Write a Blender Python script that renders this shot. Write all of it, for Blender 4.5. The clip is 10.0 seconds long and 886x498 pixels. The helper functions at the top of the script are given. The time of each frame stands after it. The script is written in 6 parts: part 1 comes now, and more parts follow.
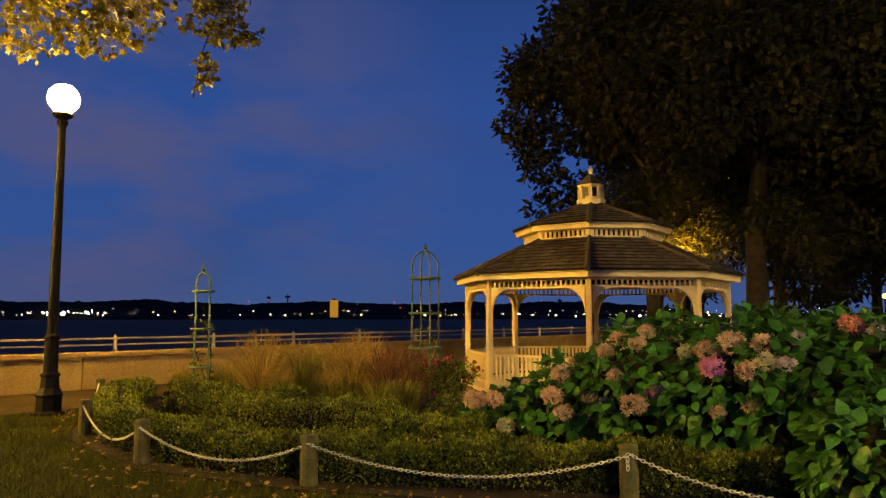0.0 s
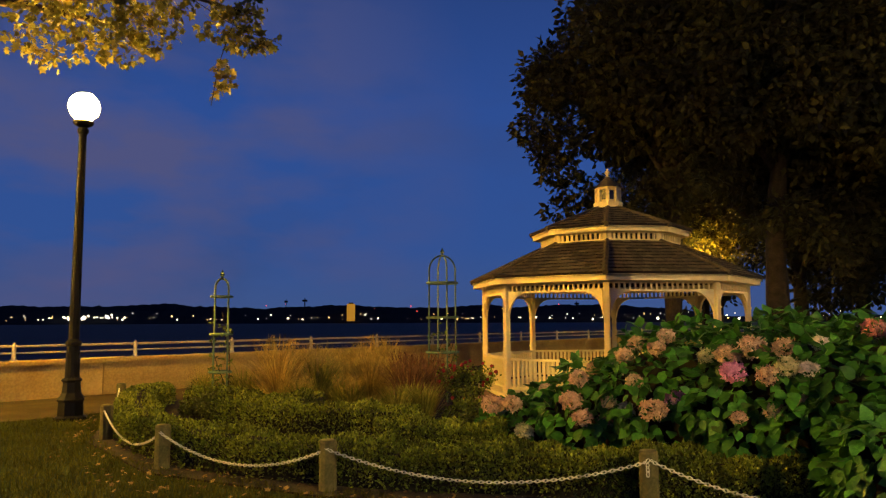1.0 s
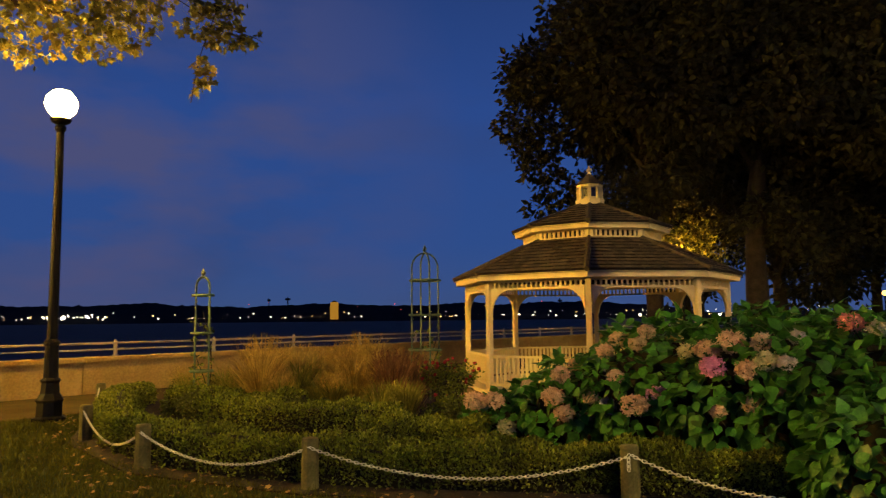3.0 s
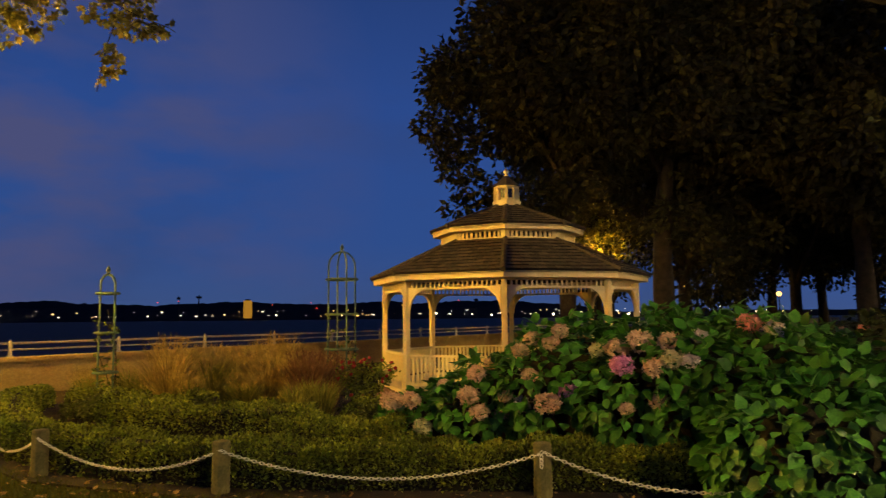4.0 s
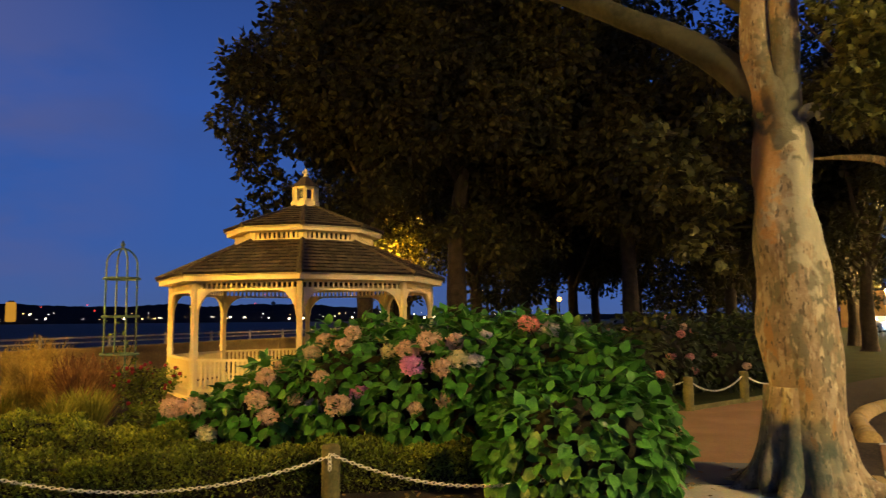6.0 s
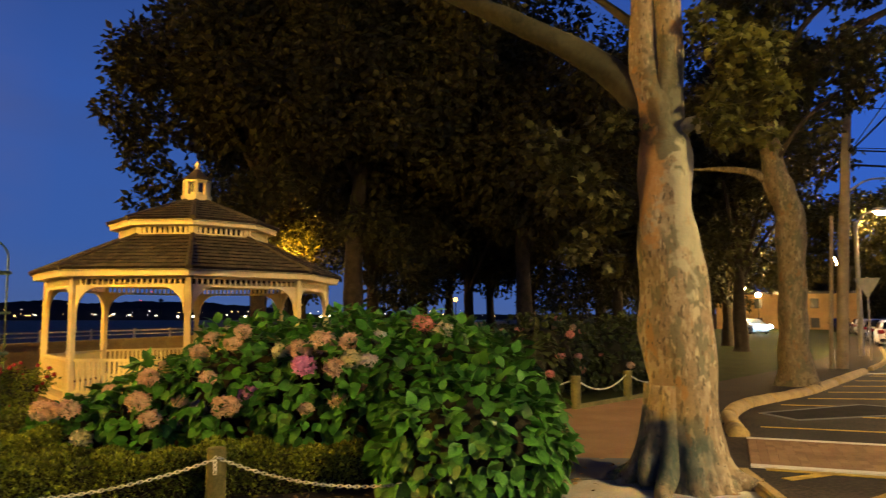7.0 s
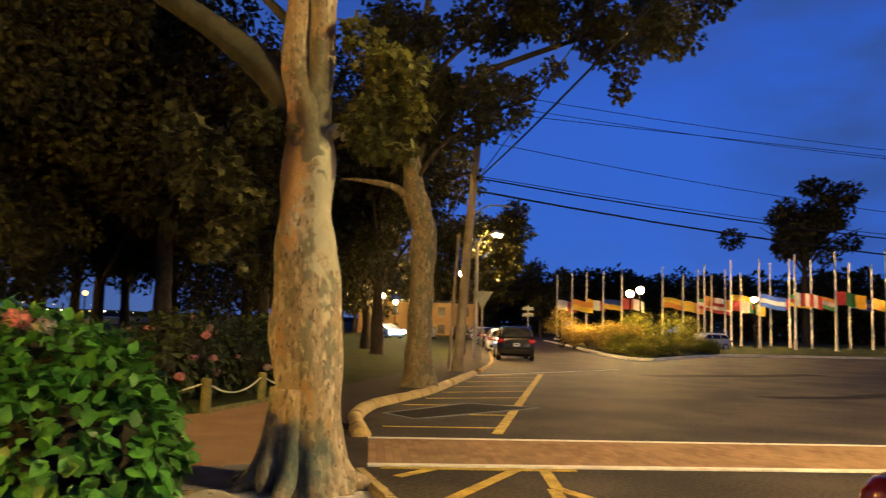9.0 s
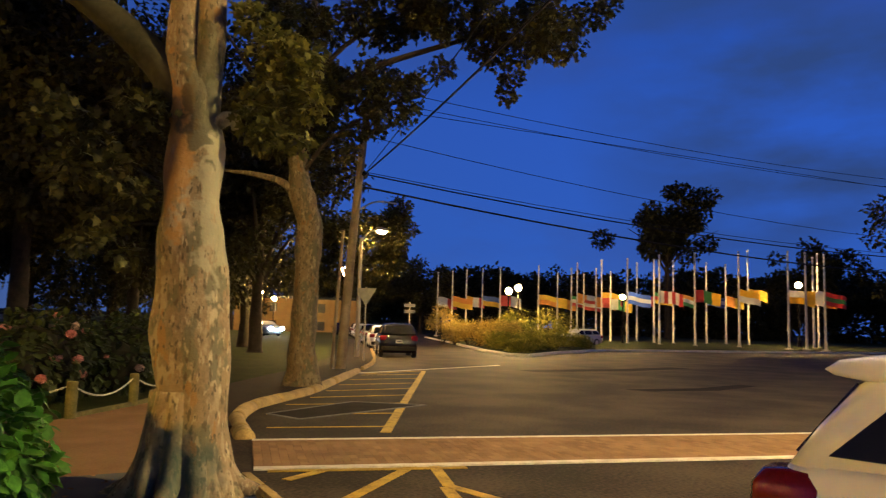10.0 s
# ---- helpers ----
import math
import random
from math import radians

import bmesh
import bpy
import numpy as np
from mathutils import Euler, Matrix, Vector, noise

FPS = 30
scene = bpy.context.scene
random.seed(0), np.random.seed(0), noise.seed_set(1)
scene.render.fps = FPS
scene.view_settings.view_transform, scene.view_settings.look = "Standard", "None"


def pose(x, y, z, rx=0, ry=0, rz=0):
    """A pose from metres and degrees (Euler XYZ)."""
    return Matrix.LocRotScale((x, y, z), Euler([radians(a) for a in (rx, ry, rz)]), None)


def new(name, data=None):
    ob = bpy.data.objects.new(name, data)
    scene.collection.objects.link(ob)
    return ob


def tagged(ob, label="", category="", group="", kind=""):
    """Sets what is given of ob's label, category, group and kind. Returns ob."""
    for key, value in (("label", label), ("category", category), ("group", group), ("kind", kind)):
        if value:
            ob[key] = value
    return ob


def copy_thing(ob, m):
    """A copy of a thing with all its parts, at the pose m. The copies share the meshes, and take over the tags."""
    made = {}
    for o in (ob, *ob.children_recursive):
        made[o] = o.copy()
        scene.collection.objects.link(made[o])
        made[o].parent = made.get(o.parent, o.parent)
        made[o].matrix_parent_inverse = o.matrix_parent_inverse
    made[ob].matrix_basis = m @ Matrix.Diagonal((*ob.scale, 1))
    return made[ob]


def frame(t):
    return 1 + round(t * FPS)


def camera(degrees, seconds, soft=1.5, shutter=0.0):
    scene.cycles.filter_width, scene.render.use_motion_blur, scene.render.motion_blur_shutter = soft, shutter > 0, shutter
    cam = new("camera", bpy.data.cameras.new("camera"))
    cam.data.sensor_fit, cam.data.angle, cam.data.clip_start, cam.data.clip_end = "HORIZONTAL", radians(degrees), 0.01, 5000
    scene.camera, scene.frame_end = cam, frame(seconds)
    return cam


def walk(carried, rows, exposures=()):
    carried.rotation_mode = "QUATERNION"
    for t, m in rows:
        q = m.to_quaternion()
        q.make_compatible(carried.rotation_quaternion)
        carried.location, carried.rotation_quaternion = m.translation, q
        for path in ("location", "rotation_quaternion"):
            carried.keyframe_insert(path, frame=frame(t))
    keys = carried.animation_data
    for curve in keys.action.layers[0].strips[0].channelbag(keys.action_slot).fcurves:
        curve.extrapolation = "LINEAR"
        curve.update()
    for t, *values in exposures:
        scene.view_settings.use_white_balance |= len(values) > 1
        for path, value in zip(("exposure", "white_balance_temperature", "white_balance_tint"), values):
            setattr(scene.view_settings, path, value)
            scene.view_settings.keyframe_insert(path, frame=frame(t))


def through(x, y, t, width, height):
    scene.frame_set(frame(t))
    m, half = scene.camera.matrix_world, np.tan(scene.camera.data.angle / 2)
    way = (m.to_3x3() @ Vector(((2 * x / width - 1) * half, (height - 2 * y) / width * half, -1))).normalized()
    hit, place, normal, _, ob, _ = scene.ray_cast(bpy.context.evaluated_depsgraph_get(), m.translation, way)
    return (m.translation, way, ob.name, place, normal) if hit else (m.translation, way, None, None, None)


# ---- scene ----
cam = camera(62.14, 10.0, soft=1.25, shutter=0.4)
PATH = [
    (0.0, pose(0.000, 0.000, 1.603, 95.32, 0.04, -0.00)),
    (0.5, pose(-0.013, 0.028, 1.609, 95.58, 0.10, 0.54)),
    (1.0, pose(-0.011, -0.000, 1.620, 95.59, 0.22, 1.29)),
    (1.5, pose(-0.015, -0.013, 1.616, 95.53, 0.35, 1.92)),
    (2.0, pose(-0.007, -0.019, 1.615, 95.47, 0.43, 2.21)),
    (3.5, pose(0.007, 0.006, 1.613, 95.35, 0.60, -2.74)),
    (4.0, pose(0.001, 0.003, 1.622, 95.26, 0.52, -6.42)),
    (4.5, pose(0.014, 0.020, 1.603, 95.42, 0.52, -10.28)),
    (5.0, pose(0.015, 0.033, 1.603, 95.57, 0.54, -14.42)),
    (5.5, pose(0.039, 0.026, 1.599, 95.52, 0.51, -18.38)),
    (7.0, pose(0.093, 0.026, 1.598, 95.35, 0.05, -29.94)),
    (7.5, pose(0.101, 0.026, 1.594, 95.48, -0.46, -35.51)),
    (8.0, pose(0.119, 0.042, 1.594, 95.52, -1.06, -42.62)),
    (8.5, pose(0.241, 0.064, 1.595, 95.64, -1.67, -50.51)),
    (9.0, pose(0.356, 0.077, 1.607, 95.86, -1.79, -56.76)),
    (9.5, pose(0.378, 0.177, 1.611, 95.95, -1.64, -62.06)),
    (10.0, pose(0.376, 0.261, 1.616, 95.88, -1.63, -66.08)),
]
EXPOSURES = [(0.0, 0.0), (2.0, 0.0), (3.3, -0.2), (4.2, -0.12), (4.7, 0.1), (5.5, 0.3), (7.0, 0.35), (7.6, 0.35), (8.4, 0.55), (9.0, 0.5), (10.0, 0.15)]
walk(cam, PATH, EXPOSURES)

# strength of the lamps, as radiance of their glowing globes
LAMP_PROMENADE = 900.0
LAMP_STREET = 13800.0
LAMP_LAWN = 5200.0
LAMP_FAR = 2300.0
SODIUM = (1.0, 0.55, 0.055)
PALE = (1.0, 0.70, 0.27)


# ---- sky after sunset ----
def dusk_sky():
    world = bpy.data.worlds.new("dusk")
    scene.world = world
    world.use_nodes = True
    nt = world.node_tree
    n, l = nt.nodes, nt.links
    bg = n["Background"]
    tc = n.new("ShaderNodeTexCoord")
    sep = n.new("ShaderNodeSeparateXYZ")
    l.new(tc.outputs["Generated"], sep.inputs[0])
    up = n.new("ShaderNodeValToRGB")
    l.new(sep.outputs["Z"], up.inputs[0])
    e = up.color_ramp.elements
    e[0].position, e[0].color = 0.0, (0.050, 0.090, 0.235, 1)
    e[1].position, e[1].color = 1.0, (0.003, 0.008, 0.030, 1)
    for p, c in ((0.10, (0.030, 0.082, 0.285)), (0.28, (0.026, 0.074, 0.285)), (0.44, (0.020, 0.052, 0.200)), (0.62, (0.008, 0.020, 0.080))):
        x = e.new(p)
        x.color = (*c, 1)
    # the west, where the sun went down, stays a little brighter
    west = n.new("ShaderNodeVectorMath")
    west.operation = "DOT_PRODUCT"
    west.inputs[1].default_value = (0.97, -0.22, 0.0)
    l.new(tc.outputs["Generated"], west.inputs[0])
    wr = n.new("ShaderNodeMapRange")
    wr.inputs["From Min"].default_value, wr.inputs["From Max"].default_value = 0.25, 0.95
    wr.inputs["To Min"].default_value, wr.inputs["To Max"].default_value = 0.0, 1.0
    l.new(west.outputs["Value"], wr.inputs["Value"])
    warm = n.new("ShaderNodeMix")
    warm.data_type = "RGBA"
    warm.blend_type = "MULTIPLY"
    warm.inputs["B"].default_value = (0.84, 1.20, 1.62, 1)
    l.new(wr.outputs["Result"], warm.inputs["Factor"])
    l.new(up.outputs["Color"], warm.inputs["A"])
    # thin cloud
    mp = n.new("ShaderNodeMapping")
    mp.inputs["Scale"].default_value = (1.0, 1.0, 2.6)
    l.new(tc.outputs["Generated"], mp.inputs[0])
    no = n.new("ShaderNodeTexNoise")
    no.inputs["Scale"].default_value, no.inputs["Detail"].default_value, no.inputs["Roughness"].default_value = 2.6, 6.0, 0.55
    l.new(mp.outputs[0], no.inputs["Vector"])
    cr = n.new("ShaderNodeValToRGB")
    l.new(no.outputs["Fac"], cr.inputs[0])
    cr.color_ramp.elements[0].position, cr.color_ramp.elements[0].color = 0.50, (0, 0, 0, 1)
    cr.color_ramp.elements[1].position, cr.color_ramp.elements[1].color = 0.72, (0.38, 0.38, 0.38, 1)
    cl = n.new("ShaderNodeMix")
    cl.data_type = "RGBA"
    cl.inputs["B"].default_value = (0.040, 0.058, 0.150, 1)
    l.new(cr.outputs["Color"], cl.inputs["Factor"])
    l.new(warm.outputs["Result"], cl.inputs["A"])
    # a heavy dark cloud in the south-west
    far = n.new("ShaderNodeVectorMath")
    far.operation = "DOT_PRODUCT"
    far.inputs[1].default_value = (0.945, -0.10, 0.31)
    l.new(tc.outputs["Generated"], far.inputs[0])
    fr = n.new("ShaderNodeMapRange")
    fr.inputs["From Min"].default_value, fr.inputs["From Max"].default_value = 0.935, 0.992
    l.new(far.outputs["Value"], fr.inputs["Value"])
    cn = n.new("ShaderNodeTexNoise")
    cn.inputs["Scale"].default_value, cn.inputs["Detail"].default_value = 4.5, 6.0
    l.new(mp.outputs[0], cn.inputs["Vector"])
    cm = n.new("ShaderNodeMapRange")
    cm.inputs["From Min"].default_value, cm.inputs["From Max"].default_value = 0.38, 0.62
    l.new(cn.outputs["Fac"], cm.inputs["Value"])
    mul = n.new("ShaderNodeMath")
    mul.operation = "MULTIPLY"
    l.new(fr.outputs["Result"], mul.inputs[0])
    l.new(cm.outputs["Result"], mul.inputs[1])
    heavy = n.new("ShaderNodeMix")
    heavy.data_type = "RGBA"
    heavy.inputs["B"].default_value = (0.024, 0.058, 0.200, 1)
    l.new(mul.outputs[0], heavy.inputs["Factor"])
    l.new(cl.outputs["Result"], heavy.inputs["A"])
    # purple tint low in the north: part thin cloud, part lamp flare painted into the sky
    nor = n.new("ShaderNodeVectorMath")
    nor.operation = "DOT_PRODUCT"
    nor.inputs[1].default_value = (-0.47, 0.86, 0.18)
    l.new(tc.outputs["Generated"], nor.inputs[0])
    nr = n.new("ShaderNodeMapRange")
    nr.inputs["From Min"].default_value, nr.inputs["From Max"].default_value = 0.86, 1.0
    l.new(nor.outputs["Value"], nr.inputs["Value"])
    nm = n.new("ShaderNodeMath")
    nm.operation = "MULTIPLY"
    l.new(nr.outputs["Result"], nm.inputs[0])
    l.new(cm.outputs["Result"], nm.inputs[1])
    tint = n.new("ShaderNodeMix")
    tint.data_type = "RGBA"
    tint.inputs["B"].default_value = (0.078, 0.086, 0.208, 1)
    l.new(nm.outputs[0], tint.inputs["Factor"])
    l.new(heavy.outputs["Result"], tint.inputs["A"])
    l.new(tint.outputs["Result"], bg.inputs["Color"])
    bg.inputs["Strength"].default_value = 1.0


dusk_sky()


# ---- materials ----
def surface(name, a, b, scale=6.0, rough=0.75, metal=0.0, bump=0.3, fine=60.0, pieces="", spread=0.25, depth=0.01, spec=0.3):
    """Two colours mixed by noise at two scales, with fine relief. pieces: 'object' or 'island' varies brightness piece by piece."""
    m = bpy.data.materials.new(name)
    m.use_nodes = True
    nt = m.node_tree
    n, l = nt.nodes, nt.links
    p = n["Principled BSDF"]
    tc = n.new("ShaderNodeTexCoord")
    big = n.new("ShaderNodeTexNoise")
    big.inputs["Scale"].default_value, big.inputs["Detail"].default_value = scale, 5.0
    small = n.new("ShaderNodeTexNoise")
    small.inputs["Scale"].default_value, small.inputs["Detail"].default_value = fine, 4.0
    for t in (big, small):
        l.new(n.new("ShaderNodeNewGeometry").outputs["Position"] if pieces == "object" else tc.outputs["Object"], t.inputs["Vector"])
    add = n.new("ShaderNodeMath")
    add.operation = "MULTIPLY_ADD"
    add.inputs[1].default_value = 0.45
    l.new(small.outputs["Fac"], add.inputs[0])
    half = n.new("ShaderNodeMath")
    half.operation = "MULTIPLY"
    half.inputs[1].default_value = 0.6
    l.new(big.outputs["Fac"], half.inputs[0])
    l.new(half.outputs[0], add.inputs[2])
    ramp = n.new("ShaderNodeValToRGB")
    ramp.color_ramp.elements[0].position, ramp.color_ramp.elements[0].color = 0.36, (*a, 1)
    ramp.color_ramp.elements[1].position, ramp.color_ramp.elements[1].color = 0.68, (*b, 1)
    l.new(add.outputs[0], ramp.inputs[0])
    out = ramp.outputs["Color"]
    if pieces:
        if pieces == "object":
            src = n.new("ShaderNodeObjectInfo").outputs["Random"]
        else:
            src = n.new("ShaderNodeNewGeometry").outputs["Random Per Island"]
        mr = n.new("ShaderNodeMapRange")
        mr.inputs["To Min"].default_value, mr.inputs["To Max"].default_value = 1 - spread, 1 + spread
        l.new(src, mr.inputs["Value"])
        hs = n.new("ShaderNodeHueSaturation")
        l.new(mr.outputs["Result"], hs.inputs["Value"])
        l.new(out, hs.inputs["Color"])
        out = hs.outputs["Color"]
    l.new(out, p.inputs["Base Color"])
    p.inputs["Roughness"].default_value, p.inputs["Metallic"].default_value = rough, metal
    p.inputs["Specular IOR Level"].default_value = spec
    if bump:
        bp = n.new("ShaderNodeBump")
        bp.inputs["Strength"].default_value, bp.inputs["Distance"].default_value = bump, depth
        l.new(add.outputs[0], bp.inputs["Height"])
        l.new(bp.outputs["Normal"], p.inputs["Normal"])
    return m


def foliage(name, a, b, through=0.25, rough=0.5, spread=0.45):
    """Leaves: colour varies leaf by leaf, and some light passes through."""
    m = surface(name, a, b, scale=1.2, fine=25.0, rough=rough, bump=0.0, pieces="island", spread=spread, spec=0.15)
    nt = m.node_tree
    n, l = nt.nodes, nt.links
    p = n["Principled BSDF"]
    tr = n.new("ShaderNodeBsdfTranslucent")
    col = p.inputs["Base Color"].links[0].from_socket
    l.new(col, tr.inputs["Color"])
    mix = n.new("ShaderNodeMixShader")
    mix.inputs[0].default_value = through
    l.new(p.outputs[0], mix.inputs[1])
    l.new(tr.outputs[0], mix.inputs[2])
    l.new(mix.outputs[0], n["Material Output"].inputs["Surface"])
    return m


def glow(name, colour, strength):
    m = bpy.data.materials.new(name)
    m.use_nodes = True
    p = m.node_tree.nodes["Principled BSDF"]
    p.inputs["Base Color"].default_value = (0.02, 0.02, 0.02, 1)
    p.inputs["Emission Color"].default_value = (*colour, 1)
    p.inputs["Emission Strength"].default_value = strength
    return m


def bark_mat(name="plane_bark", stain_and_light=0.75, tone=1.0):
    """Plane-tree bark: olive and grey plates flaked off in patches down to cream and ochre."""
    m = surface(name, tuple(tone * q for q in (0.165, 0.125, 0.072)), tuple(tone * q for q in (0.270, 0.208, 0.128)), scale=3.0, fine=30.0, rough=0.85, bump=0.6, depth=0.02)
    nt = m.node_tree
    n, l = nt.nodes, nt.links
    p = n["Principled BSDF"]
    base = p.inputs["Base Color"].links[0].from_socket
    tc = n.new("ShaderNodeTexCoord")
    for seed, sc, lo, hi, col in ((9.7, 4.6, 0.52, 0.58, (0.150, 0.140, 0.088)), (3.1, 8.0, 0.54, 0.60, (0.30, 0.25, 0.16)), (17.3, 6.5, 0.62, 0.66, (0.40, 0.35, 0.23)), (41.0, 19.0, 0.58, 0.62, (0.32, 0.27, 0.175)), (25.9, 8.0, 0.62, 0.66, (0.27, 0.165, 0.07)), (33.3, 26.0, 0.58, 0.62, (0.11, 0.09, 0.055))):
        mp = n.new("ShaderNodeMapping")
        mp.inputs["Location"].default_value = (seed, seed, seed)
        mp.inputs["Scale"].default_value = (1.0, 1.0, 0.42)
        l.new(tc.outputs["Object"], mp.inputs[0])
        no = n.new("ShaderNodeTexNoise")
        no.inputs["Scale"].default_value, no.inputs["Detail"].default_value = sc, 6.0
        l.new(mp.outputs[0], no.inputs["Vector"])
        mr = n.new("ShaderNodeMapRange")
        mr.inputs["From Min"].default_value, mr.inputs["From Max"].default_value = lo, hi
        l.new(no.outputs["Fac"], mr.inputs["Value"])
        mx = n.new("ShaderNodeMix")
        mx.data_type = "RGBA"
        mx.inputs["B"].default_value = (*(tone * q for q in col), 1)
        l.new(mr.outputs["Result"], mx.inputs["Factor"])
        l.new(base, mx.inputs["A"])
        base = mx.outputs["Result"]
    # a damp blue-green stain low down; higher, lamplight painted ochre and pale grey-green, and dark olive
    dn = n.new("ShaderNodeTexNoise")
    dn.inputs["Scale"].default_value, dn.inputs["Detail"].default_value = 7.0, 5.0
    l.new(tc.outputs["Object"], dn.inputs["Vector"])
    for spot, tall, reach, col in (((-0.30, -0.22, 0.32), 1.0, 0.0, (0.022, 0.060, 0.058)), ((-0.28, 0.10, 3.15), 0.34, -0.05, (0.40, 0.215, 0.060)), ((-0.02, -0.30, 3.0), 0.25, -0.04, (0.32, 0.31, 0.215)), ((-0.20, -0.16, 3.75), 0.40, -0.06, (0.060, 0.064, 0.036))):
        sq = n.new("ShaderNodeVectorMath")
        sq.operation = "MULTIPLY"
        sq.inputs[1].default_value = (1.0, 1.0, tall)
        l.new(tc.outputs["Object"], sq.inputs[0])
        ds = n.new("ShaderNodeVectorMath")
        ds.operation = "DISTANCE"
        ds.inputs[1].default_value = (spot[0], spot[1], spot[2] * tall)
        l.new(sq.outputs["Vector"], ds.inputs[0])
        da = n.new("ShaderNodeMath")
        da.operation = "MULTIPLY_ADD"
        da.inputs[1].default_value = 0.55
        l.new(dn.outputs["Fac"], da.inputs[0])
        l.new(ds.outputs["Value"], da.inputs[2])
        dr = n.new("ShaderNodeMapRange")
        dr.inputs["From Min"].default_value, dr.inputs["From Max"].default_value = (0.72 if tall == 1.0 else 0.60) + reach, (0.44 if tall == 1.0 else 0.54) + reach
        dr.inputs["To Max"].default_value = stain_and_light
        l.new(da.outputs[0], dr.inputs["Value"])
        dm = n.new("ShaderNodeMix")
        dm.data_type = "RGBA"
        dm.inputs["B"].default_value = (*col, 1)
        l.new(dr.outputs["Result"], dm.inputs["Factor"])
        l.new(base, dm.inputs["A"])
        base = dm.outputs["Result"]
    l.new(dm.outputs["Result"], p.inputs["Base Color"])
    return m


def glass_mat():
    m = bpy.data.materials.new("car_glass")
    m.use_nodes = True
    p = m.node_tree.nodes["Principled BSDF"]
    p.inputs["Base Color"].default_value = (0.01, 0.011, 0.012, 1)
    p.inputs["Roughness"].default_value = 0.04
    return m


def water_mat():
    m = surface("water", (0.006, 0.009, 0.012), (0.010, 0.014, 0.018), scale=0.05, fine=0.4, rough=0.6, bump=1.0, depth=1.2, spec=0.08)
    return m


GRASS = surface("lawn_soil", (0.018, 0.026, 0.007), (0.040, 0.050, 0.014), scale=1.5, fine=40, rough=0.95, bump=0.6, depth=0.03, spec=0.05)
BLADE = foliage("lawn_blades", (0.040, 0.046, 0.004), (0.092, 0.090, 0.008), 0.2, 0.75)
SOIL = surface("mulch", (0.008, 0.006, 0.004), (0.032, 0.020, 0.011), scale=5, fine=45, rough=0.95, bump=0.9, depth=0.03)
LITTER = foliage("leaf_litter", (0.12, 0.07, 0.025), (0.34, 0.22, 0.09), 0.1, 0.8)
PAVER = surface("brick_paver", (0.185, 0.108, 0.054), (0.275, 0.168, 0.088), scale=1.3, fine=50, rough=0.9, bump=0.4, depth=0.004, pieces="object", spread=0.16, spec=0.1)
PAVING = surface("brick_paving", (0.185, 0.108, 0.054), (0.275, 0.168, 0.088), scale=1.3, fine=40, rough=0.9, bump=0.4, depth=0.004, pieces="island", spread=0.16, spec=0.1)
PROMENADE = surface("promenade_brick", (0.034, 0.026, 0.012), (0.070, 0.054, 0.026), scale=1.2, fine=30, rough=0.95, bump=0.4, depth=0.01, spec=0.05)
JOINT = surface("paving_bed", (0.090, 0.054, 0.028), (0.160, 0.096, 0.050), scale=3, fine=60, rough=0.95, spec=0.05)
ASPHALT = surface("asphalt", (0.014, 0.011, 0.008), (0.056, 0.043, 0.030), scale=0.55, fine=22, rough=0.8, bump=0.5, depth=0.008, spec=0.12)
ASPHALT.node_tree.nodes["Color Ramp"].color_ramp.elements[0].position = 0.44
ASPHALT.node_tree.nodes["Color Ramp"].color_ramp.elements[1].position = 0.62
# butt ends near black: the shadow line of each shingle course, painted on
BUTTSHADE = surface("shaded_shingle_ends", (0.010, 0.008, 0.005), (0.024, 0.018, 0.012), scale=8, fine=60, rough=0.95)
TAR = surface("tar_patch", (0.010, 0.010, 0.010), (0.022, 0.021, 0.020), scale=2, fine=60, rough=0.95, spec=0.05)
CONCRETE = surface("concrete", (0.30, 0.27, 0.22), (0.46, 0.42, 0.35), scale=1.6, fine=40, rough=0.85, bump=0.35, depth=0.008)
SLATE = surface("blue_stone", (0.060, 0.066, 0.075), (0.105, 0.112, 0.122), scale=2, fine=40, rough=0.7)
WALLCON = surface("sea_wall_concrete", (0.24, 0.165, 0.055), (0.43, 0.31, 0.115), scale=1.1, fine=22, rough=0.9, bump=0.4, depth=0.01)
YELLOW = surface("road_paint_yellow", (0.20, 0.125, 0.014), (0.54, 0.365, 0.042), scale=4, fine=35, rough=0.7)
WHITEP = surface("kerb_paint_white", (0.40, 0.38, 0.34), (0.68, 0.66, 0.60), scale=5, fine=40, rough=0.7)
KERBY = surface("kerb_paint_yellow", (0.22, 0.150, 0.055), (0.44, 0.32, 0.12), scale=4, fine=35, rough=0.75)
CREAM = surface("cream_paint", (0.66, 0.53, 0.25), (0.78, 0.65, 0.34), scale=4, fine=40, rough=0.55, bump=0.12, depth=0.004)
SHINGLE = surface("cedar_shingle", (0.036, 0.029, 0.018), (0.115, 0.090, 0.054), scale=5, fine=40, rough=0.85, bump=0.5, depth=0.008, pieces="object", spread=0.38)
SHINGLES = surface("cedar_shingle_rest", (0.036, 0.029, 0.018), (0.115, 0.090, 0.054), scale=5, fine=40, rough=0.85, bump=0.5, depth=0.008, pieces="island", spread=0.38)
IRON = surface("black_iron", (0.004, 0.004, 0.004), (0.010, 0.009, 0.008), scale=8, fine=60, rough=0.55, spec=0.12)
RAILM = surface("rail_steel", (0.24, 0.22, 0.19), (0.36, 0.34, 0.30), scale=5, fine=50, rough=0.45, metal=0.5)
VERDI = surface("green_patina", (0.07, 0.12, 0.07), (0.15, 0.20, 0.11), scale=8, fine=60, rough=0.6, metal=0.3)
POST = surface("weathered_post", (0.060, 0.058, 0.020), (0.150, 0.136, 0.052), scale=6, fine=40, rough=0.9, bump=0.5)
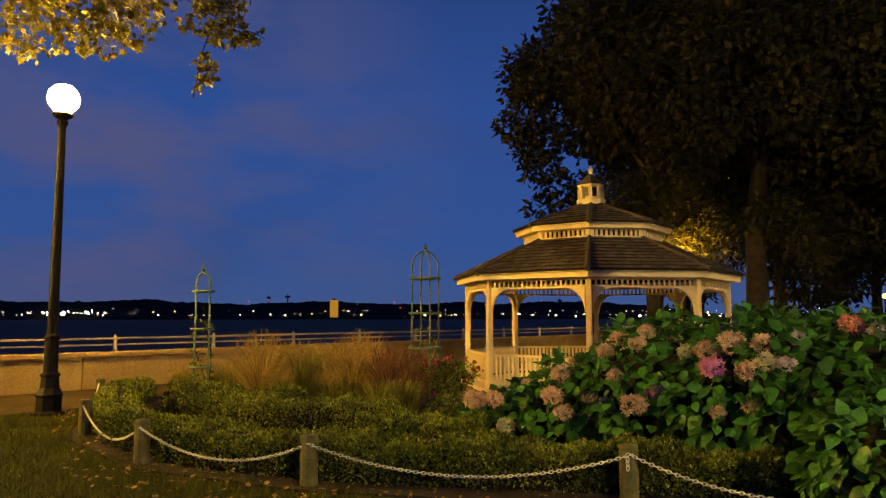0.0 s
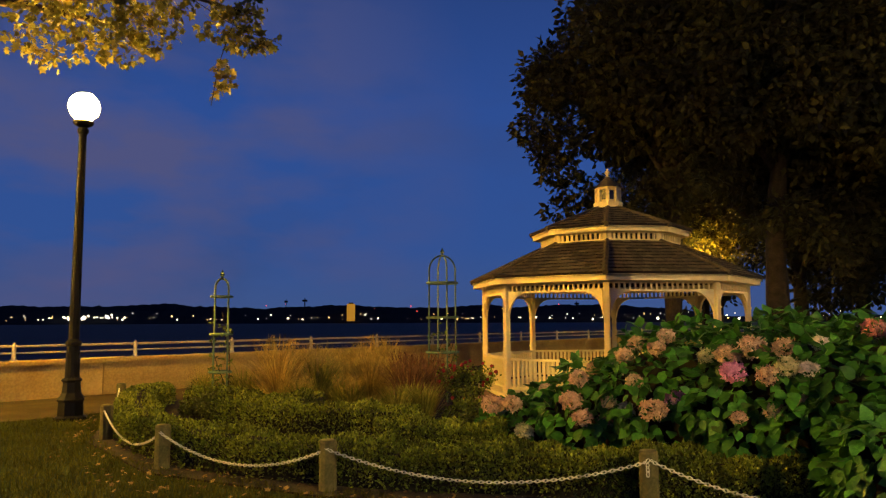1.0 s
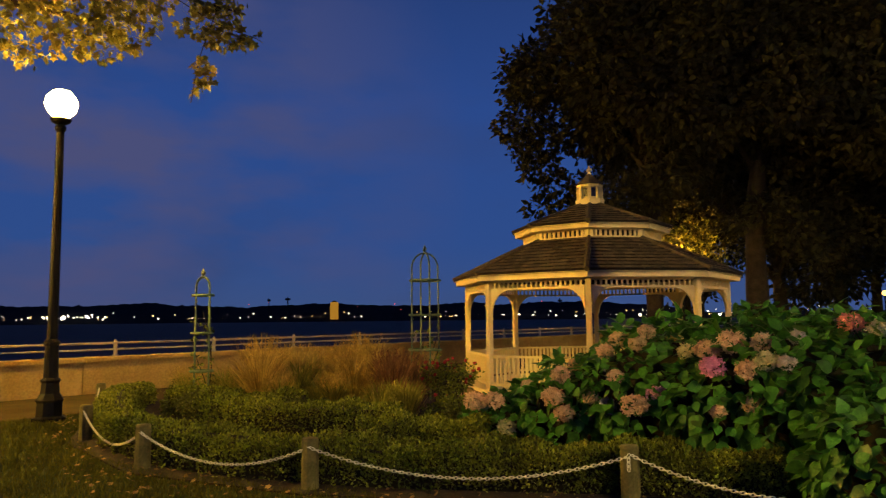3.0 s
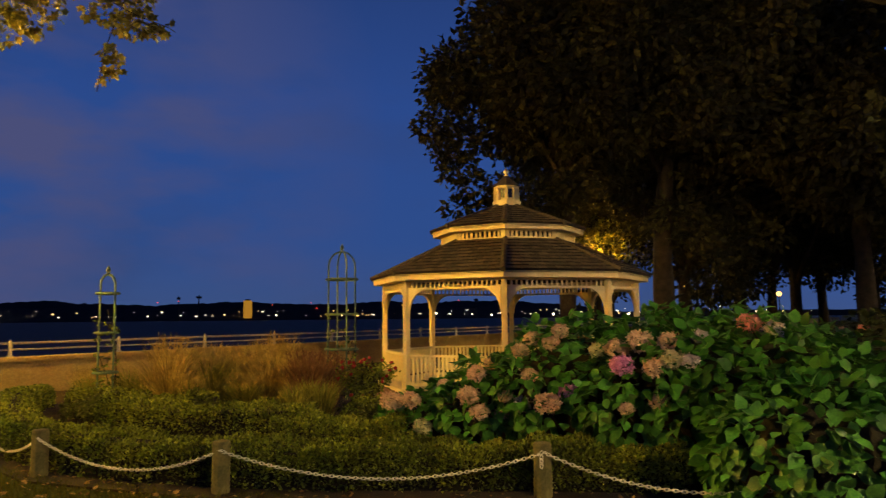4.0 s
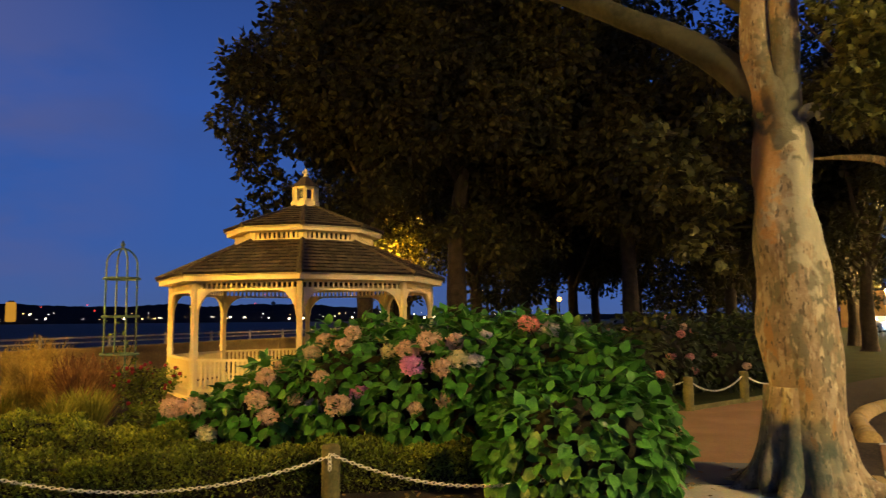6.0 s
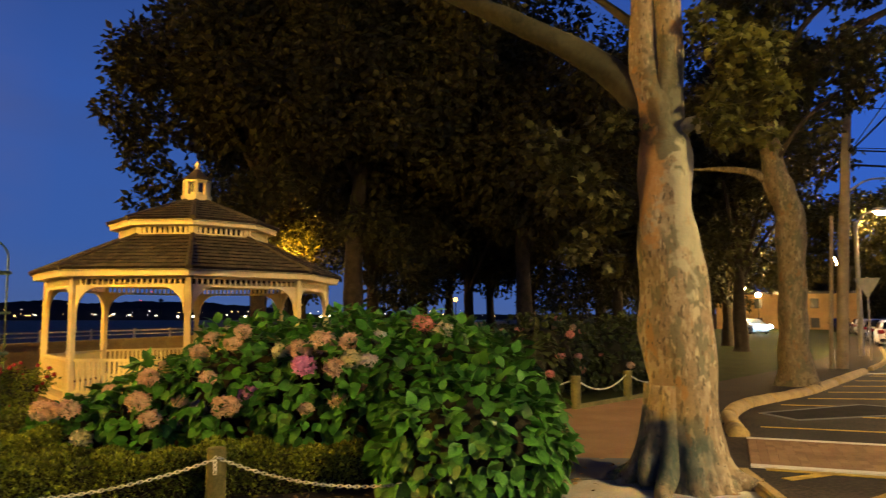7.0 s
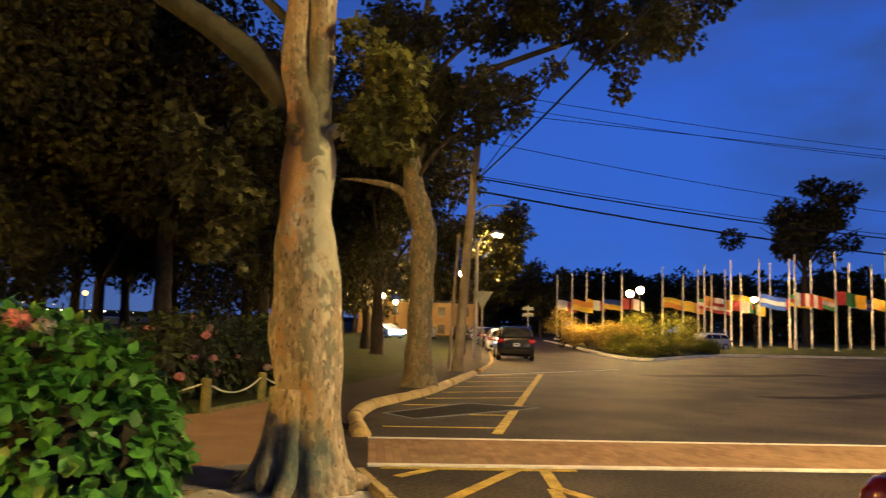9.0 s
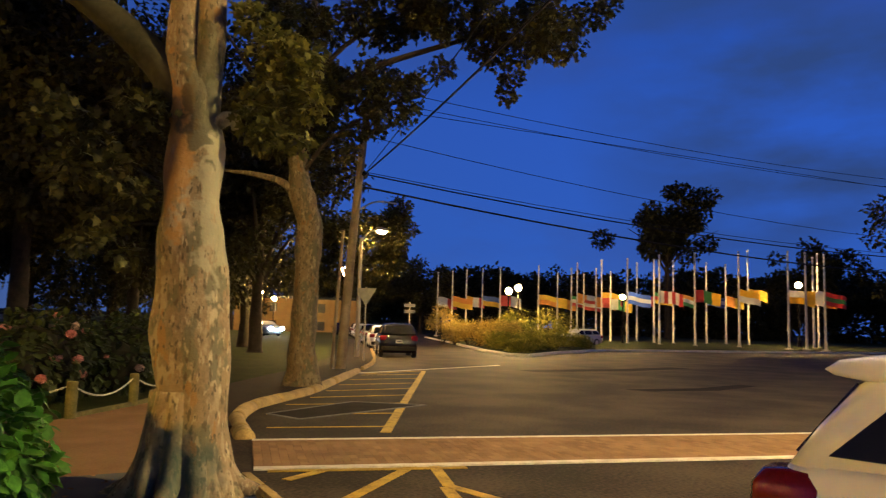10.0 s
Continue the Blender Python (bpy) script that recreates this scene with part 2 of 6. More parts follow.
CHAINM = surface("white_plastic_chain", (0.50, 0.48, 0.42), (0.68, 0.66, 0.60), scale=6, fine=60, rough=0.5, bump=0.05)
BARK = bark_mat(tone=0.98)
# the same bark without spots, darkened to tone down lamplight on the far tree
BARKTWO = bark_mat("plane_bark_clean_dimmed", 0.0, 0.46)
# olive bark, darkened further for limbs that the lamps leave in shade
LIMBBARK = surface("shaded_olive_limb_bark", (0.020, 0.021, 0.010), (0.054, 0.050, 0.025), scale=3, fine=18, rough=0.9, bump=0.5, depth=0.02)
# hydrangea leaves darkened to carry the shade under the plane tree
SHADEDBUSH = foliage("shaded_shrub_leaves", (0.018, 0.028, 0.008), (0.045, 0.060, 0.018), 0.2, 0.5)
DBARK = surface("dark_bark", (0.016, 0.012, 0.008), (0.042, 0.032, 0.022), scale=5, fine=25, rough=0.95, bump=0.9, depth=0.03)
HEDGE = foliage("box_leaves", (0.042, 0.070, 0.008), (0.235, 0.262, 0.030), 0.2, 0.40, 0.75)
BEDDING = foliage("bedding_leaves", (0.030, 0.045, 0.010), (0.110, 0.125, 0.026), 0.2, 0.5, 0.6)
# near-black shells: the shade deep inside the bushes is put into their colour
CORE = surface("inner_bush_shade", (0.008, 0.008, 0.004), (0.018, 0.016, 0.008), scale=6, fine=40, rough=1.0, bump=0.6, depth=0.03)
HYD = foliage("hydrangea_leaves", (0.018, 0.080, 0.012), (0.072, 0.208, 0.030), 0.20, 0.38, 0.5)
HYDO = surface("hydrangea_leaf", (0.018, 0.080, 0.012), (0.072, 0.208, 0.030), scale=8, fine=60, rough=0.40, bump=0.25, depth=0.004, pieces="object", spread=0.4)
DRYFL = foliage("faded_florets", (0.46, 0.28, 0.22), (0.66, 0.46, 0.38), 0.25, 0.8, 0.25)
CREAMFL = foliage("cream_florets", (0.42, 0.38, 0.24), (0.58, 0.54, 0.38), 0.25, 0.8, 0.2)
PINKFL = foliage("pink_florets", (0.55, 0.18, 0.46), (0.70, 0.32, 0.62), 0.25, 0.8, 0.2)
CORALFL = foliage("coral_florets", (0.60, 0.20, 0.22), (0.72, 0.32, 0.32), 0.25, 0.8, 0.2)
PALEFL = foliage("pale_lilac_florets", (0.46, 0.38, 0.44), (0.60, 0.52, 0.58), 0.25, 0.8, 0.2)
# leaves coloured near black to stand for crowns out of the lamplight
DARKLF = foliage("unlit_tree_leaves", (0.016, 0.018, 0.006), (0.044, 0.041, 0.015), 0.25, 0.55)
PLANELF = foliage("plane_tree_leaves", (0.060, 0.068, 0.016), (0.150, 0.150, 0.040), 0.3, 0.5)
# darker copy of the plane leaves, with the shade left of the trunk coloured in
PLANEDK = foliage("shaded_plane_tree_leaves", (0.034, 0.036, 0.010), (0.085, 0.082, 0.026), 0.25, 0.55)
# leaves coloured for dim lamplight, lighter than the near-black ones
MIDLF = foliage("dimly_lit_tree_leaves", (0.026, 0.028, 0.008), (0.066, 0.062, 0.022), 0.25, 0.55)
YELLF = foliage("turning_leaves", (0.085, 0.085, 0.018), (0.19, 0.165, 0.035), 0.35, 0.5)
STRAW = foliage("grass_straw", (0.21, 0.15, 0.036), (0.48, 0.35, 0.105), 0.3, 0.7)
GREENBL = foliage("grass_green", (0.115, 0.120, 0.018), (0.28, 0.26, 0.050), 0.25, 0.6)
REDBL = foliage("red_grass", (0.12, 0.060, 0.028), (0.23, 0.125, 0.060), 0.25, 0.7)
REDROSE = foliage("rose_red", (0.16, 0.018, 0.02), (0.30, 0.035, 0.035), 0.2, 0.6)
FAR = surface("far_trees", (0.010, 0.012, 0.016), (0.020, 0.022, 0.026), scale=0.02, fine=0.2, rough=1.0, bump=0.0)
WATER = water_mat()
WOODP = surface("utility_pole_wood", (0.12, 0.095, 0.065), (0.24, 0.20, 0.14), scale=3, fine=30, rough=0.9, bump=0.5)
WIRE = surface("cable_black", (0.006, 0.006, 0.006), (0.012, 0.012, 0.012), rough=0.6, bump=0)
ALU = surface("flagpole_white", (0.34, 0.32, 0.29), (0.50, 0.48, 0.44), scale=3, fine=30, rough=0.5)
GLASS = glass_mat()
CARWHITE = surface("car_paint_white", (0.76, 0.77, 0.78), (0.80, 0.81, 0.82), scale=1, fine=20, rough=0.18, bump=0, spec=0.5)
CARBLACK = surface("car_paint_black", (0.004, 0.005, 0.008), (0.007, 0.008, 0.012), scale=1, fine=20, rough=0.2, bump=0, spec=0.5)
CARSILVER = surface("car_paint_silver", (0.28, 0.29, 0.30), (0.36, 0.37, 0.38), scale=1, fine=20, rough=0.3, metal=0.5, bump=0)
RUBBER = surface("tyre_rubber", (0.008, 0.008, 0.008), (0.016, 0.016, 0.016), rough=0.85)
REDLENS = surface("tail_lamp_red", (0.11, 0.005, 0.005), (0.17, 0.008, 0.008), scale=12, fine=80, rough=0.12, bump=0.2, spec=0.6)
BRICKW = surface("building_wall", (0.20, 0.125, 0.050), (0.29, 0.19, 0.080), scale=1, fine=8, rough=0.9)
DARKWIN = surface("dark_window", (0.01, 0.01, 0.012), (0.02, 0.02, 0.022), rough=0.2, bump=0)
SIGNM = surface("sign_back", (0.16, 0.16, 0.16), (0.24, 0.24, 0.24), rough=0.5, metal=0.6, bump=0)
GLOBELAWN = glow("added_lamp_globe_lawn", SODIUM, LAMP_LAWN)
GLOBEDIM = glow("lamp_globe_in_trees", SODIUM, 650.0)
GLOBESEEN = glow("lamp_globe_distant", (1.0, 0.52, 0.10), 5.0)
GLOBE = glow("lamp_globe_sodium", SODIUM, LAMP_PROMENADE)
GLOBEFAR = glow("lamp_globe_far", (1.0, 0.62, 0.2), LAMP_FAR)
COBRA = glow("street_lamp_lens", PALE, LAMP_STREET)
TOWNL = glow("town_light_white", (1.0, 0.85, 0.62), 6.0)
TOWNO = glow("town_light_orange", (1.0, 0.6, 0.2), 4.0)
TOWNR = glow("town_light_red", (1.0, 0.05, 0.03), 3.0)
BLUEW = glow("headlight_blue_white", (0.45, 0.66, 1.0), 140.0)


# ---- building helpers ----
rng = np.random.default_rng(7)


def thing(name, m=Matrix(), label="", category="", group="", kind=""):
    e = new(name)
    e.empty_display_size = 0.2
    e.matrix_basis = m
    return tagged(e, label, category, group, kind)


def link_mesh(name, me, material, parent=None, label=""):
    if material and not me.materials:
        me.materials.append(material)
    ob = new(name, me)
    ob.parent = parent
    return tagged(ob, label)


def part(name, bm, material, parent=None, label="", smooth=False):
    me = bpy.data.meshes.new(name)
    bmesh.ops.recalc_face_normals(bm, faces=bm.faces)
    if smooth:
        for f in bm.faces:
            f.smooth = True
    bm.to_mesh(me)
    bm.free()
    return link_mesh(name, me, material, parent, label)


def raw_mesh(name, v, f, smooth=False):
    """A mesh from arrays of corners and of faces that all have the same count of corners."""
    me = bpy.data.meshes.new(name)
    v, f = np.asarray(v, np.float32), np.asarray(f, np.int32)
    k = f.shape[1]
    me.vertices.add(len(v))
    me.vertices.foreach_set("co", v.ravel())
    me.loops.add(f.size)
    me.loops.foreach_set("vertex_index", f.ravel())
    me.polygons.add(len(f))
    me.polygons.foreach_set("loop_start", np.arange(0, f.size, k, dtype=np.int32))
    me.polygons.foreach_set("loop_total", np.full(len(f), k, np.int32))
    if smooth:
        me.polygons.foreach_set("use_smooth", np.ones(len(f), bool))
    me.update(calc_edges=True)
    me.validate()
    return me


def unit(a):
    return a / np.maximum(np.linalg.norm(a, axis=-1, keepdims=True), 1e-9)


def scatter(name, tv, tf, p, d, up, size):
    """One mesh of many copies of a small shape: at p, its y along d, its z towards up, scaled by size."""
    tv, tf = np.asarray(tv, float), np.asarray(tf)
    d = unit(d)
    x = unit(np.cross(d, up))
    z = np.cross(x, d)
    s = np.broadcast_to(np.asarray(size, float).reshape(-1, 1, 1), (len(p), 1, 1))
    v = p[:, None] + s * (tv[None, :, :1] * x[:, None] + tv[None, :, 1:2] * d[:, None] + tv[None, :, 2:] * z[:, None])
    f = tf[None] + (np.arange(len(p)) * len(tv))[:, None, None]
    return raw_mesh(name, v.reshape(-1, 3), f.reshape(-1, tf.shape[1]))


LEAF_V, LEAF_F = ((0, 0, 0), (0.30, 0.45, 0.10), (0, 1, -0.05), (-0.30, 0.45, 0.10)), ((0, 1, 2), (0, 2, 3))
BROAD_V = ((0, 0, 0), (0.31, 0.22, 0.06), (0.37, 0.52, 0.04), (0.20, 0.82, -0.03), (0, 1.04, -0.14), (-0.20, 0.82, -0.03), (-0.37, 0.52, 0.04), (-0.31, 0.22, 0.06), (0, 0.30, -0.02), (0, 0.66, -0.03))
BROAD_F = ((0, 1, 8), (0, 8, 7), (1, 2, 8), (8, 6, 7), (2, 9, 8), (8, 9, 6), (2, 3, 9), (9, 5, 6), (3, 4, 9), (9, 4, 5))
LOBED_V = ((0, 0, 0), (0.42, 0.16, 0.05), (0.24, 0.36, 0.02), (0.50, 0.62, 0.0), (0.18, 0.66, 0.03), (0, 1.0, -0.08), (-0.18, 0.66, 0.03), (-0.50, 0.62, 0.0), (-0.24, 0.36, 0.02), (-0.42, 0.16, 0.05))
LOBED_F = ((0, 1, 2), (0, 2, 8), (0, 8, 9), (2, 3, 4), (2, 4, 6), (2, 6, 8), (8, 6, 7), (4, 5, 6))
STRIP_V = ((-0.012, 0, 0), (0.012, 0, 0), (-0.010, 0.45, 0.03), (0.010, 0.45, 0.03), (-0.006, 0.8, -0.05), (0.006, 0.8, -0.05), (-0.001, 1.0, -0.18), (0.001, 1.0, -0.18))
STRIP_F = ((0, 1, 3, 2), (2, 3, 5, 4), (4, 5, 7, 6))


def box(bm, c, s, rz=0.0, bevel=0.0):
    made = bmesh.ops.create_cube(bm, size=1.0)["verts"]
    bmesh.ops.scale(bm, vec=s, verts=made)
    if bevel:
        edges = list({e for v in made for e in v.link_edges})
        out = bmesh.ops.bevel(bm, geom=edges, offset=bevel, segments=2, affect="EDGES")
        made = list({v for f in out["faces"] for v in f.verts} | {v for v in made if v.is_valid})
    bmesh.ops.transform(bm, matrix=pose(*c, 0, 0, rz), verts=made)
    return made


def lathe(bm, profile, n=16, c=(0, 0, 0)):
    """Turns (radius, height) pairs round the upright line through c."""
    rings = []
    for r, z in profile:
        rings.append([bm.verts.new((c[0] + r * math.cos(2 * math.pi * i / n), c[1] + r * math.sin(2 * math.pi * i / n), c[2] + z)) for i in range(n)])
    for a, b in zip(rings, rings[1:]):
        for i in range(n):
            bm.faces.new((a[i], a[(i + 1) % n], b[(i + 1) % n], b[i]))
    bm.faces.new(rings[0][::-1])
    bm.faces.new(rings[-1])


def tube(bm, pts, radii, n=8, wobble=0.0, seed=0):
    """A round bar along points, with its own radius at each."""
    pts = [Vector(p) for p in pts]
    if isinstance(radii, (int, float)):
        radii = [radii] * len(pts)
    rings, side = [], None
    for i, (p, r) in enumerate(zip(pts, radii)):
        t = (pts[min(i + 1, len(pts) - 1)] - pts[max(i - 1, 0)]).normalized()
        if side is None:
            side = t.orthogonal().normalized()
        side = (side - t * side.dot(t)).normalized()
        other = t.cross(side)
        ring = []
        for k in range(n):
            a = 2 * math.pi * k / n
            o = side * math.cos(a) + other * math.sin(a)
            rr = r * (1 + wobble * noise.noise(p * 1.7 + o * 1.3 + Vector((seed, 0, 0))))
            ring.append(bm.verts.new(p + o * rr))
        rings.append(ring)
    for a, b in zip(rings, rings[1:]):
        for k in range(n):
            bm.faces.new((a[k], a[(k + 1) % n], b[(k + 1) % n], b[k]))
    bm.faces.new(rings[0][::-1])
    bm.faces.new(rings[-1])


def smooth_line(pts, n=6):
    """More points along a bent line (Catmull-Rom)."""
    p = [Vector(a) for a in pts]
    p = [p[0] * 2 - p[1]] + p + [p[-1] * 2 - p[-2]]
    out = []
    for i in range(1, len(p) - 2):
        for k in range(n):
            t = k / n
            out.append(0.5 * (2 * p[i] + (p[i + 1] - p[i - 1]) * t + (2 * p[i - 1] - 5 * p[i] + 4 * p[i + 1] - p[i + 2]) * t * t + (3 * p[i] - p[i - 1] - 3 * p[i + 1] + p[i + 2]) * t ** 3))
    return out + [p[-2]]


def prism(bm, outline, z0, z1):
    """An upright block over a plan outline."""
    a = [bm.verts.new((x, y, z0)) for x, y in outline]
    b = [bm.verts.new((x, y, z1)) for x, y in outline]
    bm.faces.new(a[::-1])
    bm.faces.new(b)
    for i in range(len(a)):
        j = (i + 1) % len(a)
        bm.faces.new((a[i], a[j], b[j], b[i]))


def slab(name, outline, z0, z1, material, parent=None):
    bm = bmesh.new()
    prism(bm, outline, z0, z1)
    return part(name, bm, material, parent)


def leaf_cloud(name, blobs, count, size, seed=1, shape=(LEAF_V, LEAF_F), droop=0.3):
    """Leaves in uneven clumps. blobs: x, y, z, radius and flattening."""
    g = np.random.default_rng(seed)
    blobs = np.asarray(blobs, float)
    w = blobs[:, 3] ** 2
    k = g.choice(len(blobs), count, p=w / w.sum())
    d = unit(g.normal(size=(count, 3)))
    r = blobs[k, 3] * (0.35 + 0.65 * g.random(count) ** 0.6) * (1 + 0.25 * np.sin(7 * d[:, 0] + k) * np.cos(5 * d[:, 1] - k))
    p = blobs[k, :3] + d * r[:, None] * np.array([1, 1, 0.8])
    way = unit(d + 0.8 * g.normal(size=(count, 3)) + np.array([0, 0, -droop]))
    up = unit(g.normal(size=(count, 3)) * 0.6 + d * 0.5 + np.array([0, 0, 0.7]))
    return scatter(name, *shape, p, way, up, size * (0.6 + 0.8 * g.random(count)))


def crown_blobs(c, r, n, small, seed):
    """Clump centres spread through an uneven crown about c with radii r."""
    g = np.random.default_rng(seed)
    d = unit(g.normal(size=(n, 3)))
    q = g.random(n) ** 0.4 * (0.86 + 0.24 * np.sin(4 * d[:, 0] + 3 * d[:, 2] + seed))
    p = np.array(c) + d * q[:, None] * np.array(r)
    return np.column_stack([p, small * (0.7 + 0.7 * g.random(n))])


def tree(name, base, trunk_r, fork_z, crown_c, crown_r, leaves, leaf, material, bark, seed, label, group="", n_blobs=40, small=1.2, limbs=7, low=()):
    """A tapered trunk, limbs that reach into the crown, and a crown of clumps."""
    g = random.Random(seed)
    t = thing(name, pose(*base, 0), label, "tree", group)
    c = Vector(crown_c) - Vector((*base, 0))
    bm = bmesh.new()
    pts = [(0, 0, -0.1), (0.02, 0, 0.25), (0.05 * g.uniform(-1, 1), 0.05 * g.uniform(-1, 1), fork_z * 0.5), (c.x * 0.1, c.y * 0.1, fork_z), (c.x * 0.7, c.y * 0.7, c.z)]
    rad = [trunk_r * 1.5, trunk_r * 1.15, trunk_r, trunk_r * 0.85, trunk_r * 0.3]
    line = smooth_line(pts, 5)
    tube(bm, line, np.interp(np.linspace(0, 4, len(line)), range(5), rad).tolist(), 14, 0.2, seed)
    part("trunk", bm, bark, t, smooth=True)
    for i in range(limbs):
        a = 2 * math.pi * (i + g.random()) / limbs
        e = c + Vector((math.cos(a) * crown_r[0], math.sin(a) * crown_r[1], g.uniform(-0.5, 0.5) * crown_r[2])) * 0.75
        s = Vector((c.x * 0.1, c.y * 0.1, fork_z * g.uniform(0.9, 1.3)))
        m = s.lerp(e, 0.5) + Vector((0, 0, 0.12 * (e - s).length))
        bm = bmesh.new()
        line = smooth_line((s, m, e), 5)
        tube(bm, line, np.linspace(trunk_r * 0.45, trunk_r * 0.07, len(line)).tolist(), 8, 0.2, seed + i)
        part("limb", bm, bark, t, smooth=True)
    blobs = crown_blobs(c, crown_r, n_blobs, small, seed)
    if low:
        blobs = np.concatenate([blobs, np.array(low) - np.array((*base, 0, 0))])
    link_mesh("crown", leaf_cloud("crown", blobs, leaves, leaf, seed), material, t)
    return t


# ---- ground, shore and paving ----
U, N = Vector((0.643, 0.766)), Vector((-0.766, 0.643))
SHORE = 16.75


def along(a, d):
    """The plan point a metres along the sea wall and d metres out towards the water."""
    p = U * a + N * d
    return (p.x, p.y)


def ground():
    g = tagged(slab("ground", [along(-900, SHORE), along(-900, -1500), along(1800, -1500), along(1800, SHORE)], -3.0, 0.0, GRASS), "dark park lawn with worn patches", "ground", kind="structure")
    tagged(slab("water", [along(-3000, SHORE + 0.3), along(5000, SHORE + 0.3), along(5000, 4000), along(-3000, 4000)], -4.0, -2.2, WATER), "dark choppy bay water at dusk", "water", kind="structure")
    tagged(slab("promenade_paving", [along(-60, 13.4), along(160, 13.4), along(160, SHORE), along(-60, SHORE)], -0.2, 0.012, PROMENADE), "brick paved waterside promenade", "pavement", kind="structure")
    tagged(slab("garden_bed", [(-6.45, 13.8), (-5.0, 9.95), (-3.38, 8.0), (-1.32, 6.95), (1.5, 6.35), (3.6, 5.6), (5.0, 5.7), (5.3, 7.0), (4.6, 11.0), (2.2, 14.2), (0.4, 15.0), (-2.6, 17.0), (-5.5, 16.5)], -0.2, 0.02, SOIL), "dark mulch garden bed", "garden bed", kind="structure")
    tagged(slab("brick_path", [(5.15, 7.0), (6.3, 6.2), (8.8, 7.3), (9.3, 8.6), (11.5, 9.6), (10.9, 10.9), (8.4, 10.2), (7.6, 11.2), (8.0, 17.0), (6.9, 20.5), (1.0, 22.0), (0.3, 15.3), (2.4, 14.4), (4.8, 11.0)], -0.2, 0.016, PAVING), "worn reddish brick garden path", "path", kind="structure")
    tagged(slab("stone_band", [(3.9, 7.4), (5.2, 6.95), (6.35, 6.15), (5.6, 5.35), (4.5, 6.05), (3.6, 6.5)], -0.2, 0.024, SLATE), "dark blue-grey stone paving band", "paving", kind="structure")
    tagged(slab("sidewalk", [(5.6, 5.34), (6.45, 5.05), (5.0, 3.2), (1.0, -1.9), (-3.0, -7.0), (-4.8, -5.6), (1.2, 2.4), (3.55, 6.45), (4.5, 6.03)], -0.2, 0.020, CONCRETE), "tan concrete sidewalk with leaf litter", "pavement", kind="structure")
    kerb_in = [(8.85, 6.95), (9.95, 8.05), (11.3, 8.85), (12.5, 9.22), (14.45, 9.75), (16.95, 10.75), (21.2, 12.5), (27.7, 15.5), (60.0, 34.5)]
    tagged(slab("pavement", kerb_in + [(59, 36), (27.0, 17.3), (20.5, 14.3), (15.0, 12.2), (11.6, 11.0), (11.4, 9.65), (9.3, 8.65)], -0.2, 0.09, SOIL), "bare earth and worn concrete verge", "pavement", kind="structure")
    road = [(6.42, 5.16), (7.6, 7.0), (8.6, 7.1), (9.95, 8.0), (11.3, 8.8), (12.5, 9.15), (14.45, 9.7), (16.95, 10.7), (21.2, 12.45), (27.7, 15.45), (110, 62), (115, 52), (80, 37.8), (39.5, 13.6), (46, 12.5), (55.6, 11.4), (62, 6.5), (69, 1.0), (88, -12), (70, -60), (-20, -60), (-28, -38)]
    tagged(slab("road", road, -0.2, 0.004, ASPHALT), "patched dark asphalt street", "road", kind="structure")
    return g


def kerb(name, pts, label, material, w=0.15, h=0.11):
    """A kerb of separate stones along a line."""
    t = thing(name, label=label, category="kerb", kind="structure")
    line = smooth_line([(x, y, 0) for x, y in pts], 3)
    for a, b in zip(line, line[1:]):
        d = b - a
        bm = bmesh.new()
        box(bm, (0, 0, 0), (d.length + 0.015, w, h + 0.2), 0, 0.03)
        s = part("stone", bm, material, t)
        c = (a + b) / 2
        s.matrix_basis = pose(c.x, c.y, h / 2 - 0.1, 0, 0, math.degrees(math.atan2(d.y, d.x)))


def rolled_kerb(name, pts, label, material, w, h):
    """A poured kerb with a rounded back, in lengths of a few metres."""
    t = thing(name, label=label, category="kerb", kind="structure")
    line = smooth_line([(x, y, 0) for x, y in pts], 6)
    prof = [(-0.5, -0.15)] + [(0.5 * -math.cos(a), h * (0.25 + 0.75 * math.sin(a))) for a in np.linspace(0.05, math.pi - 0.05, 9)] + [(0.5, -0.15)]
    for k in range(0, len(line) - 1, 6):
        seg = line[k:k + 7]
        bm = bmesh.new()
        rings = []
        for i, p in enumerate(seg):
            q = k + i
            d = (line[min(q + 1, len(line) - 1)] - line[max(q - 1, 0)]).normalized()
            side = Vector((-d.y, d.x, 0))
            wear = 1 + 0.10 * noise.noise(p * 1.7)
            rings.append([bm.verts.new(p + side * (x * w * wear) + Vector((0, 0, z * wear))) for x, z in prof])
        for a, b in zip(rings, rings[1:]):
            for j in range(len(prof) - 1):
                bm.faces.new((a[j], a[j + 1], b[j + 1], b[j]))
        bm.faces.new(rings[0])
        bm.faces.new(rings[-1][::-1])
        part("kerb_length", bm, material, t, smooth=True)


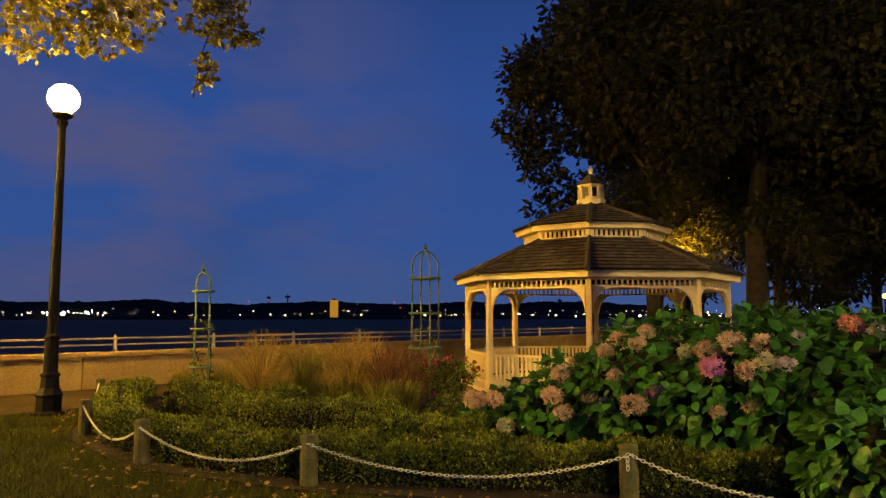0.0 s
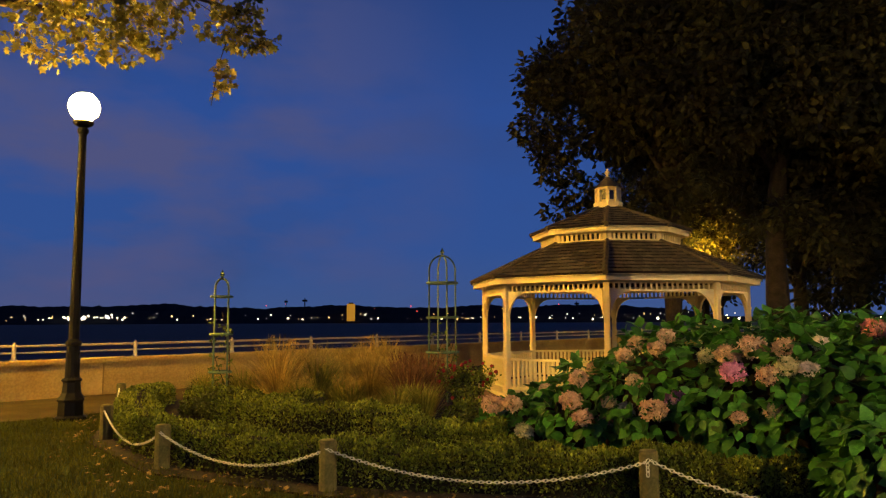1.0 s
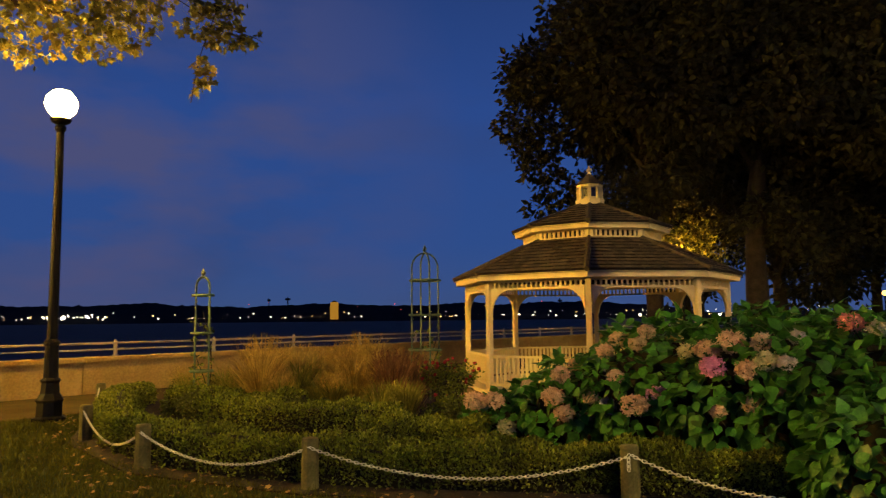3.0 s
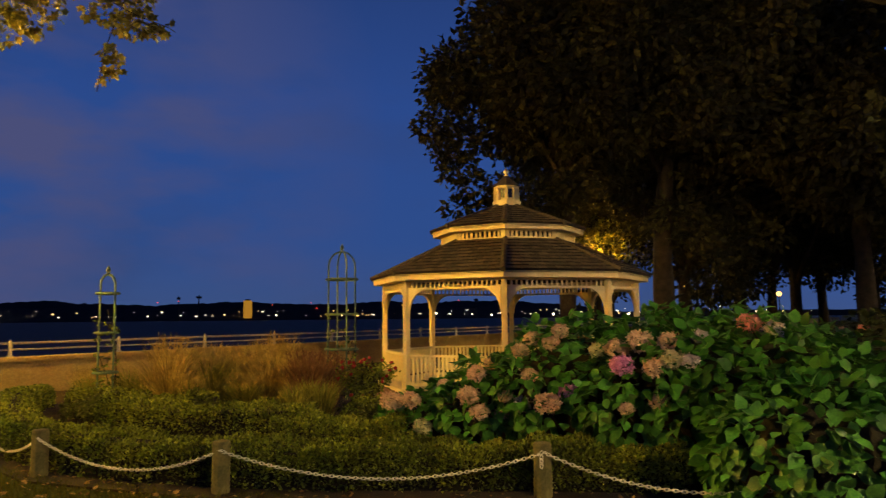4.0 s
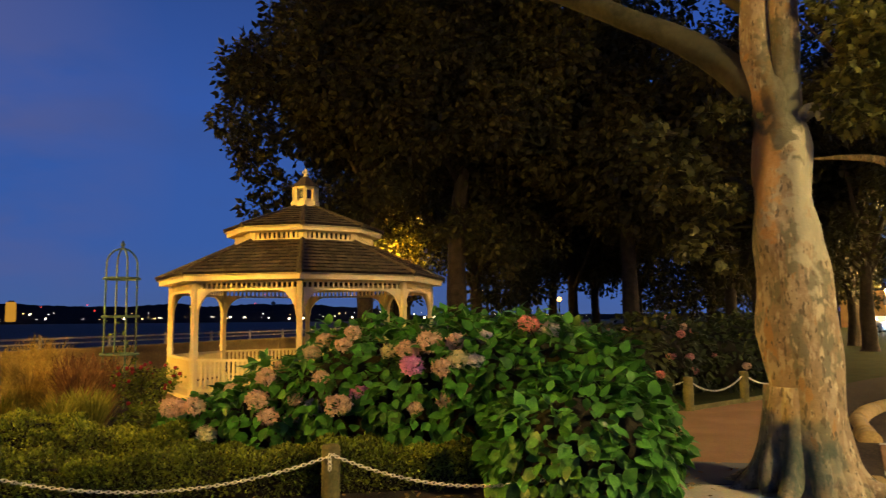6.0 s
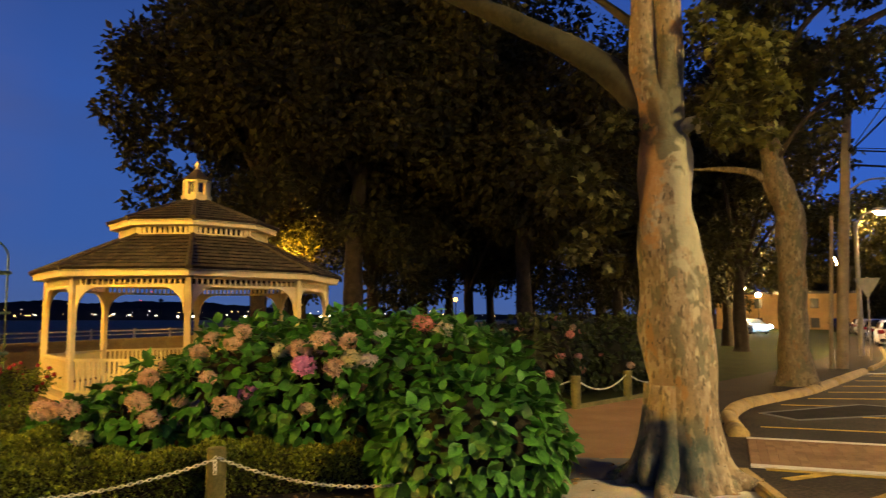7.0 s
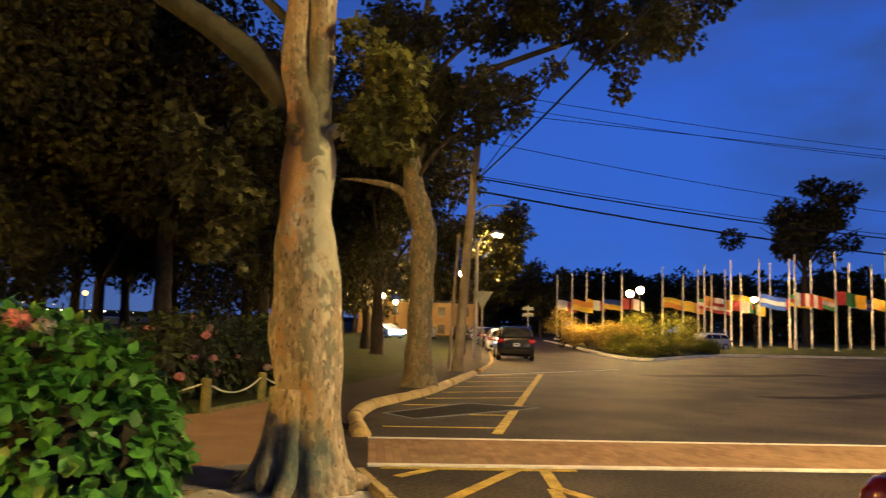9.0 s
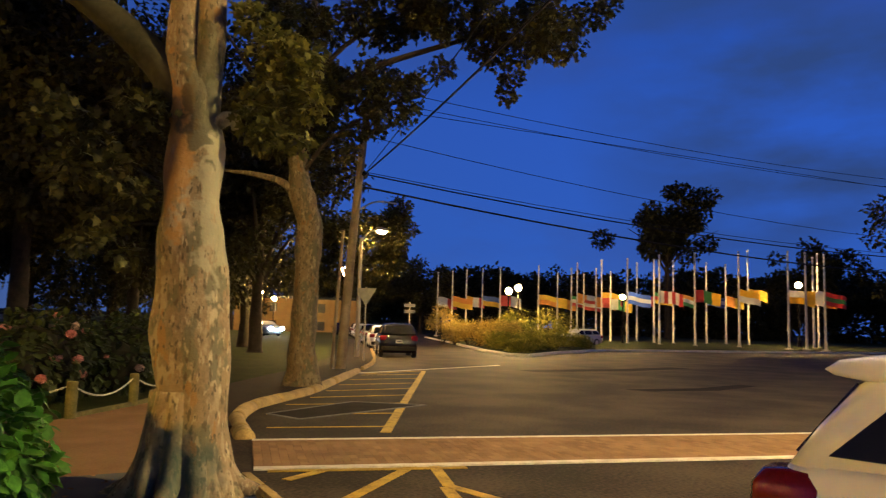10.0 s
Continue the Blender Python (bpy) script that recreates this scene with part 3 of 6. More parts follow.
def sea_wall():
    t = thing("sea_wall", label="low lamp-lit concrete sea wall with coping", category="wall", kind="structure")
    step = 3.0
    for i in range(-14, 60):
        bm = bmesh.new()
        box(bm, (0, 0, 0.25), (step - 0.02, 0.30, 0.96), 0, 0.01)
        s = part("panel", bm, WALLCON, t)
        x, y = along(i * step, SHORE + 0.15)
        s.matrix_basis = pose(x, y, 0, 0, 0, 50)
        bm = bmesh.new()
        box(bm, (0, 0, 0.775), (step - 0.012, 0.52, 0.11), 0, 0.015)
        s = part("coping", bm, WALLCON, t)
        s.matrix_basis = pose(x, y, 0, 0, 0, 50)
    r = thing("sea_rail", label="pale two-bar metal railing on the sea wall", category="railing")
    for z, rad in ((1.125, 0.030), (0.985, 0.024)):
        bm = bmesh.new()
        tube(bm, [(*along(a, SHORE + 0.18), z) for a in range(-42, 178, 20)], rad, 8)
        part("rail", bm, RAILM, r)
    bm = bmesh.new()
    lathe(bm, ((0.075, 0.83), (0.075, 0.85), (0.05, 0.87), (0.042, 1.0), (0.05, 1.09), (0.05, 1.15), (0.03, 1.18), (0.035, 1.2), (0.0, 1.22)), 10)
    first = part("post", bm, RAILM, r)
    for i in range(-17, 66):
        p = first if i == -17 else new("post", first.data)
        p.parent = r
        p.location = (*along(i * 2.6 + 0.5, SHORE + 0.18), 0)


def road_paint():
    """Painted lines, 4 mm above the asphalt."""
    def line(a, b, w, material, label, z=0.012):
        a, b = Vector(a), Vector(b)
        d = (b - a).normalized()
        n = Vector((-d.y, d.x)) * w / 2
        o = slab("road_line", [a + n, a - n, b - n, b + n], 0.0, z, material)
        tagged(o, label, "road marking", kind="structure")
    y = "scuffed yellow painted line on asphalt"
    line((23.75, 11.3), (10.2, 5.5), 0.16, YELLOW, y)
    kerb_side = [(9.6, 7.2), (10.9, 8.2), (12.3, 8.8), (13.7, 9.2), (15.2, 9.75), (16.8, 10.4), (18.5, 11.1), (20.3, 11.8)]
    for i, k in enumerate(kerb_side):
        f = 0.045 + i * 0.118
        e = Vector((10.2, 5.5)).lerp(Vector((23.75, 11.3)), f)
        line(k, e, 0.075, YELLOW, y, 0.010)
    line((20.9, 12.0), (23.75, 11.3), 0.12, YELLOW, y, 0.010)
    line((7.0, 5.2), (8.35, 3.45), 0.10, YELLOW, y)
    line((7.62, 4.70), (6.75, 4.78), 0.12, YELLOW, y, 0.010)
    line((8.12, 4.02), (6.2, 3.80), 0.13, YELLOW, y, 0.010)
    line((8.22, 3.80), (7.36, 3.24), 0.13, YELLOW, y, 0.010)
    line((7.36, 3.24), (6.6, 1.6), 0.13, YELLOW, y, 0.010)
    line((7.30, 3.25), (6.2, 2.5), 0.13, YELLOW, y, 0.008)
    line((21.0, 12.3), (29.5, 10.6), 0.16, WHITEP, "worn white stop line across the side street", 0.010)
    for pts in (DRAIN, [(27, 9), (31, 6.2), (35, 4.4), (34.6, 3.6), (30.5, 5.2), (26.6, 8.1)], [(21, 3.9), (23, 2.2), (25.6, 1.2), (25.3, 0.7), (22.6, 1.6), (20.8, 3.2)]):
        tagged(slab("tar_patch", pts, 0.0, 0.0125 if pts is DRAIN else 0.007, TAR), "black tar repair patch on the road", "road patch", kind="structure")
    for a, b in zip(DRAIN, DRAIN[1:] + DRAIN[:1]):
        line(a, b, 0.08, SLATE, "grey stone rim of a drain in the road", 0.0165)


DRAIN = [(10.93, 8.2), (10.67, 7.35), (13.9, 6.6), (13.5, 8.05)]


def crosswalk():
    """A band of bricks between two pale concrete strips."""
    d, n = Vector((0.628, -0.778)), Vector((0.778, 0.628))
    o = Vector((6.95, 5.35))
    t = thing("crosswalk", label="brick crosswalk band between pale concrete strips", category="crosswalk", kind="structure")

    def strip(name, a0, a1, b0, b1, z, mat):
        return slab(name, [o + d * a0 + n * b0, o + d * a1 + n * b0, o + d * a1 + n * b1, o + d * a0 + n * b1], 0.0, z, mat, t)
    strip("bed", 0.0, 14.0, 0.13, 1.92, 0.0170, JOINT)
    for b0 in (0.0, 1.92):
        for i in range(7):
            strip("border", i * 2.0 + 0.004, i * 2.0 + 1.996, b0, b0 + 0.13, 0.024, WHITEP)
    v = np.array([(x * 0.0475, y * 0.0975, z * 0.01) for z in (-1, 1) for x, y in ((-1, -1), (1, -1), (1, 1), (-1, 1))])
    f = ((4, 5, 6, 7), (0, 4, 7, 3), (1, 2, 6, 5), (0, 1, 5, 4), (3, 7, 6, 2))
    brick = raw_mesh("brick", v, f)
    brick.shade_flat()
    brick.materials.append(PAVER)
    rest_p, count, ang = [], 0, math.degrees(math.atan2(d.y, d.x))
    for i in range(139):
        for j in range(9):
            q = o + d * (0.06 + i * 0.1) + n * (0.235 + j * 0.2 - (0.0 if i % 2 else 0.02))
            if count < 300 and 1.2 < i * 0.1 < 4.6:
                b = new("brick", brick)
                b.parent = t
                b.matrix_basis = pose(q.x, q.y, 0.0108 + 0.0004 * rng.random(), 0, 0, ang)
                count += 1
            else:
                rest_p.append((q.x, q.y, 0.0107 + 0.0006 * rng.random()))
    p = np.array(rest_p)
    me = scatter("bricks", v, f, p, np.tile((n.x, n.y, 0.0), (len(p), 1)), np.tile((0, 0, 1.0), (len(p), 1)), np.ones(len(p)))
    me.shade_flat()
    tagged(link_mesh("bricks", me, PAVING, t), kind="stuff")


def lawn_blades():
    n = 110000
    p = np.column_stack([rng.uniform(-10.5, -0.6, n), rng.uniform(3.2, 13.0, n), np.full(n, -0.005)])
    edge = np.interp(p[:, 0], [-10.5, -6.45, -5.0, -3.38, -1.32, -0.6], [15, 13.95, 10.1, 8.15, 7.1, 6.9])
    far = p[:, 1] < edge + 0.12 * np.sin(p[:, 0] * 5)
    far &= (p[:, 0] * -0.766 + p[:, 1] * 0.643) < 13.35
    p = p[far]
    d = unit(rng.normal(size=p.shape) * 0.45 + np.array([0, 0, 1.0]))
    me = scatter("lawn_grass", ((-0.06, 0, 0), (0.06, 0, 0), (0, 1, 0.1)), ((0, 1, 2),), p, d, unit(rng.normal(size=p.shape)), 0.05 + 0.05 * rng.random(len(p)))
    tagged(link_mesh("lawn_grass", me, BLADE), "short mown dark lawn grass", "grass", kind="stuff")
    n = 6500
    p = np.column_stack([rng.uniform(-7, 6.5, n), rng.uniform(3.5, 13, n), np.full(n, 0.034)])
    edge = np.interp(p[:, 0], [-6.9, -5.2, -3.55, -1.4, 1.5, 6.5], [13.8, 10.1, 7.95, 6.8, 6.2, 5.5])
    p = p[np.abs(p[:, 1] - edge) < 0.9 * rng.random(n)]
    d = unit(rng.normal(size=p.shape) * np.array([1, 1, 0.2]))
    me = scatter("leaf_litter", LOBED_V, LOBED_F, p, d, unit(rng.normal(size=p.shape) * 0.4 + np.array([0, 0, 1.0])), 0.03 + 0.04 * rng.random(len(p)))
    tagged(link_mesh("leaf_litter", me, LITTER), "scattered dry fallen leaves", "leaves", kind="stuff")


ground()
sea_wall()
rolled_kerb("kerb_round_corner", [(8.55, 6.75), (8.85, 7.05), (9.95, 8.05), (11.3, 8.85), (12.5, 9.22), (14.45, 9.75), (16.95, 10.75), (21.2, 12.5)], "rounded yellow-lit concrete kerb", KERBY, 0.27, 0.15)
kerb("kerb_parking", [(22.4, 13.0), (27.7, 15.5), (40.0, 22.6), (60.0, 34.5)], "scuffed yellow kerb beside parked cars", KERBY)
kerb("kerb_sidewalk", [(6.48, 5.08), (5.0, 3.2), (1.0, -1.9), (-3.0, -7.0)], "dirty concrete kerb by the sidewalk", KERBY, 0.14, 0.10)
kerb("kerb_island", [(80, 37.8), (60, 25.9), (39.5, 13.6), (46, 12.5), (55.6, 11.4), (62, 6.5), (69, 1.0), (88, -12)], "white concrete kerb of the planted island", WHITEP, 0.25, 0.16)
road_paint()
lawn_blades()


# ---- gazebo ----
def post_lamp(m, globe, label, group=""):
    """A black iron post on a flared base with a round globe."""
    t = thing("lamp_post", m, label, "street lamp", group)
    bm = bmesh.new()
    lathe(bm, ((0.27, 0.0), (0.27, 0.05), (0.21, 0.08), (0.20, 0.30), (0.23, 0.34), (0.20, 0.38), (0.155, 0.45), (0.14, 0.62), (0.17, 0.66), (0.13, 0.70)), 8)
    part("base", bm, IRON, t)
    bm = bmesh.new()
    lathe(bm, ((0.115, 0.70), (0.105, 1.22), (0.125, 1.25), (0.125, 1.30), (0.085, 1.34), (0.075, 3.0), (0.060, 4.85), (0.09, 4.90), (0.09, 4.95), (0.05, 5.0)), 14)
    part("post", bm, IRON, t)
    bm = bmesh.new()
    lathe(bm, ((0.06, 4.98), (0.15, 5.03), (0.17, 5.08), (0.14, 5.10)), 14)
    part("collar", bm, IRON, t)
    bm = bmesh.new()
    bmesh.ops.create_icosphere(bm, subdivisions=2, radius=0.26)
    bmesh.ops.translate(bm, verts=bm.verts, vec=(0, 0, 5.35))
    part("globe", bm, globe, t, "glowing frosted globe", smooth=True)
    return t


def octagon(r, k, phase=0.0):
    a = math.radians(k * 45 + phase)
    return Vector((r * math.cos(a), r * math.sin(a), 0))


def gazebo(m):
    t = thing("gazebo", m, "cream painted octagonal timber gazebo with two-tier cedar roof", "gazebo")
    RP, RE, RU, RUE = 3.02, 3.31, 1.60, 1.82
    bm = bmesh.new()
    prism(bm, [octagon(RP + 0.18, k).xy for k in range(8)], -0.15, 0.10)
    part("floor", bm, CREAM, t)

    def side(k, r):
        a, b = octagon(r, k), octagon(r, k + 1)
        c = (a + b) / 2
        return a, b, c, (b - a).length, math.degrees(math.atan2((b - a).y, (b - a).x))

    def bar_mesh(name, s, bevel=0.006):
        bm = bmesh.new()
        box(bm, (0, 0, 0), s, 0, bevel)
        me = bpy.data.meshes.new(name)
        bm.to_mesh(me)
        bm.free()
        me.materials.append(CREAM)
        return me
    spindle, baluster, small = bar_mesh("spindle", (0.040, 0.035, 0.115), 0), bar_mesh("baluster", (0.056, 0.038, 0.60)), bar_mesh("spindle", (0.058, 0.03, 0.15), 0)
    for k in range(8):
        c = octagon(RP, k)
        bm = bmesh.new()
        box(bm, (0, 0, 1.24), (0.12, 0.12, 2.28), 0, 0.012)
        box(bm, (0, 0, 0.95), (0.155, 0.155, 0.04), 0, 0.01)
        box(bm, (0, 0, 0.18), (0.16, 0.16, 0.16), 0, 0.01)
        box(bm, (0, 0, 1.88), (0.15, 0.15, 0.035), 0, 0.008)
        p = part("post", bm, CREAM, t)
        p.matrix_basis = pose(c.x, c.y, 0, 0, 0, k * 45)
    for k in range(8):
        a, b, c, L, rz = side(k, RP)
        # frieze: two bars with short spindles between
        f = part("frieze", (lambda bm: (box(bm, (0, 0, 2.215), (L - 0.14, 0.06, 0.045), 0, 0.006), box(bm, (0, 0, 2.375), (L - 0.14, 0.07, 0.05), 0, 0.006), bm)[-1])(bmesh.new()), CREAM, t)
        f.matrix_basis = pose(c.x, c.y, 0, 0, 0, rz)
        n = 19
        for i in range(n):
            s = new("spindle", spindle)
            s.parent = f
            s.location = ((i - (n - 1) / 2) * (L - 0.2) / n, 0, 2.295)
        # curved braces under the frieze
        for sgn in (-1, 1):
            bm = bmesh.new()
            outer = [(sgn * (L / 2 - 0.07), 2.20)] + [(sgn * (L / 2 - 0.075 - 0.46 * (1 - math.cos(q))), 1.70 + 0.50 * math.sin(q)) for q in np.linspace(0, math.pi / 2, 9)]
            va = [bm.verts.new((x, -0.03, z)) for x, z in outer]
            vb = [bm.verts.new((x, 0.03, z)) for x, z in outer]
            bm.faces.new(va)
            bm.faces.new(vb[::-1])
            for i in range(len(va)):
                j = (i + 1) % len(va)
                bm.faces.new((va[i], vb[i], vb[j], va[j]))
            br = part("brace", bm, CREAM, t)
            br.matrix_basis = pose(c.x, c.y, 0, 0, 0, rz)
        # railing on all sides but the entrance
        if k != 2:
            r = part("railing", (lambda bm: (box(bm, (0, 0, 0.80), (L - 0.13, 0.085, 0.05), 0, 0.012), box(bm, (0, 0, 0.20), (L - 0.13, 0.06, 0.05), 0, 0.008), bm)[-1])(bmesh.new()), CREAM, t)
            r.matrix_basis = pose(c.x, c.y, 0, 0, 0, rz)
            n = 20
            for i in range(n):
                s = new("baluster", baluster)
                s.parent = r
                s.location = ((i - (n - 1) / 2) * (L - 0.22) / (n - 1) * 0.94, 0, 0.50)
        # fascia boards of both eaves
        for R, z, h in ((RE, 2.46, 0.13), (RUE, 3.60, 0.12)):
            a2, b2, c2, L2, rz2 = side(k, R)
            bm = bmesh.new()
            box(bm, (0, 0.02, 0), (L2 + 0.01, 0.04, h), 0, 0.006)
            box(bm, (0, -0.012, h / 2 - 0.02), (L2 + 0.03, 0.03, 0.035), 0, 0.004)
            fa = part("fascia", bm, CREAM, t)
            fa.matrix_basis = pose(c2.x, c2.y, z, 0, 0, rz2)
        # soffit boards
        bm = bmesh.new()
        q = [octagon(RE - 0.03, k), octagon(RE - 0.03, k + 1), octagon(RP - 0.2, k + 1), octagon(RP - 0.2, k)]
        prism(bm, [v.xy for v in q], 2.402, 2.42)
        part("soffit", bm, CREAM, t)
        # upper clerestory with its own spindles
        a3, b3, c3, L3, rz3 = side(k, RU)
        bm = bmesh.new()
        box(bm, (0, 0, 3.345), (L3, 0.06, 0.09), 0, 0.006)
        box(bm, (0, 0, 3.545), (L3, 0.06, 0.05), 0, 0.006)
        for sx in (-1, 1):
            box(bm, (sx * (L3 / 2 - 0.05), 0, 3.46), (0.10, 0.055, 0.16), 0, 0.004)
        up = part("clerestory", bm, CREAM, t)
        up.matrix_basis = pose(c3.x, c3.y, 0, 0, 0, rz3)
        n = 9
        for i in range(n):
            s = new("spindle", small)
            s.parent = up
            s.location = ((i - (n - 1) / 2) * (L3 - 0.20) / n, 0, 3.46)
        bm = bmesh.new()
        q = [octagon(RUE - 0.03, k), octagon(RUE - 0.03, k + 1), octagon(RU - 0.2, k + 1), octagon(RU - 0.2, k)]
        prism(bm, [v.xy for v in q], 3.552, 3.57)
        part("soffit", bm, CREAM, t)
    # both roofs: boarding, shingle courses and hip caps
    bm = bmesh.new()
    box(bm, (0, 0, 0), (1, 1, 1))
    one = bpy.data.meshes.new("shingle")
    bm.to_mesh(one)
    bm.free()
    one.materials.append(SHINGLE)
    one.materials.append(BUTTSHADE)
    for f in one.polygons:
        f.material_index = 1 if f.normal.y < -0.5 else 0
    count = 0
    rest = []
    for R0, z0, R1, z1, rows in ((RE + 0.05, 2.53, RU - 0.02, 3.345, 10), (RUE + 0.05, 3.66, 0.26, 4.27, 8)):
        for k in range(8):
            a0, b0, a1, b1 = octagon(R0, k), octagon(R0, k + 1), octagon(R1, k), octagon(R1, k + 1)
            for v, z in ((a0, z0), (b0, z0), (a1, z1), (b1, z1)):
                v.z = z
            bm = bmesh.new()
            q = [bm.verts.new(v - Vector((0, 0, 0.03))) for v in (a0, b0, b1, a1)]
            bm.faces.new(q)
            bmesh.ops.solidify(bm, geom=bm.faces[:], thickness=0.03)
            part("roof_boarding", bm, SHINGLES, t)
            e = (b0 - a0).normalized()
            upw = ((a1 + b1) / 2 - (a0 + b0) / 2)
            slope = upw.length
            upw.normalize()
            nn = e.cross(upw).normalized()
            if nn.z < 0:
                nn = -nn
            basis = Matrix((e, upw, nn)).transposed().to_4x4()
            h = slope / rows
            for r in range(rows):
                lo = a0.lerp(a1, r / rows)
                hi = b0.lerp(b1, r / rows)
                W = (hi - lo).length
                x = 0.0
                while x < W - 0.01:
                    w = min(random.uniform(0.11, 0.24), W - x)
                    tilt = Matrix.Rotation(math.radians(-6.0), 4, "X")
                    c = lo + e * (x + w / 2) + upw * (h * 0.62) + nn * (0.012 + random.uniform(0, 0.007))
                    mm = Matrix.Translation(c) @ basis @ tilt @ Matrix.Diagonal((max(w - 0.008, 0.005), h * 1.3, 0.042, 1))
                    if k in (6, 7, 0) and count < 300 and R0 > 3 or (k in (7,) and count < 300):
                        s = new("shingle", one)
                        s.parent = t
                        s.matrix_basis = mm
                        count += 1
                    else:
                        rest.append(mm)
                    x += w
        for k in range(8):
            a0, a1 = octagon(R0 + 0.02, k), octagon(R1, k)
            a0.z, a1.z = z0 + 0.02, z1 + 0.02
            bm = bmesh.new()
            tube(bm, (a0, a0.lerp(a1, 0.5), a1), (0.06, 0.055, 0.05), 6)
            part("hip_cap", bm, SHINGLES, t)
    cv = np.array([(x, y, z, 1) for z in (-0.5, 0.5) for x, y in ((-0.5, -0.5), (0.5, -0.5), (0.5, 0.5), (-0.5, 0.5))])
    cf = np.array(((4, 5, 6, 7), (0, 4, 7, 3), (1, 2, 6, 5), (0, 1, 5, 4), (3, 7, 6, 2)))
    allv = np.concatenate([(cv @ np.array(mm).T)[:, :3] for mm in rest])
    allf = np.concatenate([cf + 8 * i for i in range(len(rest))])
    me = raw_mesh("shingles", allv, allf)
    me.shade_flat()
    me.materials.append(SHINGLES)
    me.materials.append(BUTTSHADE)
    me.polygons.foreach_set("material_index", np.tile((0, 0, 0, 1, 0), len(rest)).astype(np.int32))
    tagged(link_mesh("shingles", me, None, t), kind="stuff")
    # cupola
    bm = bmesh.new()
    prism(bm, [octagon(0.335, k).xy for k in range(8)], 4.16, 4.37)
    prism(bm, [octagon(0.345, k).xy for k in range(8)], 4.37, 4.41)
    prism(bm, [octagon(0.22, k).xy for k in range(8)], 4.41, 4.72)
    prism(bm, [octagon(0.31, k).xy for k in range(8)], 4.71, 4.78)
    cu = part("cupola", bm, CREAM, t)
    for k in range(8):
        bm = bmesh.new()
        box(bm, (0, 0, 4.56), (0.085, 0.085, 0.31), 0, 0.004)
        c = octagon(0.27, k)
        s = part("cupola_post", bm, CREAM, cu)
        s.matrix_basis = pose(c.x, c.y, 0, 0, 0, k * 45)
        bm = bmesh.new()
        box(bm, (0, 0, 4.58), (0.11, 0.012, 0.21))
        c = octagon(0.232, k + 0.5)
        s = part("louvre", bm, DARKWIN, cu, "dark arched opening")
        s.matrix_basis = pose(c.x, c.y, 0, 0, 0, k * 45 + 112.5)
    bm = bmesh.new()
    base = [bm.verts.new(octagon(0.37, k) + Vector((0, 0, 4.77))) for k in range(8)]
    mid = [bm.verts.new(octagon(0.17, k) + Vector((0, 0, 4.93))) for k in range(8)]
    tip = [bm.verts.new(octagon(0.04, k) + Vector((0, 0, 5.05))) for k in range(8)]
    for A, B in ((base, mid), (mid, tip)):
        for i in range(8):
            bm.faces.new((A[i], A[(i + 1) % 8], B[(i + 1) % 8], B[i]))
    bm.faces.new(base[::-1])
    bm.faces.new(tip)
    part("cupola_roof", bm, SHINGLES, t)
    bm = bmesh.new()
    lathe(bm, ((0.05, 5.03), (0.06, 5.05), (0.03, 5.08), (0.055, 5.11), (0.07, 5.145), (0.055, 5.18), (0.02, 5.20), (0.035, 5.22), (0.0, 5.25)), 12)
    part("finial", bm, CREAM, t, smooth=True)
    return t


gazebo(pose(3.56, 17.5, 0, 0, 0, -103.0))
post_lamp(pose(-6.52, 12.35, 0), GLOBE, "black iron lamp post with a glowing globe beside the lawn", "promenade lamps")


# ---- chain fence, hedges and planting ----
def bollard(x, y, h=0.49, r=0.085, lean=0.0):
    t = thing("fence_post", pose(x, y, 0, lean, 0, (x * 77) % 40), "weathered round wooden chain-fence post", "post", "chain fence posts")
    bm = bmesh.new()
    lathe(bm, ((r * 1.03, -0.1), (r, 0.1), (r * 0.97, h - 0.02), (r * 0.86, h), (r * 0.3, h + 0.008)), 12)
    part("shaft", bm, POST, t)
    bm = bmesh.new()
    tube(bm, [(r * math.cos(a), 0, h - 0.07 + r * 0.4 * math.sin(a)) for a in (0.0, 0.6, 1.2)], 0.006, 5)
    part("staple", bm, IRON, t)


def chain(a, b, sag, material=None, tail=0.0):
    a, b = Vector(a), Vector(b)
    d = b - a
    n = int((d.length + sag * sag * 2.7 / d.length) / 0.036)
    s = np.linspace(0, 1, n)
    p = np.array([tuple(a.lerp(b, q) - Vector((0, 0, 4 * sag * q * (1 - q)))) for q in s])
    if tail:
        e = np.array([tuple(b + Vector((-0.03, -0.01, -0.036 * i))) for i in range(int(tail / 0.036))])
        p = np.concatenate([p, e])
    way = np.gradient(p, axis=0)
    up = np.where((np.arange(len(p)) % 2)[:, None] == 0, np.array([[0.05, 0.1, 1.0]]), np.array([[d.y, -d.x, 0.25]]))
    m, k = 8, 5
    tv, tf = [], []
    for i in range(m):
        q = 2 * math.pi * i / m
        c = Vector((0.011 * math.cos(q), 0.017 * math.sin(q) + (0.006 if math.sin(q) > 0 else -0.006), 0))
        o = Vector((math.cos(q), math.sin(q), 0))
        for j in range(k):
            w = 2 * math.pi * j / k
            tv.append(tuple(c + o * 0.0042 * math.cos(w) + Vector((0, 0, 0.0042 * math.sin(w)))))
    for i in range(m):
        for j in range(k):
            tf.append((i * k + j, ((i + 1) % m) * k + j, ((i + 1) % m) * k + (j + 1) % k, i * k + (j + 1) % k))
    me = scatter("chain", tv, tf, p, way, up, np.full(len(p), 1.12))
    tagged(link_mesh("chain", me, material or CHAINM), "white plastic link chain sagging between posts", "chain", "fence chains")


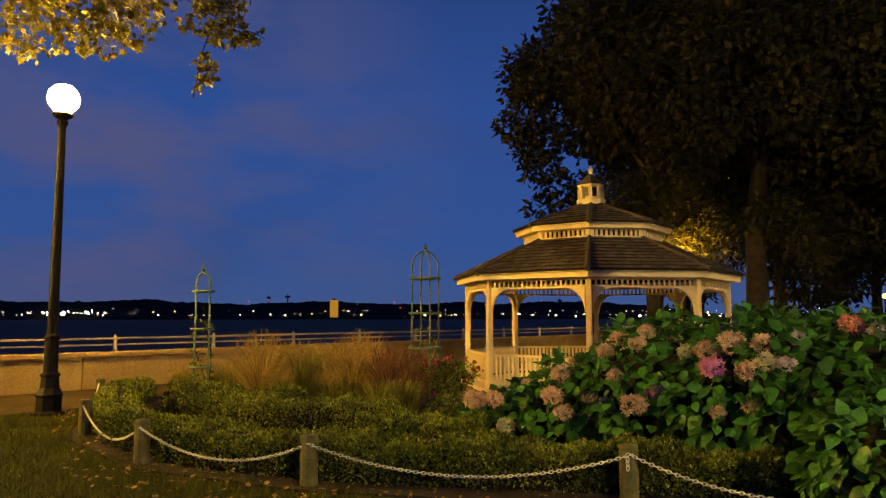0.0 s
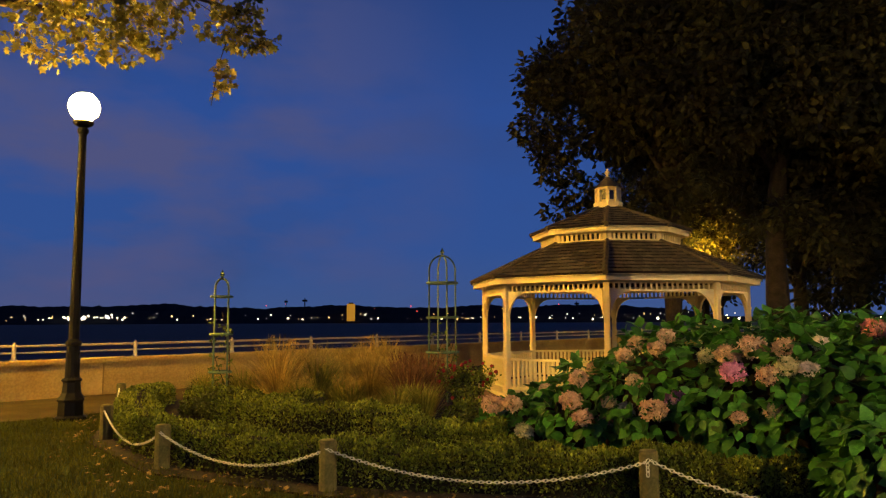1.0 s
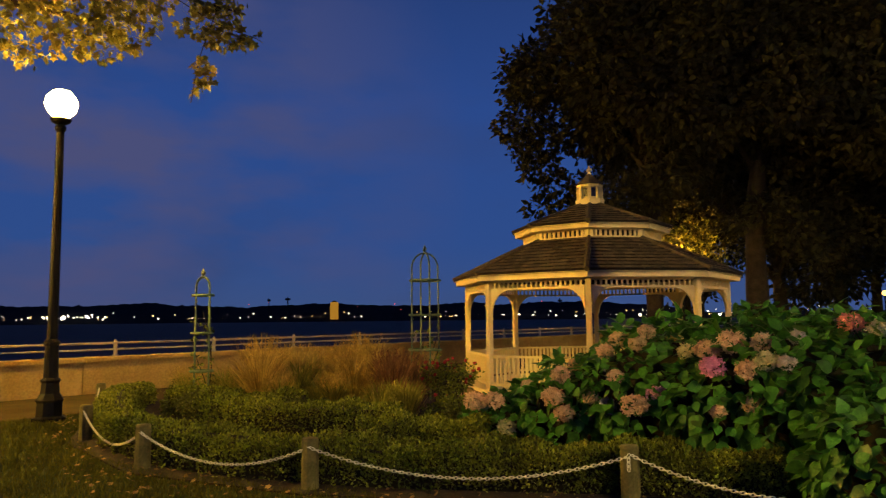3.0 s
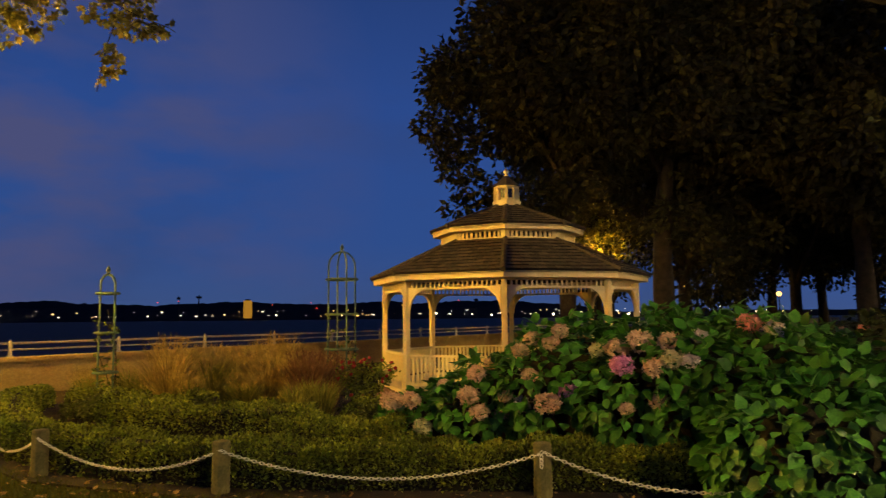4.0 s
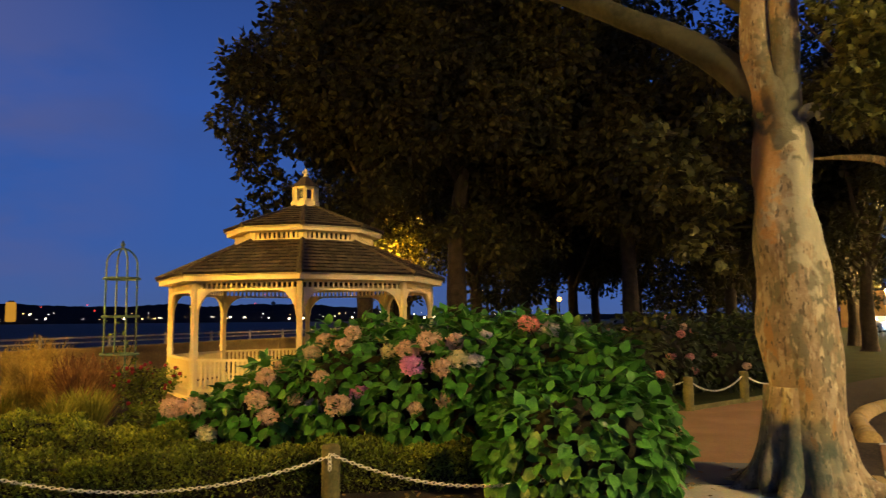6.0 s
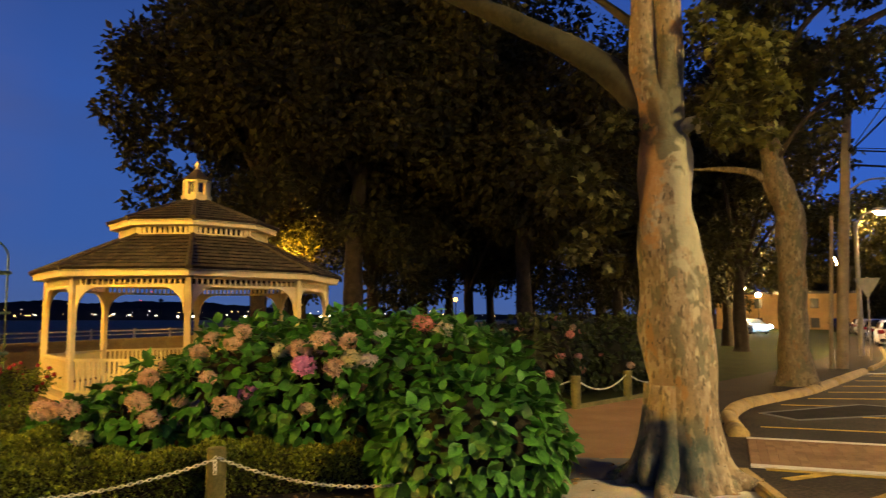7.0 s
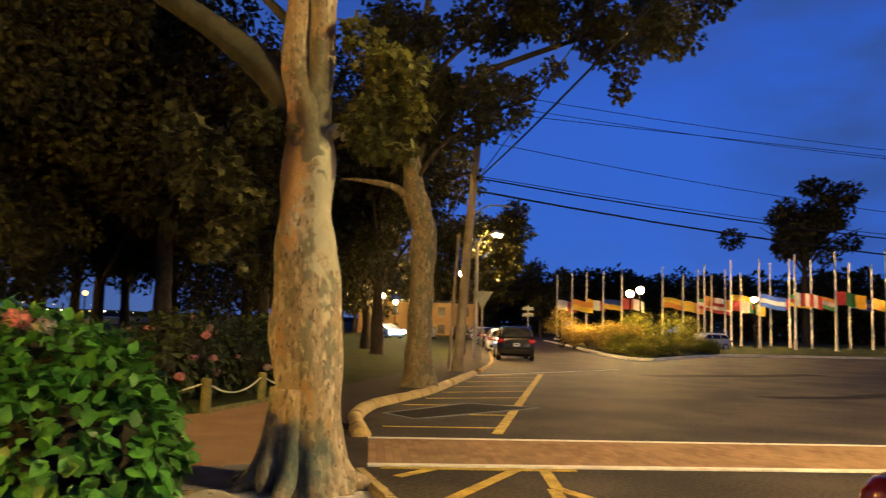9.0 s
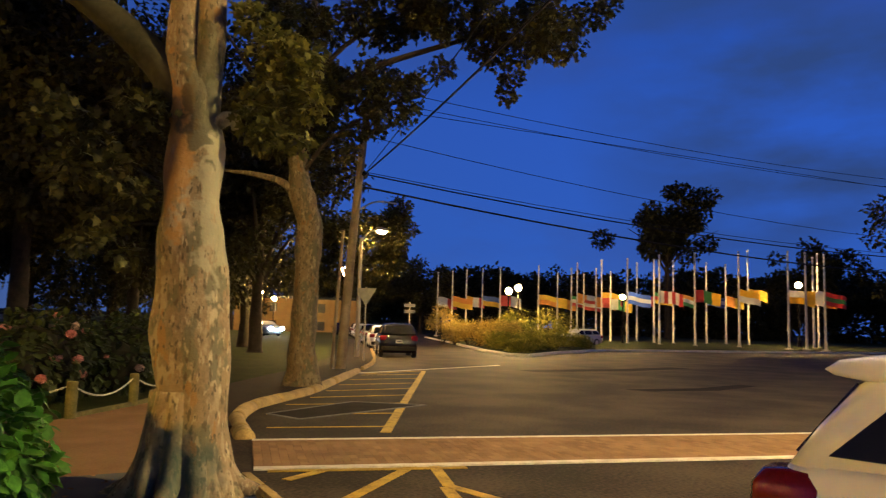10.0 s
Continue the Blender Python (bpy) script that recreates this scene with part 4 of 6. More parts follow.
def hedge(line, w, h, count, leaf, label, seed):
    """A clipped box hedge: a core coloured dark for inner shade, under a skin of small leaves."""
    t = thing("hedge", label=label, category="hedge", group="clipped hedges")
    pts = smooth_line([(x, y, 0) for x, y in line], 8)
    bm = bmesh.new()
    rings = []
    for i, p in enumerate(pts):
        d = (pts[min(i + 1, len(pts) - 1)] - pts[max(i - 1, 0)]).normalized()
        s = Vector((-d.y, d.x, 0))
        rings.append([bm.verts.new(p + s * (x * w) + Vector((0, 0, z * h))) for x, z in ((-0.40, 0), (-0.42, 0.6), (-0.30, 0.88), (0.30, 0.88), (0.42, 0.6), (0.40, 0))])
    for a, b in zip(rings, rings[1:]):
        for k in range(6):
            bm.faces.new((a[k], a[(k + 1) % 6], b[(k + 1) % 6], b[k]))
    bm.faces.new(rings[0])
    bm.faces.new(rings[-1][::-1])
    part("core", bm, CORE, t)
    g = np.random.default_rng(seed)
    P = np.array([tuple(p) for p in pts])
    q = g.random(count) * (len(P) - 1.001)
    i = q.astype(int)
    c = P[i] + (P[i + 1] - P[i]) * (q - i)[:, None]
    d = unit(P[i + 1] - P[i])
    side = np.column_stack([-d[:, 1], d[:, 0], np.zeros(count)])
    a = g.random(count) * math.pi
    bump = 1 + 0.10 * np.sin(c[:, 0] * 5 + c[:, 1] * 3 + 2 * a) + 0.06 * np.sin(c[:, 0] * 13 - c[:, 1] * 11)
    sx = np.sign(np.cos(a)) * np.abs(np.cos(a)) ** 0.45 * 0.5 * w * bump
    sz = np.abs(np.sin(a)) ** 0.5 * h * bump
    depth = 1 - 0.12 * g.random(count) ** 2 + 0.05 * g.random(count) ** 3
    p = c + side * (sx * depth)[:, None] + np.array([0, 0, 1.0]) * (sz * depth)[:, None]
    out = unit(side * np.cos(a)[:, None] + np.array([0, 0, 1.0]) * np.sin(a)[:, None])
    way = unit(out + 0.7 * g.normal(size=(count, 3)) + np.array([0, 0, 0.4]))
    me = scatter("leaves", LEAF_V, LEAF_F, p, way, unit(g.normal(size=(count, 3)) + out), leaf * (0.6 + 0.8 * g.random(count)))
    link_mesh("leaves", me, HEDGE, t)


def grass_clump(name, n, h, spread, material, seed, plume=None, label=""):
    """One ornamental grass: arching blades, with feathery plumes where it flowers."""
    g = np.random.default_rng(seed)
    t = thing(name, label=label, category="ornamental grass", group="ornamental grasses")
    a, r = g.random(n) * 2 * math.pi, 0.10 * np.sqrt(g.random(n))
    p = np.column_stack([r * np.cos(a), r * np.sin(a), np.zeros(n)])
    lean = spread * (0.2 + g.random(n))
    d = unit(np.column_stack([np.cos(a) * lean, np.sin(a) * lean, np.ones(n)]) + 0.1 * g.normal(size=(n, 3)))
    up = np.column_stack([-np.cos(a), -np.sin(a), 0.5 * np.ones(n)])
    link_mesh("blades", scatter("blades", STRIP_V, STRIP_F, p, d, up, h * (0.5 + 0.6 * g.random(n))), material, t)
    if plume:
        k = n // 5
        a = g.random(k) * 2 * math.pi
        lean = spread * 0.7 * (0.2 + g.random(k))
        d = unit(np.column_stack([np.cos(a) * lean, np.sin(a) * lean, np.ones(k)]))
        tip = d * (h * (0.85 + 0.35 * g.random(k)))[:, None]
        m = 14
        q = np.repeat(tip, m, 0) - np.repeat(d, m, 0) * (g.random(k * m) * 0.24)[:, None]
        w = unit(np.repeat(d, m, 0) + 0.45 * g.normal(size=(k * m, 3)))
        link_mesh("plumes", scatter("plumes", ((-0.05, 0, 0), (0.05, 0, 0), (0, 1, 0)), ((0, 1, 2),), q, w, unit(g.normal(size=(k * m, 3))), 0.05 + 0.06 * g.random(k * m)), plume, t)
        link_mesh("stems", scatter("stems", ((-0.003, 0, 0), (0.003, 0, 0), (0, 1, 0)), ((0, 1, 2),), np.zeros((k, 3)), d, unit(g.normal(size=(k, 3))), np.linalg.norm(tip, axis=1)), material, t)
    return t


def perennial(name, blobs, count, leaf, material, label, seed, at, category="garden plant", flowers=None):
    t = thing(name, pose(*at, 0), label, category, "bedding plants")
    link_mesh("foliage", leaf_cloud("foliage", blobs, count, leaf, seed), material, t)
    bm = bmesh.new()
    for i, b in enumerate(blobs):
        tube(bm, ((b[0] * 0.3, b[1] * 0.3, -0.02), (b[0] * 0.8, b[1] * 0.8, b[2])), (0.012, 0.006), 5)
    part("stem", bm, DBARK, t)
    if flowers:
        g = np.random.default_rng(seed + 5)
        for _ in range(flowers[1]):
            b = blobs[g.integers(len(blobs))]
            d = unit(g.normal(size=3) + np.array([0, -0.6, 0.5]))
            bm = bmesh.new()
            bmesh.ops.create_icosphere(bm, subdivisions=1, radius=0.035)
            for v in bm.verts:
                v.co *= 0.75 + 0.5 * g.random()
            o = part("flower", bm, flowers[0], t)
            o.location = tuple(np.array(b[:3]) + d * b[3])
    return t


def arch_trellis(x, y, r, h, n, label, turn=20.0):
    """An openwork metal tower: upright rods, hoops and a domed top with a finial."""
    t = thing("garden_obelisk", pose(x, y, 0, 0, 0, turn), label, "trellis", "garden obelisks")
    zs = h - 0.17 - r * 2.0
    for i in range(n):
        a = 2 * math.pi * i / n
        c, s = math.cos(a), math.sin(a)
        pts = [(r * c * 1.06, r * s * 1.06, -0.1), (r * c * 1.03, r * s * 1.03, zs * 0.5), (r * c, r * s, zs), (r * c, r * s, zs + r * 0.9)] + [(r * c * math.cos(q), r * s * math.cos(q), zs + r * (0.9 + 1.1 * math.sin(q))) for q in np.linspace(0.2, 1.55, 9)]
        bm = bmesh.new()
        tube(bm, pts, 0.018, 7)
        part("rod", bm, VERDI, t)
    for z, k in ((zs, 1.10), (zs - 0.70, 1.12), (zs - 1.4, 1.14)):
        bm = bmesh.new()
        tube(bm, [(r * k * math.cos(a), r * k * math.sin(a), z) for a in np.linspace(0, 2 * math.pi, 25)], 0.026, 6)
        part("hoop", bm, VERDI, t)
    bm = bmesh.new()
    lathe(bm, ((0.03, h - 0.19), (0.05, h - 0.17), (0.02, h - 0.14), (0.045, h - 0.10), (0.03, h - 0.06), (0.0, h)), 10)
    part("finial", bm, VERDI, t)
    g = np.random.default_rng(int(h * 100))
    bm = bmesh.new()
    for k in range(3):
        a0 = g.random() * 6
        tube(bm, [(r * 1.02 * math.cos(a0 + q * 1.1), r * 1.02 * math.sin(a0 + q * 1.1), q * (0.5 + 0.1 * k)) for q in np.linspace(0, 2.6, 14)], 0.007, 4)
    part("vine", bm, DBARK, t)
    q = g.random(260)
    p = np.column_stack([r * 1.03 * np.cos(q * 40), r * 1.03 * np.sin(q * 40), 0.2 + 1.4 * q ** 1.5])
    link_mesh("vine_leaves", scatter("vine_leaves", LEAF_V, LEAF_F, p, unit(g.normal(size=p.shape)), unit(g.normal(size=p.shape)), 0.05 + 0.04 * g.random(260)), HEDGE, t)


# hydrangea
LOBES = np.array([(0.90, 9.20, 0.24, 0.68, 0.44), (1.70, 8.85, 0.50, 0.85, 0.64), (2.55, 8.35, 0.72, 1.05, 0.84), (3.35, 7.75, 0.74, 1.15, 0.88), (4.00, 7.10, 0.72, 1.15, 0.88), (4.15, 6.55, 0.55, 0.90, 0.78), (3.75, 5.85, 0.42, 0.85, 0.62)])


def bush_points(n, lobes, g, ground=0.06):
    """Places on the outside of a bush of lobes, with the way outwards."""
    w = lobes[:, 3] ** 2
    k = g.choice(len(lobes), n * 3, p=w / w.sum())
    d = unit(g.normal(size=(n * 3, 3)))
    s = lobes[k][:, [3, 3, 4]]
    p = lobes[k, :3] + d * s * (0.90 + 0.16 * g.random((n * 3, 1)) + 0.07 * np.sin(9 * d[:, :1] + 5 * d[:, 2:] + k[:, None]))
    inside = np.zeros(n * 3, bool)
    for j in range(len(lobes)):
        inside |= (k != j) & ((((p - lobes[j, :3]) / lobes[j, [3, 3, 4]]) ** 2).sum(1) < 0.72)
    ok = ~inside & (p[:, 2] > ground)
    return p[ok][:n], unit(d / s)[ok][:n]


def mophead(parent, p, r, material, label, seed):
    g = np.random.default_rng(seed)
    n = 260
    d = unit(g.normal(size=(n, 3)) + np.array([0, 0, 0.25]))
    q = d * np.array([1, 1, 0.78]) * r * (0.80 + 0.25 * g.random((n, 1)))
    v = ((0, 0, 0), (0.5, 0.15, 0.1), (0.62, 0.55, 0.1), (0.15, 0.5, 0.0), (0.15, 1.05, 0.12), (-0.35, 0.95, 0.1), (-0.15, 0.5, 0), (-0.6, 0.35, 0.1), (-0.45, -0.05, 0.1))
    f = ((0, 1, 2), (0, 2, 3), (3, 4, 5), (3, 5, 6), (6, 7, 8), (6, 8, 0))
    me = scatter("flower_head", v, f, q, unit(g.normal(size=(n, 3)) + 0.3 * d), d, r * 0.30 * (0.8 + 0.4 * g.random(n)))
    o = link_mesh("flower_head", me, material, parent, label)
    o.location = tuple(p)
    return o


def hydrangea():
    t = thing("hydrangea_bush", label="large green hydrangea bush with faded and pink flower heads", category="bush", group="hydrangeas")
    g = np.random.default_rng(21)
    for i, b in enumerate(LOBES):
        bm = bmesh.new()
        bmesh.ops.create_icosphere(bm, subdivisions=3, radius=1.0)
        for v in bm.verts:
            k = 0.74 * (1 + 0.2 * noise.noise(v.co * 2.3 + Vector((i * 5.0, 0, 0))))
            v.co = Vector((b[0] + v.co.x * b[3] * k, b[1] + v.co.y * b[3] * k, max(0.0, b[2] + v.co.z * b[4] * k)))
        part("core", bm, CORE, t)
    p, d = bush_points(6800, LOBES, g)
    way = unit(0.75 * d + 0.55 * g.normal(size=p.shape) + np.array([0, 0, -0.55]))
    up = unit(0.9 * d + np.array([0, 0, 0.7]) + 0.35 * g.normal(size=p.shape))
    size = 0.085 + 0.085 * g.random(len(p))
    near = np.argsort((p[:, 0] - 2.6) ** 2 * 0.3 + (p[:, 1] - 5.2) ** 2)
    single, rest = near[:300], near[300:]
    link_mesh("leaves", scatter("leaves", BROAD_V, BROAD_F, p[rest], way[rest], up[rest], size[rest]), HYD, t)
    one = raw_mesh("leaf", BROAD_V, BROAD_F)
    one.materials.append(HYDO)
    for i in single:
        y = Vector(way[i])
        x = y.cross(Vector(up[i])).normalized()
        z = x.cross(y)
        o = new("leaf", one)
        o.parent = t
        o.matrix_basis = Matrix.Translation(p[i]) @ Matrix((x, y, z)).transposed().to_4x4() @ Matrix.Scale(size[i], 4)
    kinds = {"d": (DRYFL, "faded tan-pink flower head"), "c": (CREAMFL, "cream flower head"), "p": (PINKFL, "bright pink flower head"), "k": (CORALFL, "coral pink flower head"), "l": (PALEFL, "pale lilac flower head")}
    heads = list(HEADS)
    q, e = bush_points(900, LOBES, g, 0.35)
    for a, b in zip(q, e):
        if len(heads) < len(HEADS) + EXTRA and a[0] < 3.1 and a[1] > 6.7 and b[1] < -0.1 and b[2] > -0.1 and min(abs(a[0] - h[0]) + abs(a[2] - h[2]) for h in heads) > 0.2:
            heads.append((*a, 0.06 + 0.035 * g.random(), "dclp"[int(g.random() ** 2 * 3.4)]))
    for i, (x, y, z, r, k) in enumerate(heads):
        mophead(t, (x, y, z), r * 1.12, kinds[k][0], kinds[k][1], 50 + i)
        bm = bmesh.new()
        c = LOBES[np.argmin(((LOBES[:, :2] - (x, y)) ** 2).sum(1))]
        tube(bm, ((x * 0.7 + c[0] * 0.3, y * 0.7 + c[1] * 0.3, z - 0.30), (x, y, z - 0.04)), 0.006, 5)
        part("stalk", bm, DBARK, t)


EXTRA = 9
HEADS = [
    (0.37, 8.85, 0.63, 0.11, "d"),
    (0.59, 8.67, 0.66, 0.10, "d"),
    (1.19, 8.13, 0.75, 0.10, "d"),
    (1.30, 8.07, 0.58, 0.09, "d"),
    (1.91, 7.48, 0.73, 0.11, "d"),
    (1.56, 7.92, 0.76, 0.07, "d"),
    (1.77, 7.68, 1.00, 0.07, "d"),
    (1.29, 8.18, 0.99, 0.09, "d"),
    (1.75, 8.01, 1.24, 0.08, "d"),
    (1.90, 8.05, 1.37, 0.08, "d"),
    (2.04, 7.78, 1.33, 0.08, "d"),
    (2.44, 7.42, 1.26, 0.08, "c"),
    (2.57, 7.21, 1.28, 0.10, "d"),
    (2.77, 7.11, 1.36, 0.11, "d"),
    (3.00, 6.96, 1.36, 0.09, "d"),
    (2.55, 7.04, 1.13, 0.10, "p"),
    (2.79, 6.83, 1.12, 0.09, "d"),
    (2.97, 6.79, 1.19, 0.10, "c"),
    (3.08, 6.66, 1.18, 0.07, "l"),
    (3.70, 6.69, 1.54, 0.09, "k"),
    (3.83, 6.49, 1.48, 0.08, "l"),
    (0.72, 8.57, 0.36, 0.09, "c"),
    (1.01, 8.60, 0.19, 0.07, "d"),
    (3.28, 6.85, 1.41, 0.07, "l"),
]
posts = [(-6.3, 13.7), (-4.88, 10.2), (-3.30, 8.22), (-1.28, 7.18), (1.63, 6.60), (3.75, 5.40)]
for x, y in posts:
    bollard(x, y)
for a, b, s in zip(posts, posts[1:], (0.22, 0.26, 0.24, 0.24, 0.24)):
    chain((a[0], a[1] - 0.07, 0.41), (b[0], b[1] - 0.07, 0.41), s, tail=0.16 if b[0] == 1.63 else 0.0)
hedge([(-6.1, 14.8), (-5.75, 13.4), (-4.52, 10.5), (-3.05, 8.58), (-1.12, 7.6), (0.3, 7.28), (1.75, 7.02), (3.0, 6.75)], 0.66, 0.40, 64000, 0.040, "low clipped box hedge curving round the bed", 3)
hedge([(-1.0, 8.95), (-0.1, 8.9), (0.55, 8.85)], 0.6, 0.42, 10000, 0.042, "short clipped box hedge inside the bed", 4)
hedge([(-3.5, 11.3), (-2.6, 10.6), (-1.3, 10.3), (-0.6, 10.4)], 0.7, 0.44, 14000, 0.042, "low clipped inner hedge row", 5)
hedge([(-4.6, 13.2), (-3.6, 12.3), (-2.3, 12.2)], 0.7, 0.42, 10000, 0.045, "low clipped far hedge row", 6)
hydrangea()
gs = random.Random(5)
clumps = [grass_clump("ornamental_grass", 460, 0.62, 0.8, GREENBL, 13, None, "low arching yellow-green grass clump"), grass_clump("ornamental_grass", 520, 0.95, 0.55, STRAW, 11, STRAW, "straw-coloured ornamental grass clump with plumes"), grass_clump("ornamental_grass", 520, 0.85, 0.7, GREENBL, 12, STRAW, "yellow-green ornamental grass clump with plumes")]
for i, (x, y) in enumerate([(-3.9, 13.9), (-3.3, 13.4), (-2.7, 14.1), (-2.2, 13.3), (-1.7, 14.0), (-1.9, 12.9), (-3.2, 15.0), (-2.3, 15.2), (-1.4, 15.0), (-4.4, 15.0), (-1.2, 13.4), (-2.8, 12.8), (-3.6, 16.2), (-1.7, 16.2), (-4.9, 14.2), (-2.7, 16.8)]):
    m = pose(x, y, 0.0, 0, 0, gs.uniform(0, 360)) @ Matrix.Scale(gs.uniform(0.7, 1.25), 4)
    if i < 3:
        clumps[i].matrix_basis = m
    else:
        c = copy_thing(clumps[i % 3], Matrix())
        c.matrix_basis = m
for i, (x, y) in enumerate([(-0.85, 12.4), (-0.55, 12.9), (-0.95, 13.1)]):
    c = grass_clump("red_fountain_grass", 380, 0.95, 0.45, REDBL, 30 + i, REDBL, "reddish-brown fountain grass clump")
    c.matrix_basis = pose(x, y, 0.0)
for i, (x, y) in enumerate([(-0.95, 10.9), (-0.55, 11.1), (-0.75, 11.5)]):
    c = grass_clump("green_fountain_grass", 420, 0.70, 0.35, GREENBL, 40 + i, None, "fine dark green fountain grass clump")
    c.matrix_basis = pose(x, y, 0.0)
for i, (x, y, n) in enumerate([(-3.2, 11.9, 5), (-2.5, 11.4, 5), (-1.8, 11.3, 5), (-1.2, 11.8, 5), (-4.3, 12.2, 5), (0.5, 10.2, 4), (0.2, 11.2, 5), (-5.0, 14.6, 4)]):
    bl = [(gs.uniform(-0.35, 0.35), gs.uniform(-0.3, 0.3), gs.uniform(0.14, 0.36), gs.uniform(0.13, 0.22)) for _ in range(n)]
    perennial("bedding_plant", bl, 1100, 0.07, BEDDING if i % 3 else HEDGE, "leafy dark green bedding plant", 60 + i, (x, y, 0.0))
perennial("rose_bush", [(0, 0, 0.5, 0.28), (0.15, 0.1, 0.72, 0.22), (-0.18, 0, 0.65, 0.24)], 900, 0.06, HEDGE, "dark rose bush with deep red blooms", 80, (-0.05, 12.9, 0.0), "rose bush", (REDROSE, 16))
perennial("rose_bush", [(0, 0, 0.5, 0.3), (0.2, 0.1, 0.62, 0.22)], 700, 0.06, HEDGE, "dark rose bush with deep red blooms", 81, (0.25, 13.6, 0.0), "rose bush", (REDROSE, 10))
arch_trellis(-0.36, 15.0, 0.28, 3.12, 4, "green patinated metal garden obelisk with domed top")
arch_trellis(-4.49, 13.79, 0.17, 2.60, 4, "slender green metal arched garden obelisk", 63.0)


# ---- trees ----
def plane_near():
    """The plane tree by the crosswalk, with flared roots, a heavy side limb and two upper stems."""
    t = thing("plane_tree", pose(5.66, 5.13, 0), "mottled plane tree with flaking bark by the crosswalk", "tree", "plane trees")

    def at(s, z, k=0.0):
        return (0.671 * s + 0.741 * k, -0.741 * s + 0.671 * k, z)
    bm = bmesh.new()
    bole = ((0.08, -0.05, 0.50), (0.05, 0.25, 0.41), (0.035, 0.6, 0.35), (0.025, 1.15, 0.322), (-0.01, 1.72, 0.315), (-0.045, 2.35, 0.305), (-0.075, 2.66, 0.290), (-0.065, 3.09, 0.255), (-0.075, 3.38, 0.228), (-0.13, 3.69, 0.215), (-0.19, 3.95, 0.185), (-0.23, 4.3, 0.150), (-0.22, 4.9, 0.135), (-0.16, 6.2, 0.12), (0.0, 9.0, 0.07))
    line = smooth_line([at(c, z) for c, z, r in bole], 6)
    tube(bm, line, np.interp(np.linspace(0, 14, len(line)), range(15), [b[2] for b in bole]).tolist(), 32, 0.24, 3)
    part("trunk", bm, BARK, t, smooth=True)
    for k in range(11):
        a = k * 0.571 + 0.2
        e = 0.58 + 0.15 * math.sin(k * 2.3)
        bm = bmesh.new()
        line = smooth_line([(math.cos(a) * 0.21, math.sin(a) * 0.21, 0.95), (math.cos(a) * 0.29, math.sin(a) * 0.29, 0.45), (math.cos(a) * 0.42, math.sin(a) * 0.42, 0.16), (math.cos(a) * e * 0.9, math.sin(a) * e * 0.9, 0.03), (math.cos(a + 0.15) * e * 1.15, math.sin(a + 0.15) * e * 1.15, -0.07)], 5)
        tube(bm, line, np.linspace(0.11, 0.07, len(line)).tolist(), 9, 0.35, k)
        part("root", bm, BARK, t, smooth=True)
    for name, pts, r0, r1, bark in (
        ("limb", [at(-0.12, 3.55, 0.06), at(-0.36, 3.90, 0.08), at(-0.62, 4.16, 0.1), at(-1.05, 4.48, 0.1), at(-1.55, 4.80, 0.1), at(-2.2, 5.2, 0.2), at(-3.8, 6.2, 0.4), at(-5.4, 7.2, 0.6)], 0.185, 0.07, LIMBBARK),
        ("limb", [at(-0.04, 3.25, -0.02), at(-0.03, 3.75, -0.03), at(0.0, 4.2, -0.03), at(-0.01, 4.9, -0.02), at(0.06, 5.6, 0.1), at(0.7, 8.5, 0.3)], 0.175, 0.11, BARK),
        ("limb", [at(0.0, 3.35, -0.05), at(0.16, 3.48, -0.08), at(0.26, 3.50, -0.08), at(0.29, 3.40, -0.08)], 0.085, 0.05, BARK),
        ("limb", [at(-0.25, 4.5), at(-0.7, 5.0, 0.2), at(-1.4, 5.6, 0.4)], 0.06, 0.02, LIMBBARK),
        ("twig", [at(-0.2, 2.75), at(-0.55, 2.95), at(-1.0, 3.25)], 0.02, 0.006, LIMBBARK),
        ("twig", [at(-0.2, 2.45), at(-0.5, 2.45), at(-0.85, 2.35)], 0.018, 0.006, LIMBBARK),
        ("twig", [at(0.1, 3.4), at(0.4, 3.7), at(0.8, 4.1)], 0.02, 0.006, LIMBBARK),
    ):
        bm = bmesh.new()
        line = smooth_line(pts, 6)
        tube(bm, line, np.linspace(r0, r1, len(line)).tolist(), 16, 0.22, len(pts))
        part(name, bm, bark, t, smooth=True)
    shape = (LOBED_V, LOBED_F)
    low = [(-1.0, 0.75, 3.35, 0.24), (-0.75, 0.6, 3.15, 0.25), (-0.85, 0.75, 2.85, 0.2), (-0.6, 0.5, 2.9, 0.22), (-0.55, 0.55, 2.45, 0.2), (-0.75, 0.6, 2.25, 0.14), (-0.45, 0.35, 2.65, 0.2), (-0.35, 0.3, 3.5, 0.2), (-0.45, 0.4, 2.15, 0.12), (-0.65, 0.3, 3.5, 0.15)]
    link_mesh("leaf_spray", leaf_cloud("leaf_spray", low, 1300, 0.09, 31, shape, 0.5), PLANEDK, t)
    right = [(0.22, -0.40, 3.55, 0.22), (0.35, -0.55, 3.85, 0.25), (0.30, -0.55, 4.2, 0.25), (0.5, -0.8, 3.7, 0.2), (0.42, -0.75, 4.1, 0.24), (0.25, -0.5, 3.35, 0.16), (0.15, -0.35, 4.5, 0.18), (0.5, -0.75, 3.3, 0.12)]
    link_mesh("leaf_spray", leaf_cloud("leaf_spray", right, 1300, 0.09, 32, shape, 0.5), PLANELF, t)
    top = crown_blobs((-0.5, 0.6, 9.0), (4.6, 4.6, 2.6), 46, 0.8, 33)
    link_mesh("crown", leaf_cloud("crown", top, 9000, 0.2, 34), PLANELF, t)


